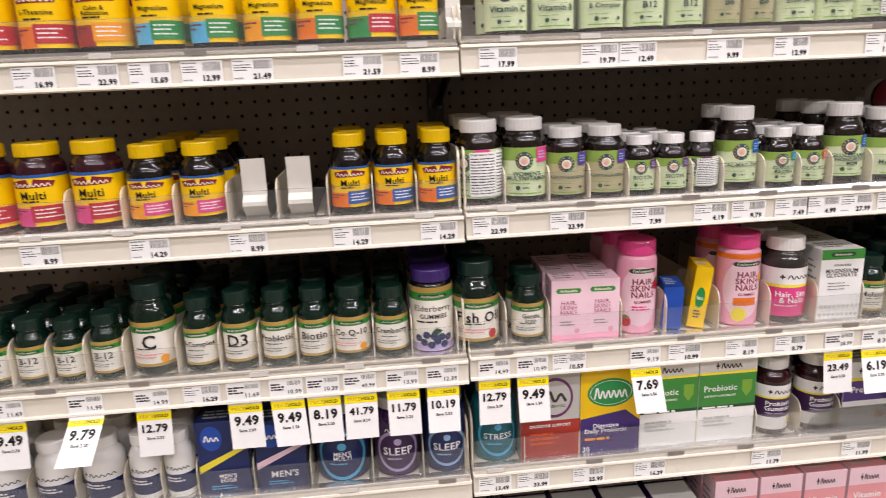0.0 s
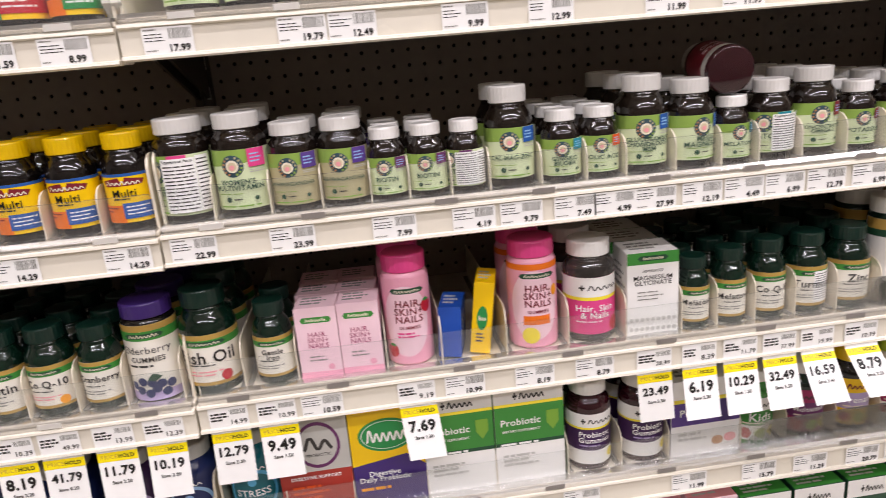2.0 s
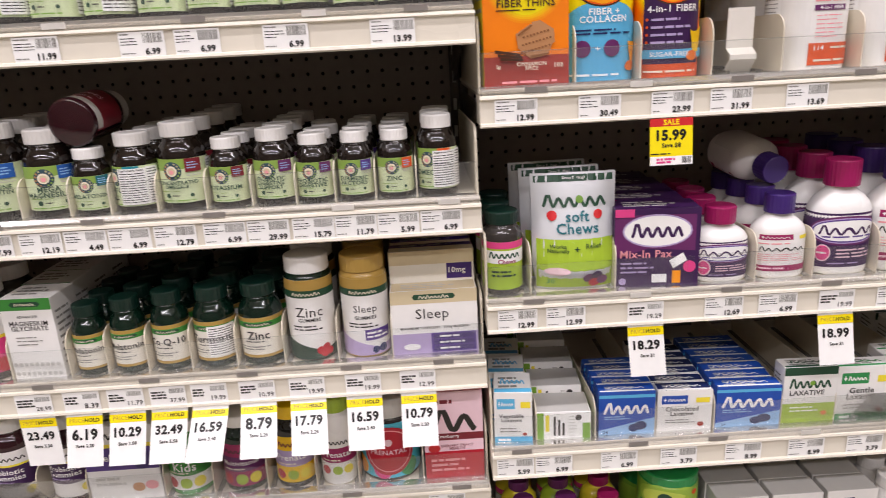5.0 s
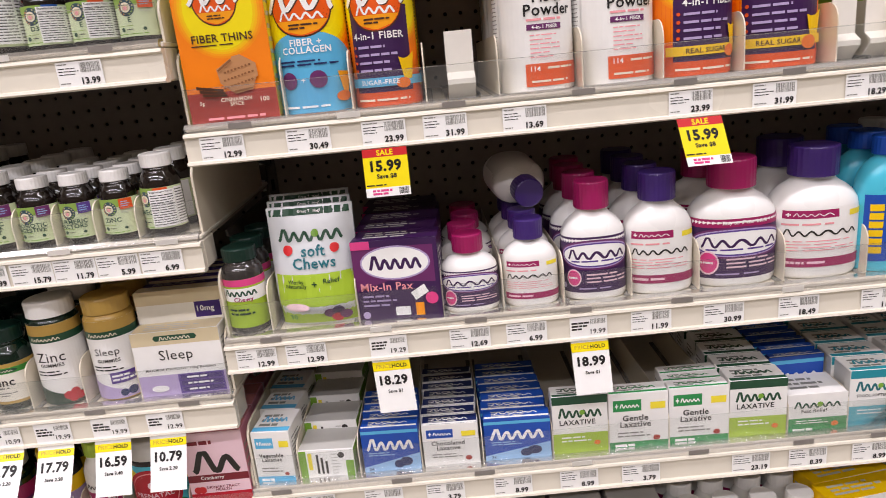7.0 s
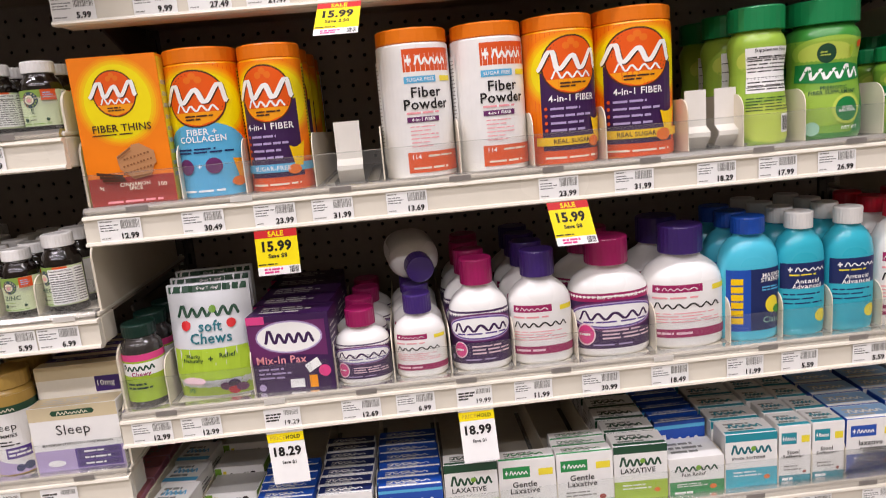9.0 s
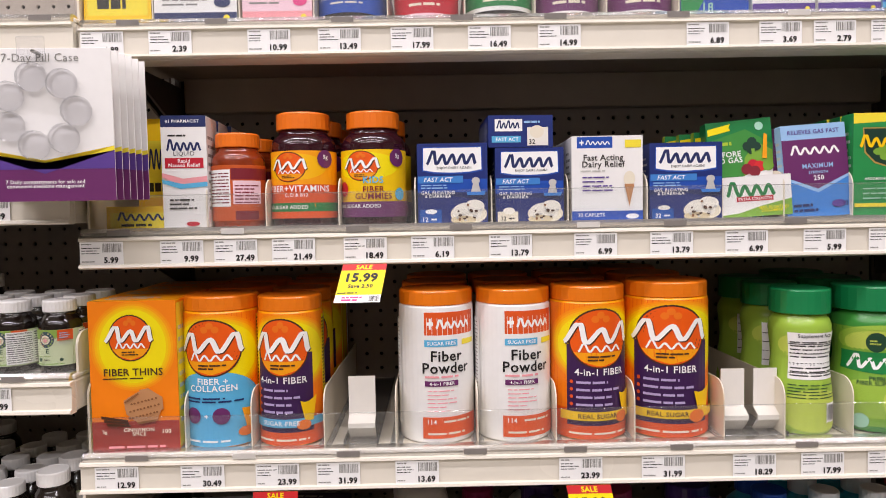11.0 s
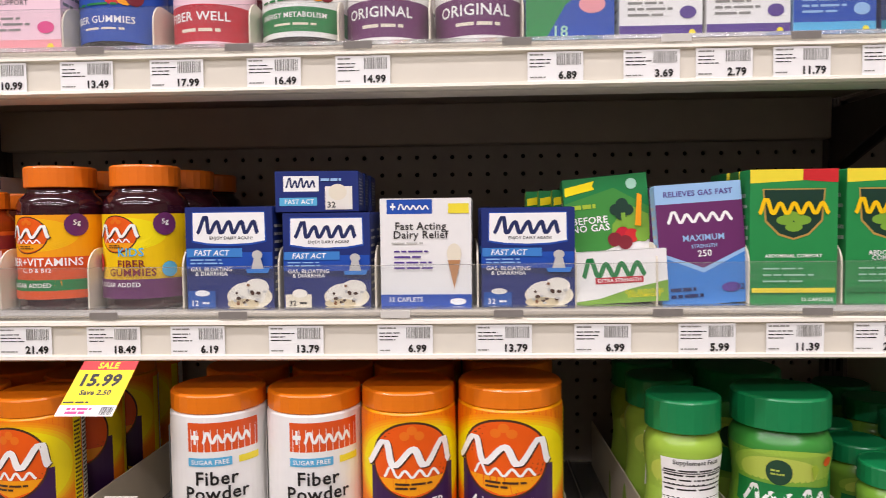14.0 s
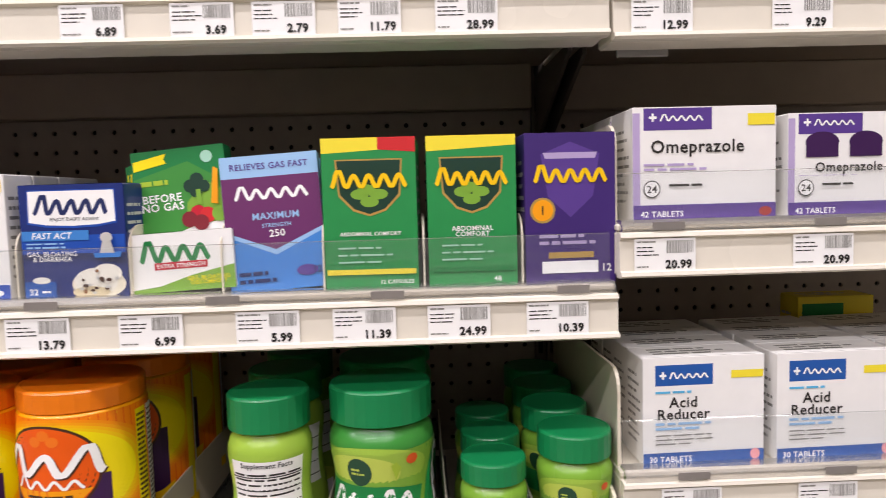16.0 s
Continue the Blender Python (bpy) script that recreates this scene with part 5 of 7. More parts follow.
def art_four(stripe, low, word_):
    def art(a):
        sun_label(a, low)
        a.rect(-0.85, 0.5, 0.1, 0.70, "dkpurple")
        emblem(a, -0.2, 0.745, 0.62, 0.36)
        a.text("4-in-1 FIBER", -0.2, 0.50, 1.15, 0.05, "paper")
        for k in range(4):
            a.oval(-0.75, 0.425 - 0.055 * k, 0.035, -1.0, "deeporange", 8)
            a.lines(-0.66, 0.2, 0.405 - 0.055 * k, 0.44 - 0.055 * k, 1, "lilac", fill=0.5)
        a.rect(-0.98, 1.1, 0.14, 0.205, stripe)
        a.text(word_, -0.25, 0.172, 0.9, 0.035, "choco" if stripe == "yellow" else "paper")
        a.poly([(0.18, 0.34), (0.32, 0.32), (0.56, 0.37), (0.5, 0.18), (0.2, 0.18)], "yellow")
        a.oval(0.25, 0.155, 0.16, -0.7, "orange", 14)
        a.lines(-0.8, 0.4, 0.03, 0.06, 1, "cream")
    return art


bottle("S2", 1.378, 95, 190, "can", "amber", "capor", "amber", art_collagen, "yellow and blue fiber powder canister with orange lid", 3, 8, shine=False, name="powder_canister", category="canister", group="fiber canisters")
bottle("S2", 1.468, 82, 188, "can", "amber", "capor", "amber", art_four("sky", "deeporange", "SUGAR-FREE"), "orange and purple fiber powder canister with orange lid", 4, 10, shine=False, name="powder_canister", category="canister", group="fiber canisters")


def art_powder(a):
    a.rect(-1.4, 1.4, 0, 1, "white")
    a.rect(-0.15, 0.95, 0.80, 0.97, "deeporange")
    art_plus(a, 0.35, 0.885, 0.9, 0.09, "paper")
    a.rect(-0.15, 0.5, 0.715, 0.765, "sky")
    a.text("SUGAR FREE", 0.18, 0.74, 0.55, 0.03, "paper")
    a.rect(0.6, 0.95, 0.72, 0.76, "lemon")
    a.text("Fiber\nPowder", 0.28, 0.60, 0.95, 0.17, "black")
    a.lines(-0.15, 0.85, 0.475, 0.505, 1, "salmon")
    a.rect(-0.15, 0.5, 0.42, 0.46, "plum")
    a.text("4-in-1 FIBER", 0.18, 0.44, 0.55, 0.025, "paper")
    a.lines(-0.1, 0.5, 0.22, 0.40, 6, "salmon", fill=0.25)
    a.rect(-0.2, 1.0, 0.03, 0.19, "deeporange")
    a.text("114", -0.02, 0.155, 0.25, 0.035, "paper")
    a.lines(0.2, 0.85, 0.14, 0.17, 1, "cream")
    a.lines(-0.1, 0.9, 0.05, 0.08, 1, "cream")
    a.rect(-1.3, -0.75, 0.1, 0.9, "paper")
    a.lines(-1.25, -0.82, 0.12, 0.88, 26, "grey", full=True, fill=0.22)


for x in (1.656, 1.756):
    bottle("S2", x, 96, 192, "can", "white", "capor", "white", art_powder, "white fiber powder canister with orange lid", 3, -6, shine=False, name="powder_canister", category="canister", group="white fiber canisters")
bottle("S2", 1.853, 96, 194, "can", "amber", "capor", "amber", art_four("yellow", "deeporange", "REAL SUGAR"), "orange and purple fiber powder canister with orange lid", 3, 24, shine=False, name="powder_canister", category="canister", group="fiber canisters")
bottle("S2", 1.957, 107, 197, "can", "amber", "capor", "amber", art_four("yellow", "deeporange", "REAL SUGAR"), "large orange and purple fiber powder canister", 3, 6, shine=False, name="powder_canister", category="canister", group="fiber canisters")


def art_prebio(facts):
    def art(a):
        a.rect(-1.4, 1.4, 0, 1, "apple" if facts else "leaf")
        a.oval(-0.15, 0.86, 0.9, 0.17, "apple")
        a.oval(-0.3, 0.84, 0.6, 0.13, "springg")
        if facts:
            a.oval(0.05, 0.18, 0.9, 0.22, "springg")
            a.rect(-0.62, 0.75, 0.50, 0.98, "paper")
            a.text("Supplement Facts", 0.07, 0.945, 1.2, 0.05, "black")
            a.lines(-0.57, 0.7, 0.52, 0.9, 10, "ink", full=True, fill=0.35)
            for v in (0.56, 0.66, 0.76, 0.86):
                a.rect(-0.6, 0.73, v, v + 0.008, "black")
            a.lines(-0.6, 0.7, 0.30, 0.46, 5, "dkgreen", fill=0.3)
            a.rect(0.3, 0.62, 0.06, 0.26, "paper")
            a.code(0.33, 0.6, 0.08, 0.24)
        else:
            a.poly([(0.2, 0.0), (1.3, 0.0), (1.3, 0.95), (0.95, 0.9), (0.7, 0.55), (0.5, 0.3)], "emerald")
            a.oval(-0.3, 0.28, 0.75, 0.2, "apple")
            a.oval(-0.3, 0.85, 0.19, -1.0, "dkgreen", 18)
            a.lines(-0.42, -0.18, 0.82, 0.88, 2, "springg")
            a.poly([(-1.0, 0.56), (-0.2, 0.53), (0.62, 0.57), (0.7, 0.70), (0.1, 0.745), (-1.0, 0.75)], "emerald")
            a.mark(-0.15, 0.655, 1.35, 0.14, "paper", 7, 0.2)
            a.text("PREBIOTIC\nFIBER SUPPLEMENT", -0.15, 0.46, 1.3, 0.09, "dkgreen")
            a.oval(0.1, 0.25, 0.30, -1.0, "springg", 20)
            a.oval(0.1, 0.25, 0.24, -1.0, "emerald", 20)
            a.text("GOOD\nBACTERIA", 0.1, 0.25, 0.35, 0.06, "paper")
            a.poly([(0.22, 0.78), (0.3, 0.88), (0.27, 0.94), (0.16, 0.9)], "lime")
            a.oval(0.46, 0.93, 0.09, -0.8, "deeporange", 12)
            a.oval(-0.55, 0.05, 0.14, -1.0, "mint", 14)
            a.text("NET WT", 0.15, 0.05, 0.6, 0.035, "paper")
            a.rect(1.0, 1.3, 0.3, 0.95, "paper")
            a.lines(1.03, 1.28, 0.32, 0.92, 11, "ink", full=True, fill=0.4)
    return art


pusher("S2", 1.560, 0.034, 0.082)
pusher("S2", 2.035, 0.030, 0.082)
pusher("S2", 2.077, 0.030, 0.082)
bottle("S2", 2.128, 78, 184, "waist", "apple", "capk", "apple", art_prebio(True), "light green fiber powder bottle with green cap", 3, shine=False, name="powder_bottle", group="green powder bottles", ribs=0.00025)
bottle("S2", 2.228, 100, 186, "waist", "green", "capk", "green", art_prebio(False), "large green prebiotic fiber bottle with green cap", 3, shine=False, name="powder_bottle", group="green powder bottles", ribs=0.00025)
bottle("S2", 2.329, 64, 118, "waist", "leaf", "capk", "leaf", art_prebio(False), "small green fiber bottle with green cap", 3, shine=False, name="powder_bottle", group="small green powder bottles")
bottle("S2", 2.404, 72, 140, "waist", "leaf", "capk", "leaf", art_prebio(False), "green fiber bottle with green cap", 4, shine=False, name="powder_bottle", group="small green powder bottles")
for x in (1.343, 1.425, 1.515, 1.604, 1.706, 1.804, 1.902, 2.014, 2.090, 2.176, 2.286, 2.365):
    divider("S2", x, 0.072)

# ---- section three, laxative bottle shelf ----
def art_chewy(a):
    a.rect(-1.4, 1.4, 0, 1, "lime")
    a.rect(-1.4, 1.4, 0.55, 0.82, "paper")
    a.rect(-1.4, 1.4, 0.86, 1.0, "hotpink")
    a.mark(0, 0.73, 1.2, 0.13, "dkgreen", 8)
    a.text("Chewy", 0.1, 0.58, 0.8, 0.12, "magenta")
    a.lines(-0.5, 0.6, 0.25, 0.42, 2, "forest")


bottle("S3", 1.248, 54, 115, "wide", "smoke", "capgreen", "lime", art_chewy, "small chewable tablet bottle with green cap", 3, name="tablet_bottle")


def pouch(s, x, w, h):
    """A stand-up foil pouch with a pillowed belly, crimped top and gusset."""
    w, h = w / 1000, h / 1000
    thing = tagged(new("chew_pouch"), "silver and green stand-up pouch of soft chews", "pouch", group="chew pouches")
    nx, nz = 16, 22

    def belly(fx, fz):
        return 0.030 * (1 - fx * fx) ** 0.6 * (1 - fz ** 2.2) * (0.35 + 0.65 * min(1, fz * 6)) + 0.0025

    def edge(fz):
        return w / 2 * (1.0 - 0.08 * math.exp(-((fz - 0.05) / 0.1) ** 2) + 0.02 * fz)

    verts, faces = [], []
    for side in (-1, 1):
        for j in range(nz + 1):
            for i in range(nx + 1):
                fx, fz = -1 + 2 * i / nx, j / nz
                verts.append((fx * edge(fz), side * belly(fx, fz) + 0.0012 * math.sin(fx * 23 + fz * 7) * fz + 0.012 * fz, fz * h))
    n = (nx + 1) * (nz + 1)
    for j in range(nz):
        for i in range(nx):
            a = j * (nx + 1) + i
            faces.append((a, a + 1, a + nx + 2, a + nx + 1))
            faces.append((n + a, n + a + nx + 1, n + a + nx + 2, n + a + 1))
    foil = mesh_object("foil", verts, faces, surface("silver_foil", lin("dcdee0"), 0.32, 0.15, vary=0.08, scale=40, bump=0.2), smooth=True, parent=thing)

    def place(u, q, up):
        fz = min(1, max(0, q / h))
        fx = max(-0.98, min(0.98, u / edge(fz)))
        return (u, -belly(fx, fz) + 0.0012 * math.sin(fx * 23 + fz * 7) * fz + 0.012 * fz - up * 1.5, q)

    a = Art(place, w / 2, h, 0.05)
    a.rect(-0.92, 0.92, 0.02, 0.46, "lime")
    a.rect(-0.95, 0.95, 0.93, 0.985, "dkgreen")
    a.text("Great Tasting!", 0, 0.957, 0.8, 0.03, "paper")
    a.mark(0, 0.78, 1.5, 0.10, "dkgreen", 8)
    a.oval(0.12, 0.785, 0.09, -1.0, "leaf", 14)
    a.text("soft\nChews", 0.05, 0.60, 1.15, 0.19, "deepteal")
    a.oval(-0.55, 0.66, 0.12, -1.0, "red", 14)
    a.oval(0.55, 0.66, 0.11, -1.0, "red", 14)
    a.text("Works\nNaturally", -0.42, 0.38, 0.65, 0.08, "forest")
    a.text("Relief", 0.42, 0.40, 0.5, 0.04, "forest")
    a.text("+", 0.02, 0.38, 0.12, 0.05, "forest")
    a.oval(-0.45, 0.19, 0.3, 0.035, "palepink")
    a.text("30", -0.6, 0.09, 0.3, 0.05, "emerald")
    for u, v, key in ((0.3, 0.12, "plum"), (0.5, 0.14, "dkpurple"), (0.45, 0.07, "crimson"), (0.65, 0.09, "plum")):
        a.oval(u, v, 0.14, -0.9, key, 14)
    a.finish(foil)
    put(thing, s, x, front(s) + 0.026, -3)
    for k in range(1, 3):
        copy_thing(thing, pose(x - 0.008 * k, front(s) + 0.026 + 0.05 * k, deck(s) + 0.0005, 0, 0, 2))


pouch("S3", 1.346, 112, 158)


def art_mixpack(a):
    a.rect(-1, 1, 0, 1, "dkpurple")
    a.poly([(-1, 0.38), (-0.2, 0.50), (0.9, 0.46), (0.9, 0.92), (-1, 0.92)], "plum")
    a.oval(0.0, 0.72, 0.82, 0.21, "lilac")
    a.oval(0.0, 0.72, 0.78, 0.19, "paper")
    a.mark(0.0, 0.73, 1.2, 0.17, "dkpurple", 7)
    a.text("Mix-In Pax", -0.25, 0.43, 1.25, 0.1, "salmon")
    a.lines(-0.85, 0.1, 0.17, 0.34, 3, "lilac", fill=0.4)
    a.poly([(0.3, 0.34), (0.62, 0.44), (0.72, 0.34), (0.4, 0.24)], "paper")
    a.rect(-0.1, 0.25, 0.06, 0.17, "paper")
    a.rect(0.38, 0.58, 0.05, 0.21, "amber")
    a.oval(0.78, 0.26, 0.15, -1.0, "hotpink", 16)
    a.oval(-0.8, 0.08, 0.09, -1.0, "lilac", 12)
    a.rect(-1, -0.55, 0.9, 1.0, "hotpink")


carton("S3", 1.456, 112, 110, 52, "dkpurple", art_mixpack, "purple powder packet carton", 5, turn=-6, top="dkpurple", side="dkpurple")


def art_mira(big):
    def art(a):
        a.rect(-1.4, 1.4, 0, 1, "dkpurple")
        if big:
            a.rect(-1.3, 1.3, 0.86, 1.0, "magenta")
            a.text("Easy to Pour Bottle", 0.05, 0.93, 1.25, 0.075, "paper")
            a.oval(0.82, 0.90, 0.09, -1.0, "palepink", 14)
        v = 0.60 if big else 0.68
        for ru, rv, key in ((0.97, 0.27, "plum"), (0.92, 0.235, "lilac"), (0.88, 0.215, "violet"), (0.84, 0.19, "paper")):
            a.oval(-0.02, v, ru, rv, key)
        a.mark(-0.02, v + 0.02, 1.35, 0.17, "dkpurple", 7)
        a.lines(-0.6, 0.6, v - 0.13, v - 0.09, 1, "violet", full=True, fill=0.7)
        a.oval(-0.55, 0.27, 0.21, -1.0, "palepink", 18)
        a.oval(-0.55, 0.27, 0.18, -1.0, "hotpink", 18)
        a.lines(-0.70, -0.40, 0.24, 0.30, 1, "paper", fill=0.6)
        a.lines(-0.22, 0.75, 0.16, 0.36, 3, "palepink", fill=0.42)
        a.oval(-0.85, 0.12, 0.07, -1.0, "lilac", 12)
        a.lines(-0.4, 0.7, 0.05, 0.1, 1, "lilac")
    return art


def art_clear(a):
    a.rect(-1.4, 1.4, 0, 1, "white")
    a.rect(-0.75, 0.15, 0.84, 0.97, "magenta")
    art_plus(a, -0.3, 0.905, 0.75, 0.07, "paper")
    a.rect(0.35, 0.8, 0.84, 0.93, "lemon")
    a.lines(-0.75, 0.5, 0.72, 0.78, 1, "salmon")
    a.mark(-0.1, 0.62, 1.25, 0.11, "ink", 8)
    a.lines(-0.75, 0.6, 0.3, 0.5, 4, "salmon", fill=0.3)
    a.rect(-0.85, 0.95, 0.05, 0.2, "magenta")
    a.lines(-0.7, 0.5, 0.1, 0.15, 1, "palepink", fill=0.8)


for x, w, h, mira in ((1.549, 77, 103, True), (1.630, 73, 116, False), (1.716, 85, 157, True), (1.803, 90, 160, False), (1.905, 115, 167, True), (2.014, 116, 173, False)):
    bottle("S3", x, w, h, "jug", "white", "magenta" if mira else "grape", "dkpurple" if mira else "white", art_mira(w > 100) if mira else art_clear,
           "white laxative powder bottle with magenta cap and purple label" if mira else "white laxative powder bottle with dark purple cap", 4 if w < 100 else 2, 0, 0.72, name="laxative_bottle", group="laxative powder bottles", shine=False, ribs=0.0004)
bottle("S3", 1.625, 76, 118, "jug", "white", "grape", "white", art_clear, "white laxative bottle lying on top of others", 1, name="laxative_bottle", shine=False, depth=0.8,
       lying=pose(1.624, front("S3") + 0.178, deck("S3") + 0.154, 97, 0, 8), ribs=0.0004)


def art_antacid(main):
    def art(a):
        if main:
            a.rect(-0.8, 0.9, 0.05, 0.95, "navy")
            a.rect(-0.8, -0.1, 0.05, 0.95, "royal")
            for k in range(6):
                a.rect(-0.62, -0.28, 0.16 + 0.115 * k, 0.25 + 0.115 * k, "yellow")
            a.text("MAXIMUM\nSTRENGTH", 0.45, 0.82, 0.75, 0.14, "paper")
            a.lines(0.1, 0.85, 0.62, 0.70, 2, "sky")
            a.oval(0.4, 0.42, 0.22, -1.0, "lemon", 16)
            a.oval(0.6, 0.34, 0.18, -0.6, "green", 14)
            a.text("Classic", 0.45, 0.2, 0.65, 0.09, "mint", bold=False)
        else:
            a.rect(-0.85, 0.85, 0.03, 0.97, "ltblue")
            a.rect(-0.85, 0.85, 0.60, 0.97, "navy")
            art_plus(a, 0.0, 0.88, 1.1, 0.08, "paper")
            a.lines(-0.5, 0.6, 0.78, 0.82, 1, "lemon")
            a.text("Antacid\nAdvanced", 0.0, 0.67, 1.1, 0.14, "paper")
            a.rect(-0.85, 0.85, 0.03, 0.60, "aqua")
            a.lines(-0.7, 0.6, 0.35, 0.55, 3, "navy", fill=0.3)
            a.oval(0.45, 0.18, 0.25, -0.8, "lemon", 14)
    return art


bottle("S3", 2.106, 84, 178, "flask", "cyan", "royal", "cyan", art_antacid(True), "light blue liquid antacid bottle with blue cap", 3, 0, 0.62, shine=False, name="antacid_bottle", group="antacid bottles")
for x in (2.180, 2.253):
    bottle("S3", x, 70, 178, "flask", "aqua", "white", "aqua", art_antacid(False), "turquoise liquid antacid bottle with white cap", 4, 0, 0.7, shine=False, name="antacid_bottle", group="antacid bottles")
bottle("S3", 2.330, 74, 180, "flask", "white", "crimson", "white", art_clear, "white liquid medicine bottle with red cap", 3, 0, 0.7, shine=False, name="antacid_bottle")
bottle("S3", 2.405, 74, 180, "flask", "white", "crimson", "white", art_clear, "white liquid medicine bottle with red cap", 3, 0, 0.7, shine=False, name="antacid_bottle")
for x in (1.283, 1.398, 1.510, 1.590, 1.670, 1.759, 1.848, 1.960, 2.068, 2.144, 2.217, 2.291, 2.368):
    divider("S3", x, 0.068)

# ---- section three, laxative carton shelf ----
def art_lax(word_, band, second=None, brand=None, low=None, stripe=None):
    def art(a):
        a.rect(-1, 1, 0, 1, "white")
        if low:
            a.rect(-1, 1, 0, 0.36, low)
        if stripe:
            a.rect(-1, 1, 0.86, 1.0, stripe)
        if brand:
            a.mark(0, 0.72, 1.55, 0.17, brand, 8)
            a.oval(0.08, 0.715, 0.1, -1.0, "leaf", 12)
        elif band:
            a.rect(-0.85, 0.1, 0.68, 0.88, band)
            art_plus(a, -0.38, 0.78, 0.8, 0.1, "paper")
            a.rect(0.4, 0.9, 0.7, 0.82, "lemon")
        a.text(word_, -0.1, 0.5 if not brand else 0.55, 1.3, 0.22 if "\n" in word_ else 0.1, "ink")
        a.lines(-0.7, 0.6, 0.2, 0.32, 2, "paper" if low else "grey", fill=0.4)
        if second:
            a.rect(-1, 1, 0, 0.13, second)
            a.lines(-0.8, 0.2, 0.04, 0.09, 1, "paper", fill=0.9)
        a.oval(0.6, 0.18, 0.12, -0.8, "brick" if not low else "orange", 12)
    return art


def art_blue(a):
    a.rect(-1, 1, 0, 1, "royal")
    a.poly([(-1, 0), (1, 0), (1, 0.40), (0.3, 0.30), (-1, 0.12)], "ltblue")
    a.rect(-1, 1, 0.86, 0.93, "sky")
    a.mark(0, 0.63, 1.6, 0.26, "paper", 6, 0.1)
    a.lines(-0.8, 0.3, 0.36, 0.46, 2, "ltblue")
    a.oval(0.5, 0.22, 0.22, 0.1, "navy")
    a.oval(0.25, 0.17, 0.18, 0.09, "navy")
    a.text("24", -0.75, 0.08, 0.2, 0.07, "navy")


carton("S4", 1.257, 54, 80, 62, "white", art_lax("Vegetable\nLaxative", "sky", "sky"), "white and blue vegetable laxative carton", 3, turn=-6, toplogo="sky")
def art_flat(a):
    a.rect(-1, 1, 0, 1, "paper")
    a.rect(-0.98, -0.72, 0.02, 0.98, "leaf")
    a.rect(-0.66, -0.52, 0.3, 0.9, "lemon")
    a.rect(0.70, 0.98, 0.02, 0.6, "leaf")
    a.oval(0.55, 0.8, 0.12, -1.0, "smoke", 14)
    for k in range(3):
        a.rect(-0.36 + 0.16 * k, -0.28 + 0.16 * k, 0.15, 0.85 - 0.12 * k, "ink")
    a.lines(0.2, 0.5, 0.1, 0.9, 7, "lgrey", fill=0.3)


for k in range(4):
    carton("S4", 1.328, 78, 44 + 10 * k, 58, "paper", art_flat, "white and green laxative carton lying flat", 1, turn=-4, dy=0.06 * k, top="lgrey", side="leaf", group="flat laxative cartons")
carton("S4", 1.318, 80, 122, 20, "paper", art_flat, "green laxative carton standing at the back", 1, dy=0.245)
carton("S4", 1.418, 80, 70, 21, "royal", art_blue, "blue chocolate laxative carton", 5, turn=-3, top="royal", side="royal", group="blue laxative cartons", toplogo="paper")
carton("S4", 1.502, 78, 66, 24, "white", art_lax("Chocolated\nLaxative", "royal", None), "white chocolate laxative carton", 7, turn=-3, top="navy", group="white laxative cartons", toplogo="paper")
carton("S4", 1.595, 92, 66, 24, "royal", art_blue, "blue chocolate laxative carton", 7, turn=-3, top="royal", side="royal", group="blue laxative cartons", toplogo="paper")
carton("S4", 1.683, 76, 90, 30, "white", art_lax("LAXATIVE", None, None, "dkgreen", "lime", "dkgreen"), "white and lime laxative carton", 1, turn=-2, toplogo="dkgreen")
carton("S4", 1.764, 82, 86, 28, "white", art_lax("Gentle\nLaxative", "kelly", "kelly"), "white and green gentle laxative carton", 1, turn=-2, group="gentle laxative cartons", toplogo="kelly")
carton("S4", 1.848, 82, 86, 22, "white", art_lax("Gentle\nLaxative", "kelly", "kelly"), "white and green gentle laxative carton", 3, turn=-2, group="gentle laxative cartons", toplogo="kelly")
carton("S4", 1.931, 78, 88, 42, "white", art_lax("LAXATIVE", None, None, "dkgreen", "lime", "dkgreen"), "white and lime laxative carton", 6, turn=-3, group="lime laxative cartons", toplogo="dkgreen")
carton("S4", 2.014, 82, 58, 60, "white", art_lax("Fast Relief", None, "kelly", "dkgreen", "kelly"), "white and green laxative carton", 1, turn=-2)
for k in range(7):
    carton("S4", 2.014, 80, 86, 14, "navy", art_blue, "navy laxative carton in a row", 1, dy=0.062 + 0.026 * k, top="royal", group="navy laxative cartons", toplogo="paper")
carton("S4", 2.097, 76, 86, 44, "white", art_lax("STOOL SOFTENER", None, None, "deepteal", "aqua", "teal"), "white and teal stool softener carton", 6, turn=-3, side="lgrey", group="teal softener cartons", toplogo="teal")
for x in (2.163, 2.214):
    carton("S4", x, 47, 90, 44, "white", art_lax("Stool\nSoftener", "teal", "teal"), "white and teal stool softener carton", 6, turn=-3, group="stool softener cartons", toplogo="teal")
carton("S4", 2.283, 80, 88, 44, "royal", art_lax("laxative\ncaplets", "royal", None, None, "royal"), "blue and white laxative caplet carton", 6, turn=-3, top="ltblue", group="caplet cartons", toplogo="paper")
carton("S4", 2.373, 82, 88, 44, "royal", art_lax("laxative\ncaplets", "royal", None, None, "royal"), "blue and white laxative caplet carton", 6, turn=-3, top="ltblue", group="caplet cartons", toplogo="paper")
for x in (1.287, 1.372, 1.459, 1.545, 1.643, 1.722, 1.806, 1.889, 1.972, 2.056, 2.136, 2.188, 2.240, 2.326):
    divider("S4", x, 0.058)

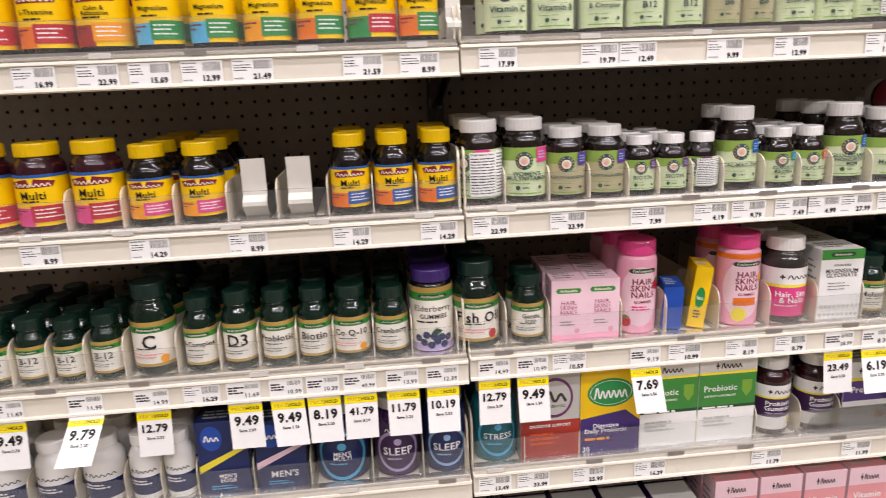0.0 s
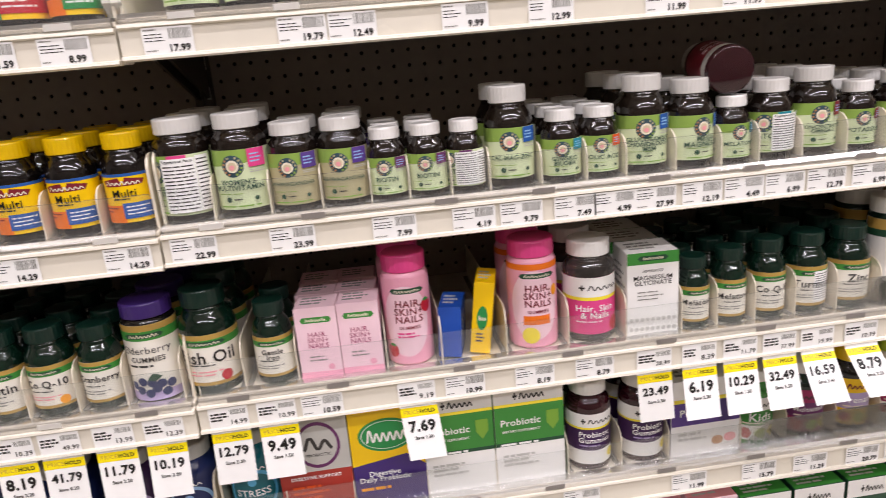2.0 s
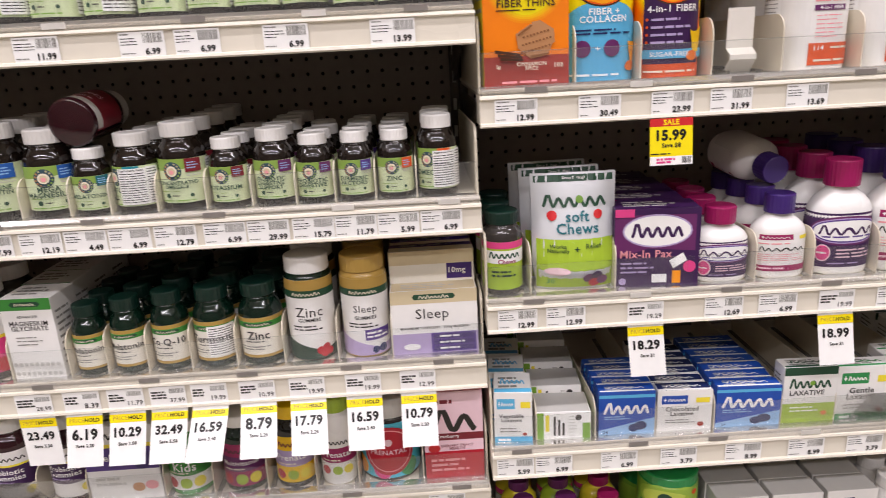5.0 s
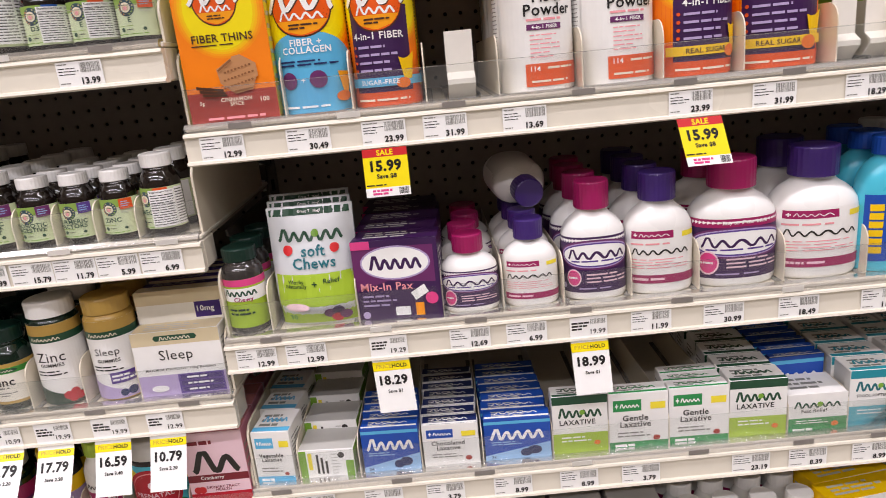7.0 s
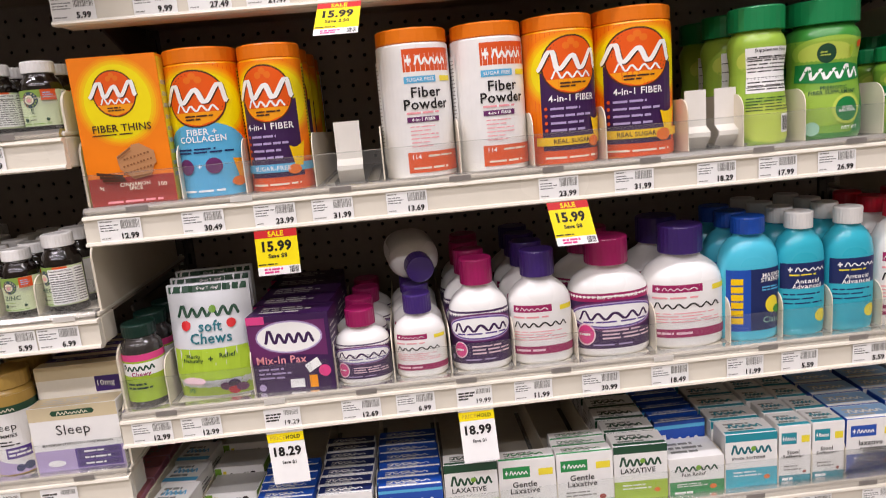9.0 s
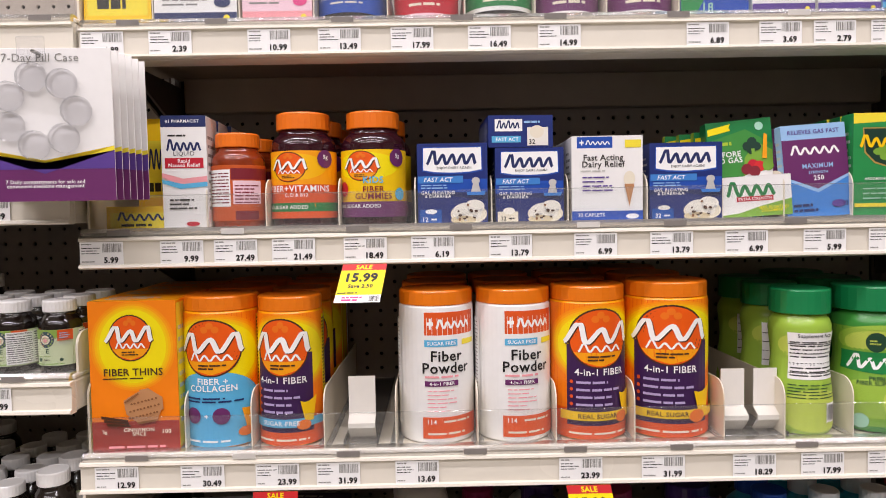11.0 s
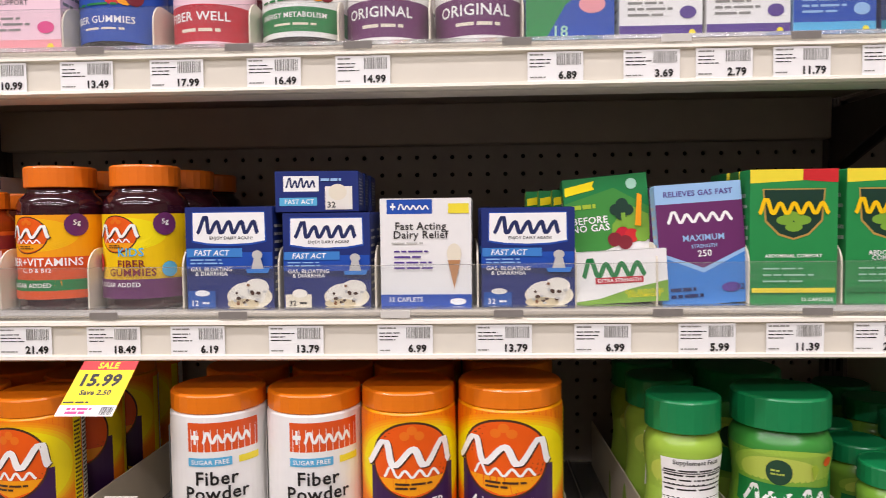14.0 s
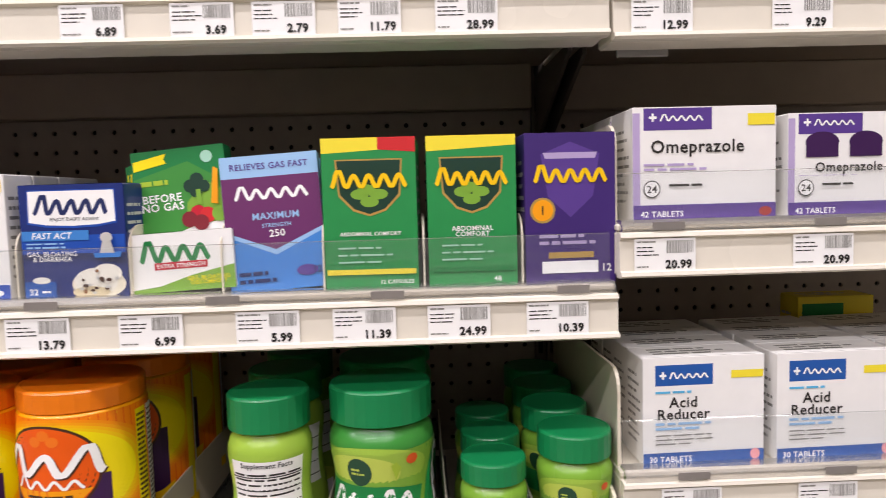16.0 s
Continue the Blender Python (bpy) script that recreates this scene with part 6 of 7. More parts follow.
# ---- section three, lowest visible shelf ----
for x, cap, base in ((1.27, "plum", "lemon"), (1.335, "plum", "lime"), (1.40, "magenta", "lemon")):
    bottle("S5", x, 60, 120, "flask", base, cap, base, art_chewy, "yellow fiber gummy bottle with purple cap on low shelf", 3, 0, 0.8, shine=False, name="tablet_bottle", group="low bottles")
bottle("S5", 1.50, 90, 150, "can", "kelly", "kelly", "kelly", art_prebio(False), "green powder canister with green lid on low shelf", 2, shine=False, name="powder_canister", category="canister")
for k in range(3):
    carton("S5", 1.60 + 0.085 * k, 78, 112, 40, "lgrey", art_lax("Enema", "navy", "navy"), "grey and navy medicine carton on low shelf", 6, top="lgrey", group="low grey cartons")
for k in range(4):
    bottle("S5", 1.845 + 0.055 * k, 50, 118, "pill", "white", "white", "white", art_clear, "small white bottle with white cap on low shelf", 4, shine=False, name="tablet_bottle", group="low white bottles")
carton("S5", 2.10, 130, 118, 45, "yellow", art_lax("", "navy", None, None, "royal"), "yellow ointment carton on low shelf", 3, top="yellow", turn=8)
carton("S5", 2.24, 120, 110, 45, "white", art_lax("", "sky", None), "white medicine carton on low shelf", 4)
carton("S5", 2.37, 110, 110, 45, "lgrey", art_lax("", "teal", None), "grey medicine carton on low shelf", 4)

# ---- section three, dairy relief shelf ----
def art_motion(a):
    a.rect(-1, 1, 0, 1, "yellow")
    a.rect(-0.9, 0.9, 0.1, 0.75, "lemon")
    a.mark(0.05, 0.6, 1.5, 0.35, "navy", 8)
    a.lines(-0.6, 0.7, 0.12, 0.32, 1, "ink")


carton("S1", 1.290, 88, 30, 70, "yellow", art_motion, "yellow motion sickness carton lying flat", 2, side="yellow", turn=2)
carton("S1", 1.283, 56, 118, 24, "yellow", art_motion, "yellow motion sickness carton standing upright", 1, dy=0.075, lift=0.031, side="yellow")


def art_nausea(a):
    a.rect(-1, 1, 0, 1, "white")
    a.rect(-1, 1, 0.9, 1.0, "navy")
    a.text("#1 PHARMACIST", -0.05, 0.95, 1.5, 0.04, "paper")
    a.lines(-0.7, 0.5, 0.81, 0.84, 1, "ink")
    a.mark(0, 0.745, 1.5, 0.10, "navy", 7)
    a.text("LIQUID", 0, 0.665, 1.3, 0.045, "ink", bold=False)
    a.rect(-0.85, 0.85, 0.54, 0.63, "crimson")
    a.text("Rapid\nNausea Relief", 0, 0.585, 1.4, 0.07, "paper")
    a.poly([(-1, 0.5), (-0.2, 0.44), (1, 0.47), (1, 0.42), (-0.2, 0.40), (-1, 0.46)], "salmon")
    a.poly([(-1, 0.44), (-0.2, 0.40), (1, 0.42), (1, 0.38), (-0.2, 0.36), (-1, 0.41)], "sky")
    a.lines(-0.7, 0.6, 0.17, 0.28, 3, "ink", fill=0.4)
    a.oval(0.3, 0.05, 0.3, 0.02, "crimson")


carton("S1", 1.344, 55, 142, 54, "white", art_nausea, "white and navy nausea liquid carton", 3, turn=4, side="white", top="navy")


def art_capsule(a):
    a.rect(-1.4, 1.4, 0, 1, "brickor")
    a.rect(0.0, 1.4, 0.74, 0.94, "maroon")
    a.rect(-0.8, -0.02, 0.26, 0.92, "paper")
    a.lines(-0.75, -0.06, 0.3, 0.88, 10, "maroon", full=True, fill=0.35)
    a.rect(0.05, 0.85, 0.30, 0.72, "palepink")
    a.lines(0.1, 0.8, 0.3, 0.66, 6, "maroon", fill=0.4)
    a.rect(0.1, 0.75, 0.02, 0.18, "maroon")


bottle("S1", 1.403, 68, 121, "wide", "rust", "orange", "brickor", art_capsule, "translucent orange capsule bottle with orange cap", 3, name="capsule_bottle")


def art_meta_gum(kids):
    def art(a):
        a.rect(-1.4, 1.4, 0, 1, "deeporange" if not kids else "yellow")
        a.rect(-1.4, 1.4, 0.50, 1.0, "amber" if not kids else "yellow")
        a.oval(-0.15, 0.76, 0.8, 0.2, "glow3" if not kids else "tagyellow")
        emblem(a, -0.22, 0.76, 0.40, 0.56)
        a.oval(0.62, 0.88, 0.2, -1.0, "plum", 18)
        a.text("5g", 0.62, 0.90, 0.22, 0.08, "paper")
        if kids:
            a.text("KIDS", 0.05, 0.55, 0.55, 0.1, "sky")
            a.text("FIBER\nGUMMIES", 0.05, 0.36, 0.85, 0.19, "maroon")
            a.oval(-0.7, 0.42, 0.14, -1.2, "red", 14)
            a.oval(0.68, 0.34, 0.14, -1.0, "sky", 14)
        else:
            a.text("FIBER+VITAMINS", -0.05, 0.44, 1.5, 0.1, "paper")
            a.text("C, D & B12", -0.05, 0.34, 0.7, 0.06, "paper")
            a.oval(0.3, 0.12, 0.2, -0.8, "amber", 14)
        a.rect(-1.4, 1.4, 0.10, 0.23, "emerald" if not kids else "plum")
        a.text("NO SUGAR ADDED", -0.3, 0.165, 1.0, 0.07, "paper")
        a.rect(-1.4, 1.4, 0.0, 0.10, "deeporange" if not kids else "plum")
    return art


bottle("S1", 1.487, 84, 146, "wide", "bottleplum", "orange", "orange", art_meta_gum(False), "dark gummy jar with orange cap and label", 3, name="gummy_jar", category="jar", group="orange gummy jars")
bottle("S1", 1.578, 84, 146, "wide", "bottleplum", "orange", "orange", art_meta_gum(True), "dark gummy jar with orange cap and yellow label", 4, name="gummy_jar", category="jar", group="orange gummy jars")


def art_dairy(n):
    def art(a):
        a.rect(-1, 1, 0, 1, "cobalt")
        a.rect(-1, 0.98, 0.40, 0.56, "royal")
        a.poly([(-1, 0.40), (1, 0.40), (1, 0.30), (-0.2, 0.36), (-1, 0.34)], "navy")
        a.poly([(-0.84, 0.955), (0.84, 0.955), (0.86, 0.66), (0.5, 0.63), (0, 0.62), (-0.5, 0.63), (-0.86, 0.66)], "royal")
        a.poly([(-0.82, 0.945), (0.82, 0.945), (0.83, 0.675), (0.5, 0.65), (0, 0.64), (-0.5, 0.65), (-0.83, 0.675)], "paper")
        a.mark(0.0, 0.83, 1.4, 0.17, "navy", 7, 0.15)
        a.text("ENJOY DAIRY AGAIN!", 0.05, 0.695, 1.2, 0.04, "ink")
        a.rect(-0.98, 0.30, 0.515, 0.60, "azure")
        a.text("FAST ACT", -0.4, 0.557, 0.85, 0.055, "paper", lean=0.2)
        a.lines(-0.9, 0.2, 0.475, 0.50, 1, "ltblue")
        a.text("GAS, BLOATING\n& DIARRHEA", -0.42, 0.375, 0.95, 0.1, "paper")
        a.lines(-0.9, 0.0, 0.44, 0.47, 1, "ltblue")
        for u, v, ru, rv, key in ((0.45, 0.13, 0.52, 0.125, "cream"), (0.40, 0.15, 0.42, 0.12, "ivory"), (0.62, 0.22, 0.28, 0.085, "ivory"), (0.30, 0.06, 0.36, 0.05, "beige")):
            a.oval(u, v, ru, rv, key)
        rng = random.Random(7)
        for k in range(16):
            a.oval(rng.uniform(0.08, 0.84), rng.uniform(0.04, 0.26), rng.uniform(0.025, 0.06), rng.uniform(0.012, 0.024), rng.choice(("choco", "brown", "choco", "lgrey")), 8)
        a.poly([(0.42, 0.36), (0.9, 0.36), (0.94, 0.41), (0.40, 0.40)], "azure")
        a.poly([(0.52, 0.40), (0.80, 0.40), (0.74, 0.50), (0.58, 0.50)], "lgrey")
        a.oval(0.66, 0.535, 0.12, 0.045, "lgrey", 12)
        if n == "12":
            a.rect(-0.95, -0.32, 0.03, 0.19, "blue")
            a.oval(-0.62, 0.165, 0.17, 0.03, "paper")
        else:
            a.rect(-0.95, -0.35, 0.03, 0.16, "cream" if n == "32 " else "blue")
            a.oval(-0.62, 0.17, 0.17, 0.045 if n == "32 " else 0.03, "ivory")
        a.text(n.strip(), -0.78, 0.07, 0.25, 0.055, "paper" if n != "32 " else "ink")
        a.lines(-0.62, -0.38, 0.05, 0.09, 1, "paper" if n != "32 " else "ink")
    return art


carton("S1", 1.681, 88, 102, 46, "cobalt", art_dairy("12"), "navy dairy digestion carton with ice cream picture", 4, turn=-2, group="navy dairy cartons")
carton("S1", 1.777, 86, 95, 46, "cobalt", art_dairy("32 "), "navy dairy digestion carton with ice cream picture", 4, group="navy dairy cartons")
carton("S1", 1.975, 90, 98, 46, "cobalt", art_dairy("32"), "navy dairy digestion carton with ice cream picture", 4, turn=-3, group="navy dairy cartons")


def art_small_dairy(a):
    a.rect(-1, 1, 0, 1, "cobalt")
    a.rect(-0.8, 0.05, 0.5, 0.88, "paper")
    a.mark(-0.38, 0.72, 0.7, 0.25, "navy", 7, 0.1)
    a.rect(-0.9, 0.0, 0.15, 0.35, "sky")
    a.text("FAST ACT", -0.42, 0.25, 0.7, 0.14, "paper")
    a.rect(0.2, 0.85, 0.05, 0.62, "ivory")
    a.oval(0.5, 0.48, 0.22, 0.2, "cream")
    a.text("32", 0.35, 0.17, 0.2, 0.15, "ink")
    a.lines(0.1, 0.85, 0.72, 0.85, 1, "ltblue")


carton("S1", 1.766, 82, 40, 46, "cobalt", art_small_dairy, "small navy carton lying on top of another", 3, lift=0.0962, turn=3, dy=0.006, group="small navy cartons")


def art_fast(a):
    a.rect(-1, 1, 0, 1, "white")
    a.rect(-0.85, 0.15, 0.86, 0.99, "royal")
    art_plus(a, -0.35, 0.925, 0.85, 0.07, "paper")
    a.rect(0.5, 0.95, 0.86, 0.95, "lemon")
    a.text("Fast Acting\nDairy Relief", -0.1, 0.70, 1.35, 0.17, "ink")
    a.lines(-0.75, 0.3, 0.58, 0.61, 1, "lgrey")
    for k in range(4):
        a.lines(-0.7, 0.2, 0.50 - 0.05 * k, 0.54 - 0.05 * k, 1, "violet", fill=0.4)
    a.oval(0.62, 0.50, 0.16, 0.09, "cream")
    a.poly([(0.48, 0.44), (0.76, 0.44), (0.62, 0.18)], "tan")
    a.rect(-1, 1, 0, 0.13, "royal")
    a.text("32 CAPLETS", -0.45, 0.085, 0.75, 0.05, "paper")
    a.oval(0.7, 0.065, 0.18, 0.03, "paper")


carton("S1", 1.875, 89, 108, 42, "white", art_fast, "white and blue dairy relief carton", 4, turn=-1)


def art_gas_back(a):
    a.rect(-1, 1, 0, 1, "emerald")
    a.poly([(-1, 0.30), (1, 0.42), (1, 0.72), (0.2, 0.9), (-1, 0.80)], "green")
    a.poly([(0.0, 0.36), (0.96, 0.40), (0.96, 0.66), (0.5, 0.76), (0.1, 0.6)], "leaf")
    a.poly([(-0.96, 0.0), (0.96, 0.0), (0.96, 0.46), (0.2, 0.43), (-0.5, 0.36), (-0.96, 0.40)], "white")
    a.poly([(-0.96, 0.86), (-0.25, 0.90), (-0.3, 0.93), (-0.24, 0.97), (-0.96, 0.93)], "tagyellow")
    a.text("BEFORE\nNO GAS", -0.42, 0.62, 0.9, 0.15, "paper")
    a.lines(-0.85, 0.05, 0.74, 0.79, 1, "lime", fill=0.7)
    a.oval(0.62, 0.92, 0.13, -1.0, "mint", 14)
    for uu, v, r in ((0.2, 0.72, 0.14), (0.36, 0.76, 0.15), (0.5, 0.71, 0.13), (0.32, 0.68, 0.14)):
        a.oval(uu, v, r, -1.0, "forest", 12)
    a.rect(0.32, 0.42, 0.58, 0.69, "leaf")
    for uu, v, key in ((0.32, 0.52, "crimson"), (0.52, 0.50, "red"), (0.12, 0.48, "maroon"), (0.36, 0.45, "maroon"), (0.78, 0.50, "leaf")):
        a.oval(uu, v, 0.17, -1.0, key, 14)
    a.poly([(0.62, 0.58), (0.74, 0.84), (0.84, 0.82), (0.76, 0.57)], "amber")


def art_gas_front(a):
    a.rect(-1, 1, 0, 1, "white")
    a.poly([(-1, 0.0), (1, 0.0), (1, 0.40), (0.2, 0.26), (-0.5, 0.08), (-1, 0.05)], "leaf")
    a.mark(-0.1, 0.70, 1.3, 0.36, "emerald", 5)
    a.rect(-0.5, 0.5, 0.38, 0.50, "crimson")
    a.text("EXTRA STRENGTH", 0.0, 0.44, 0.9, 0.08, "paper")
    a.text("GAS, BLOATING\nDISCOMFORT", 0.5, 0.17, 0.8, 0.18, "tagyellow")


b = carton("S1", 2.066, 84, 124, 20, "emerald", art_gas_back, "green gas relief carton with vegetables, tilted sideways", 1)
b.matrix_basis = pose(2.064, front("S1") + 0.036, deck("S1") + 0.005, -3, -5, -2)
b = carton("S1", 2.066, 92, 51, 22, "white", art_gas_front, "white and green gas relief carton before a green one", 1)
b.matrix_basis = pose(2.064, front("S1") + 0.0125, deck("S1") + 0.004, -2, -3, -2)
for k in range(3):
    carton("S1", 2.044 - 0.012 * k, 80, 116, 10, "lime", art_gas_back, "green gas relief carton in a row", 1, dy=0.054 + 0.022 * k, group="green gas relief cartons")


def art_phaz(a):
    a.rect(-1, 1, 0, 1, "ltblue")
    a.rect(-1, 1, 0.0, 0.44, "azure")
    a.poly([(-1, 0.82), (1, 0.82), (1, 0.42), (0, 0.26), (-1, 0.42)], "ltblue")
    a.poly([(-1, 0.84), (1, 0.84), (1, 0.45), (0, 0.30), (-1, 0.45)], "plum")
    a.text("RELIEVES GAS FAST", 0, 0.92, 1.6, 0.05, "violet")
    a.mark(0, 0.73, 1.5, 0.10, "paper", 7)
    a.text("MAXIMUM", 0.05, 0.55, 0.95, 0.06, "ltblue")
    a.text("STRENGTH", 0.05, 0.48, 0.6, 0.03, "ltblue")
    a.text("250", 0.05, 0.42, 0.4, 0.055, "paper")
    a.lines(-0.8, 0.1, 0.05, 0.16, 2, "navy")
    a.oval(0.6, 0.13, 0.22, 0.04, "violet")
    a.text("12", 0.82, 0.13, 0.2, 0.05, "navy")


b = carton("S1", 2.148, 84, 118, 14, "ltblue", art_phaz, "blue and purple gas relief carton leaning slightly", 1, turn=2)
b.matrix_basis = pose(2.146, front("S1") + 0.010, deck("S1") + 0.002, -4, -3.5, 2)
for k in range(5):
    carton("S1", 2.140 - 0.004 * k, 84, 116, 10, "plum", art_phaz, "purple gas relief carton in a row", 1, dy=0.026 + 0.022 * k, group="purple gas relief cartons")


def art_gard(kind):
    base = "grape" if kind == 2 else "kelly"

    def art(a):
        a.rect(-1, 1, 0, 1, base)
        if kind < 2:
            a.poly([(-1, 1), (1, 1), (1, 0.93), (-1, 0.90)], "lemon")
            if kind == 0:
                a.poly([(0.2, 1), (1, 1), (1, 0.90), (0.2, 0.92)], "red")
            a.poly([(-0.72, 0.86), (0.72, 0.86), (0.66, 0.62), (0.35, 0.52), (0, 0.485), (-0.35, 0.52), (-0.66, 0.62)], "gold")
            a.poly([(-0.68, 0.85), (0.68, 0.85), (0.62, 0.63), (0.33, 0.535), (0, 0.50), (-0.33, 0.535), (-0.62, 0.63)], "forest")
            for u, v in ((-0.2, 0.63), (0.2, 0.63), (0, 0.58), (-0.05, 0.66)):
                a.oval(u, v, 0.2, 0.035, "leaf", 12)
            a.text("ABDOMINAL\nCOMFORT" if kind else "ABDOMINAL COMFORT", 0, 0.37, 1.3, 0.03 if not kind else 0.07, "paper")
            a.lines(-0.7, 0.7, 0.16, 0.3, 3, "mint", fill=0.25)
            a.rect(-0.95, 0.95, 0.10, 0.135, "lemon" if kind == 0 else "emerald")
            a.text("12 CAPSULES" if kind == 0 else "48", 0.55, 0.05, 0.7, 0.035, "paper")
        else:
            a.poly([(-0.65, 0.86), (0, 0.94), (0.65, 0.86), (0.5, 0.58), (0, 0.44), (-0.5, 0.58)], "violet")
            a.poly([(-0.55, 0.83), (0.55, 0.83), (0.6, 0.87), (-0.6, 0.87)], "lilac")
            a.oval(-0.62, 0.49, 0.28, -1.0, "gold", 20)
            a.oval(-0.62, 0.49, 0.23, -1.0, "amber", 20)
            a.text("1", -0.62, 0.49, 0.15, 0.06, "choco")
            a.lines(-0.7, 0.8, 0.25, 0.34, 2, "lilac")
            a.rect(-0.5, 0.5, 0.17, 0.21, "gold")
            a.rect(-0.65, 0.6, 0.07, 0.15, "paper")
            a.text("12", 0.8, 0.1, 0.22, 0.05, "paper")
        a.mark(0, 0.735, 1.6, 0.115, "yellow", 6)
    return art


for x, kind, w in ((2.227, 0, 81), (2.315, 1, 77), (2.400, 2, 80)):
    carton("S1", x, w, 131, 28, "grape" if kind == 2 else "kelly", art_gard(kind), "purple stomach relief carton with gold seal" if kind == 2 else "green stomach relief carton with shield emblem", 4, turn=(-2, -1, 3)[kind], group="shield emblem cartons")
for x in (1.372, 1.446, 1.537, 1.633, 1.729, 1.825, 1.925, 2.020, 2.098, 2.185, 2.272, 2.358):
    divider("S1", x, 0.062)

# ---- section three, upper shelf ----
def art_top(base, band, word_, accent):
    def art(a):
        a.rect(-1, 1, 0, 1, base)
        a.rect(-1, 1, 0, 0.12, band)
        a.text(word_, -0.1, 0.45, 1.5, 0.12 if "\n" not in word_ else 0.22, "ink" if base in ("white", "palepink") else "paper")
        a.lines(-0.8, 0.5, 0.18, 0.32, 3, "grey" if base in ("white", "palepink") else "ltblue", fill=0.4)
        a.rect(-0.9, 0.2, 0.8, 0.93, accent)
        a.oval(0.65, 0.22, 0.2, 0.05, accent)
        a.oval(0.75, 0.06, 0.08, -1.0, "lemon", 10)
    return art


carton("S0", 1.262, 84, 120, 50, "yellow", art_motion, "yellow motion sickness carton", 2)
carton("S0", 1.360, 104, 120, 40, "white", art_top("white", "navy", "Motion Sickness Relief", "navy"), "white and navy motion sickness carton", 2)
carton("S0", 1.463, 88, 122, 40, "palepink", art_top("palepink", "salmon", "PROBIOTIC COLON\nSUPPORT", "hotpink"), "pink and white probiotic carton", 2)
for x, w, body, base, band, wd in ((1.552, 86, "smoke", "royal", "royal", "FIBER GUMMIES"), (1.651, 84, "palepink", "palepink", "crimson", "FIBER WELL"), (1.747, 90, "smoke", "white", "emerald", "ENERGY METABOLISM"), (1.835, 86, "white", "white", "plum", "ORIGINAL"), (1.930, 92, "white", "white", "plum", "ORIGINAL")):
    def art_top_jar(a, base=base, band=band, wd=wd):
        a.rect(-1.4, 1.4, 0, 1, base)
        a.rect(-1.4, 1.4, 0.06, 0.34, band)
        a.text(wd, -0.1, 0.25, 1.2, 0.09, "paper")
        a.lines(-0.4, 0.7, 0.12, 0.17, 1, "cream")
        a.mark(0, 0.8, 1.2, 0.13, "kelly", 6)
        for u, key in ((0.15, "red"), (0.35, "amber"), (0.5, "maroon")):
            a.oval(u, 0.52, 0.16, -1.0, key, 14)
        a.lines(-0.7, 0.4, 0.4, 0.45, 1, "emerald")
    bottle("S0", x, w, 150, "wide" if body == "smoke" else "can", body, "white", base, art_top_jar, "fiber supplement jar with white lid on upper shelf", 2, shine=body == "smoke", name="supplement_jar", category="jar", group="upper jars")


def art_extra(a):
    a.rect(-1, 1, 0, 1, "ltblue")
    a.poly([(-1, 0.0), (-1, 0.62), (0.2, 0.56), (1, 0.8), (1, 0.6), (-0.1, 0.3), (-0.6, 0.0)], "kelly")
    a.poly([(-0.6, 0.0), (-0.1, 0.3), (1, 0.6), (1, 0.0)], "royal")
    a.text("EXTRA\nSTRENGTH", -0.3, 0.55, 1.0, 0.2, "paper")
    a.oval(0.5, 0.3, 0.3, 0.07, "salmon")
    a.text("18", -0.2, 0.09, 0.3, 0.1, "mint")
    a.text("RELIEVES GAS FAST", 0, 0.9, 1.6, 0.06, "navy")


carton("S0", 2.018, 86, 122, 30, "ltblue", art_extra, "green and blue gas relief carton", 3)
for x, wd in ((2.106, "Gas\nRelief"), (2.190, "Gas\nRelief")):
    carton("S0", x, 80, 122, 34, "white", art_top("white", "violet", wd, "violet"), "white and violet gas relief carton", 3, group="white gas relief cartons")
carton("S0", 2.272, 78, 120, 34, "ltblue", art_top("royal", "sky", "30 SoftGels", "ltblue"), "blue softgel carton on upper shelf", 3)
carton("S0", 2.372, 112, 120, 40, "navy", art_top("navy", "teal", "42 Capsules", "teal"), "dark navy capsule carton", 2)
for x in (1.306, 1.415, 1.509, 1.602, 1.700, 1.789, 1.880, 1.972):
    divider("S0", x, 0.05)

# ---- section four ----
def art_omep(small):
    def art(a):
        a.rect(-1, 1, 0, 1, "white")
        a.rect(-1, -0.9, 0.05, 0.95, "lilac")
        a.rect(-0.85, 0.1, 0.80, 0.99, "violet")
        art_plus(a, -0.4, 0.91, 0.75, 0.08, "paper")
        a.rect(0.6, 0.98, 0.83, 0.93, "lemon")
        if small:
            for u in (-0.5, 0.15):
                a.oval(u, 0.72, 0.25, 0.1, "dkpurple")
                a.rect(u - 0.24, u + 0.24, 0.58, 0.72, "dkpurple")
            a.text("Omeprazole", -0.1, 0.47, 1.2, 0.12, "ink")
        else:
            a.text("Omeprazole", -0.1, 0.64, 1.5, 0.15, "ink")
        a.lines(-0.85, 0.2, 0.40 if small else 0.44, 0.52 if not small else 0.41, 2, "lilac")
        a.oval(-0.74, 0.29, 0.12, -1.0, "ink", 18)
        a.oval(-0.74, 0.29, 0.105, -1.0, "paper", 18)
        a.text("24", -0.74, 0.29, 0.14, 0.07, "ink")
        a.lines(-0.5, 0.2, 0.3, 0.34, 1, "ink")
        a.rect(-1, 1, 0, 0.15, "violet")
        a.text("42 TABLETS", -0.6, 0.07, 0.6, 0.07, "paper")
        a.oval(0.85, 0.075, 0.09, 0.04, "brick")
    return art


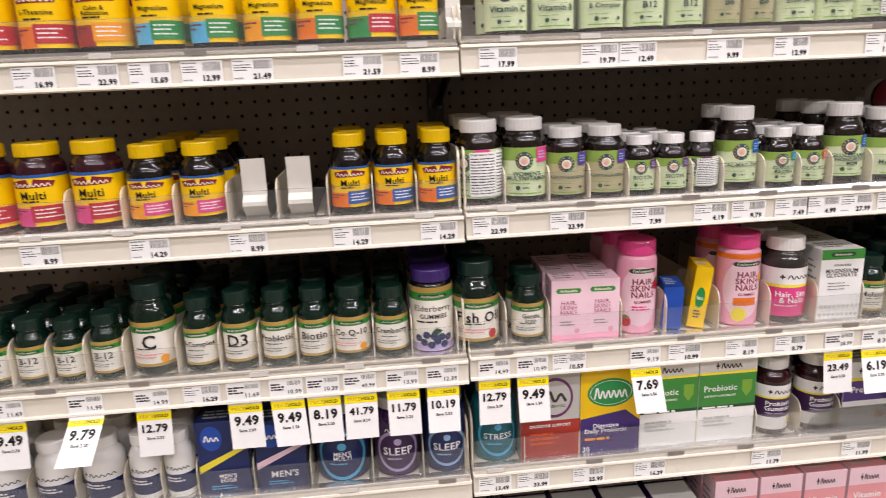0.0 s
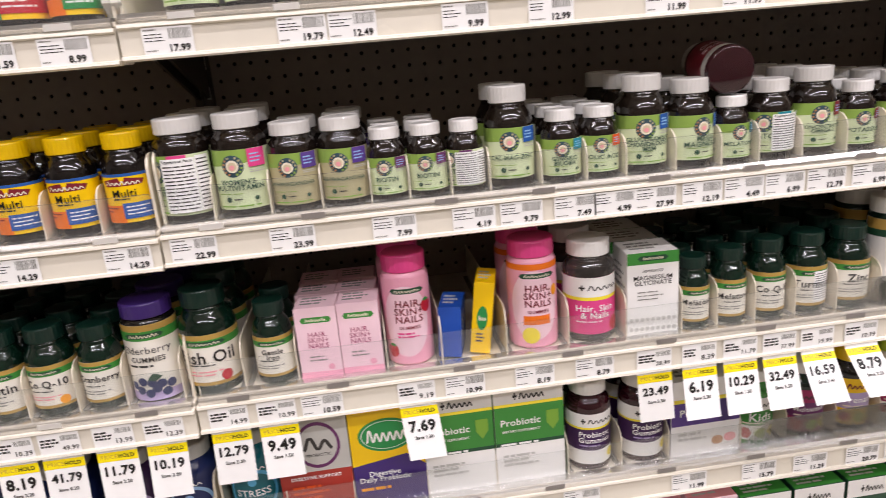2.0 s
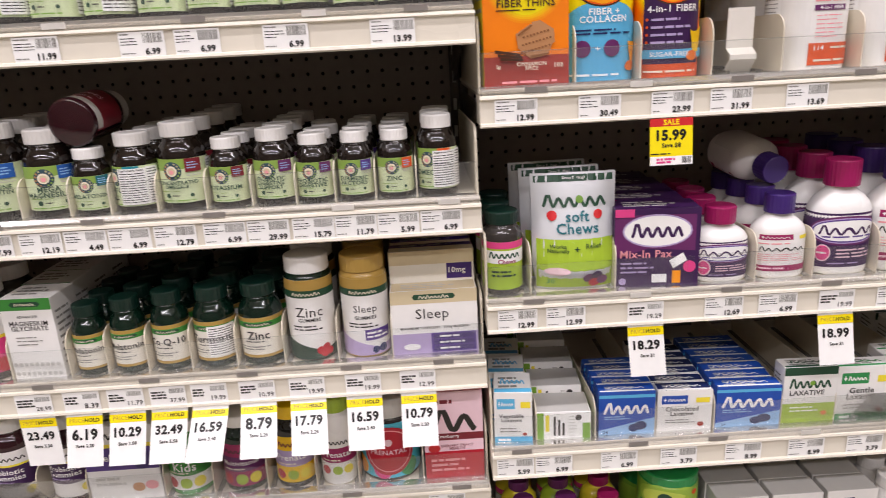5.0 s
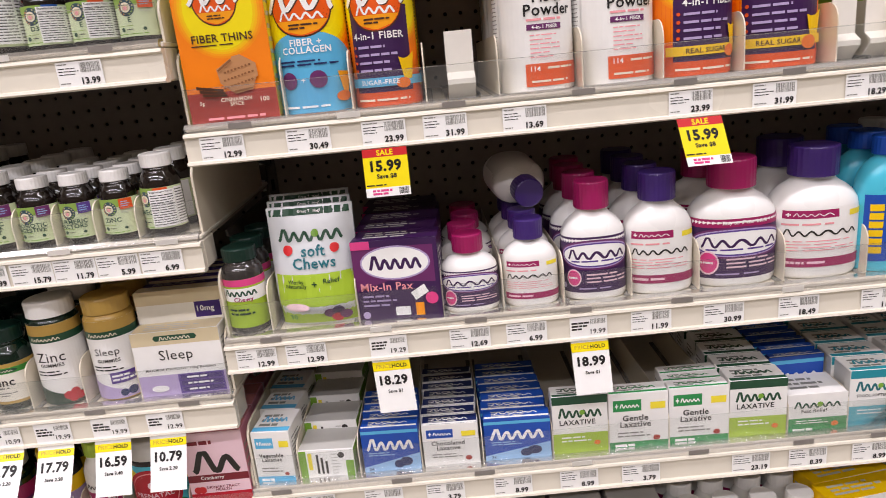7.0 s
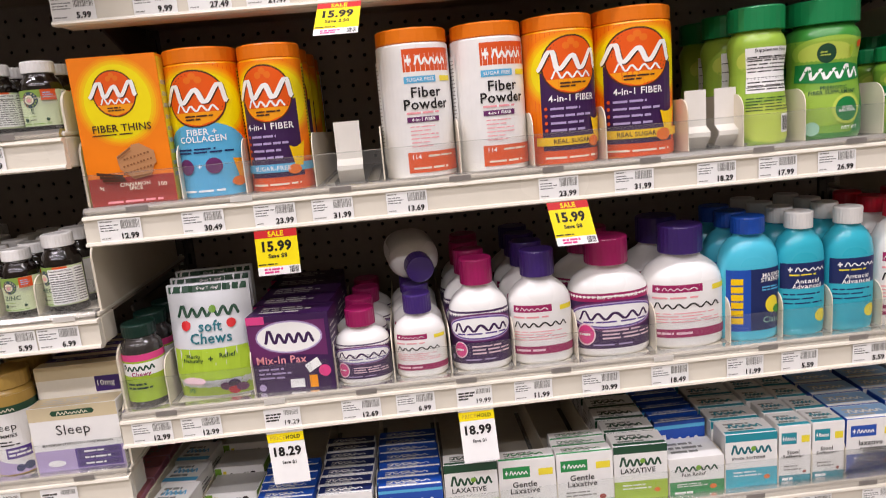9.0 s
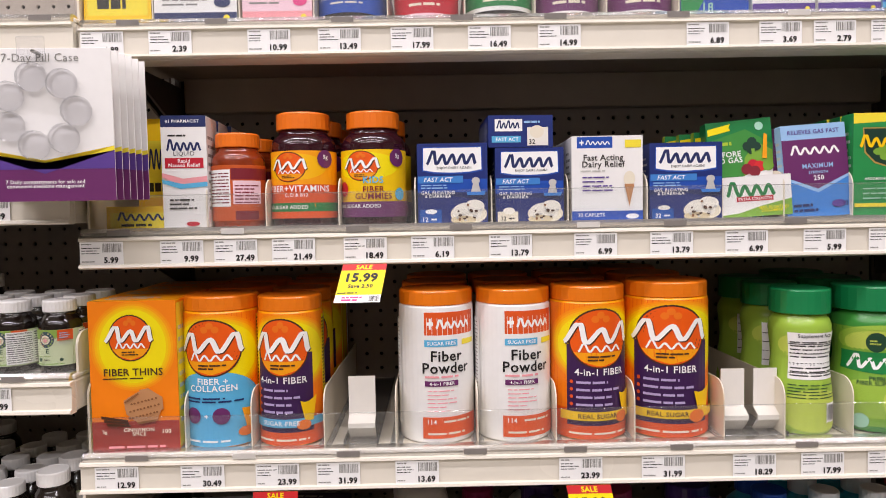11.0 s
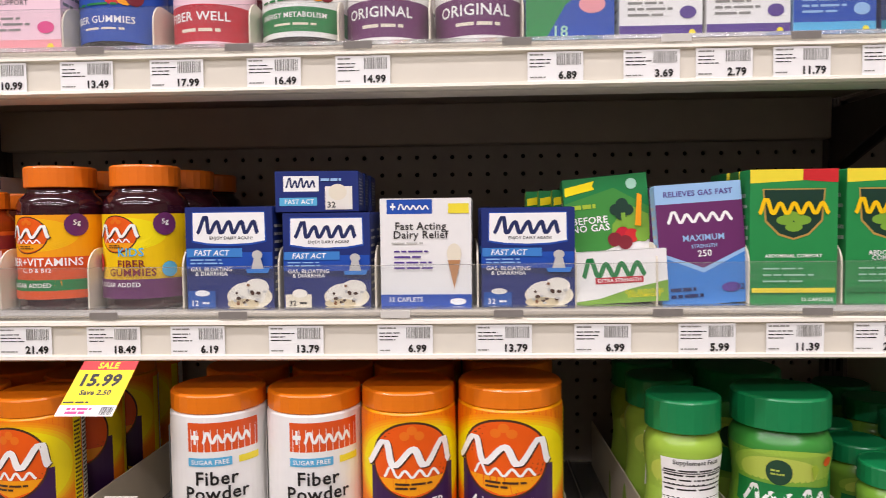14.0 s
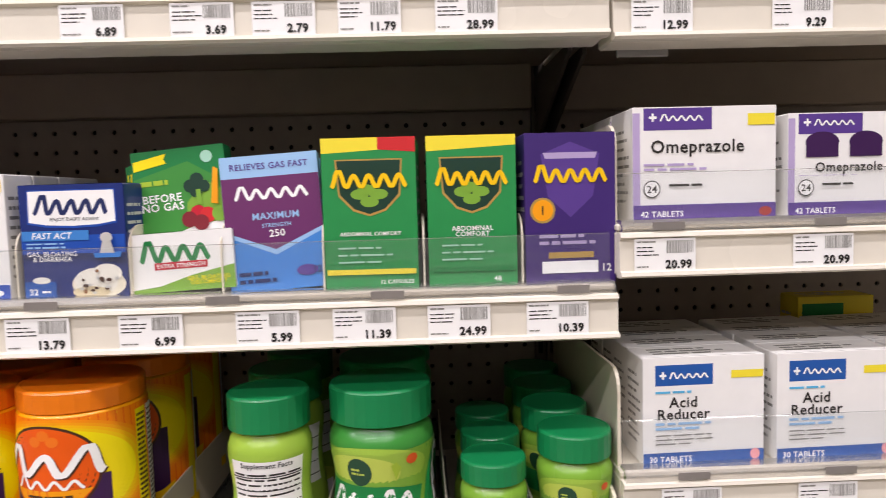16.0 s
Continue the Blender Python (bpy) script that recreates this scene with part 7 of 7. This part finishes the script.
def art_acid(a):
    a.rect(-1, 1, 0, 1, "white")
    a.rect(-0.8, 0.15, 0.74, 0.93, "blue")
    art_plus(a, -0.33, 0.835, 0.8, 0.08, "paper")
    a.rect(0.45, 0.98, 0.79, 0.86, "lemon")
    a.lines(-0.8, 0.1, 0.66, 0.70, 1, "sky")
    a.text("Acid\nReducer", -0.33, 0.53, 0.95, 0.21, "ink")
    a.lines(-0.8, 0.3, 0.32, 0.41, 2, "ltblue")
    a.lines(-0.8, 0.2, 0.18, 0.30, 3, "grey", fill=0.3)
    a.rect(-1, 1, 0, 0.12, "blue")
    a.text("30 TABLETS", -0.55, 0.06, 0.7, 0.06, "paper")
    a.oval(0.85, 0.075, 0.08, 0.05, "salmon")


carton("T1", 2.520, 128, 100, 62, "white", art_omep(False), "white and purple heartburn tablet carton", 3, turn=1)
carton("T1", 2.655, 122, 92, 62, "white", art_omep(True), "white and purple heartburn tablet carton", 3, turn=1)
carton("T1", 2.785, 122, 92, 62, "white", art_omep(True), "white and purple heartburn tablet carton", 3)
for x in (2.517, 2.638, 2.756):
    carton("T2", x, 111, 98, 42, "white", art_acid, "white and blue acid reducer carton", 4, turn=2, group="acid reducer cartons")
carton("T2", 2.755, 90, 116, 40, "lemon", art_top("lemon", "emerald", "Antacid", "emerald"), "yellow antacid carton standing at the back", 1, dy=0.19)

sign = tagged(part("section_sign", block(2.468, 2.519, 0.150, 0.154, 1.664, 1.7010, 0.001), paint("lgrey")), "small grey section sign under the shelf rail", "sign")
sa = Art(lambda u, q, up: (2.4935 + u, 0.150 - up, 1.664 + q), 0.0255, 0.037)
sa.text("SECTION 8", 0, 0.3, 1.2, 0.2, "ink")
sa.finish(sign)

# ---- hanging pill-case packs ----
pack = tagged(new("pill_case_pack"), "hanging card of a clear round weekly pill case", "pill case", group="hanging pill cases")
card = part("card", block(-0.076, 0.076, 0.0, 0.0012, 0.0, 0.167, 0.0004), paint("white", 0.4), pack)
ca = Art(lambda u, q, up: (u, -up, q), 0.076, 0.167)
ca.rect(-1, 1, 0, 0.21, "plum")
ca.poly([(-1, 0.21), (1, 0.21), (1, 0.36), (0, 0.20), (-1, 0.36)], "lemon")
ca.poly([(-1, 0.21), (1, 0.21), (1, 0.33), (0, 0.18), (-1, 0.33)], "violet")
ca.text("7-Day Pill Case", 0, 0.93, 1.5, 0.07, "grey", bold=False)
ca.text("7 Daily compartments for safe and\nconvenient medicine management", 0, 0.11, 1.7, 0.06, "paper")
ca.finish(card)
for k in range(7):
    an = 2 * math.pi * k / 7
    v, f = lathe([(0.016, 0.0), (0.0165, 0.001), (0.0165, 0.006), (0.0145, 0.0075)], 14)
    cell = mesh_object("compartment", v, f, BAG, parent=pack)
    cell.matrix_basis = pose(0.038 * math.cos(an), -0.0008, 0.098 + 0.038 * math.sin(an), 90)
pack.matrix_basis = pose(1.229, -0.035, 1.4895, 0, 0, 2)
for k in range(1, 6):
    copy_thing(pack, pose(1.229 + 0.0008 * k, -0.035 + 0.0155 * k, 1.4895 + 0.0004 * k, 0, 0, 2))
hook = tagged(new("peg_hook"), "steel peg hook holding the pill case packs", "hook")
part("rod", block(1.2265, 1.2305, -0.050, 0.075, 1.6485, 1.652, 0.0012), surface("hook_steel", lin("b5b5b2"), 0.25, 1.0), hook)
part("end_clip", block(1.214, 1.244, -0.0535, -0.0505, 1.638, 1.665, 0.001), BAG, hook)
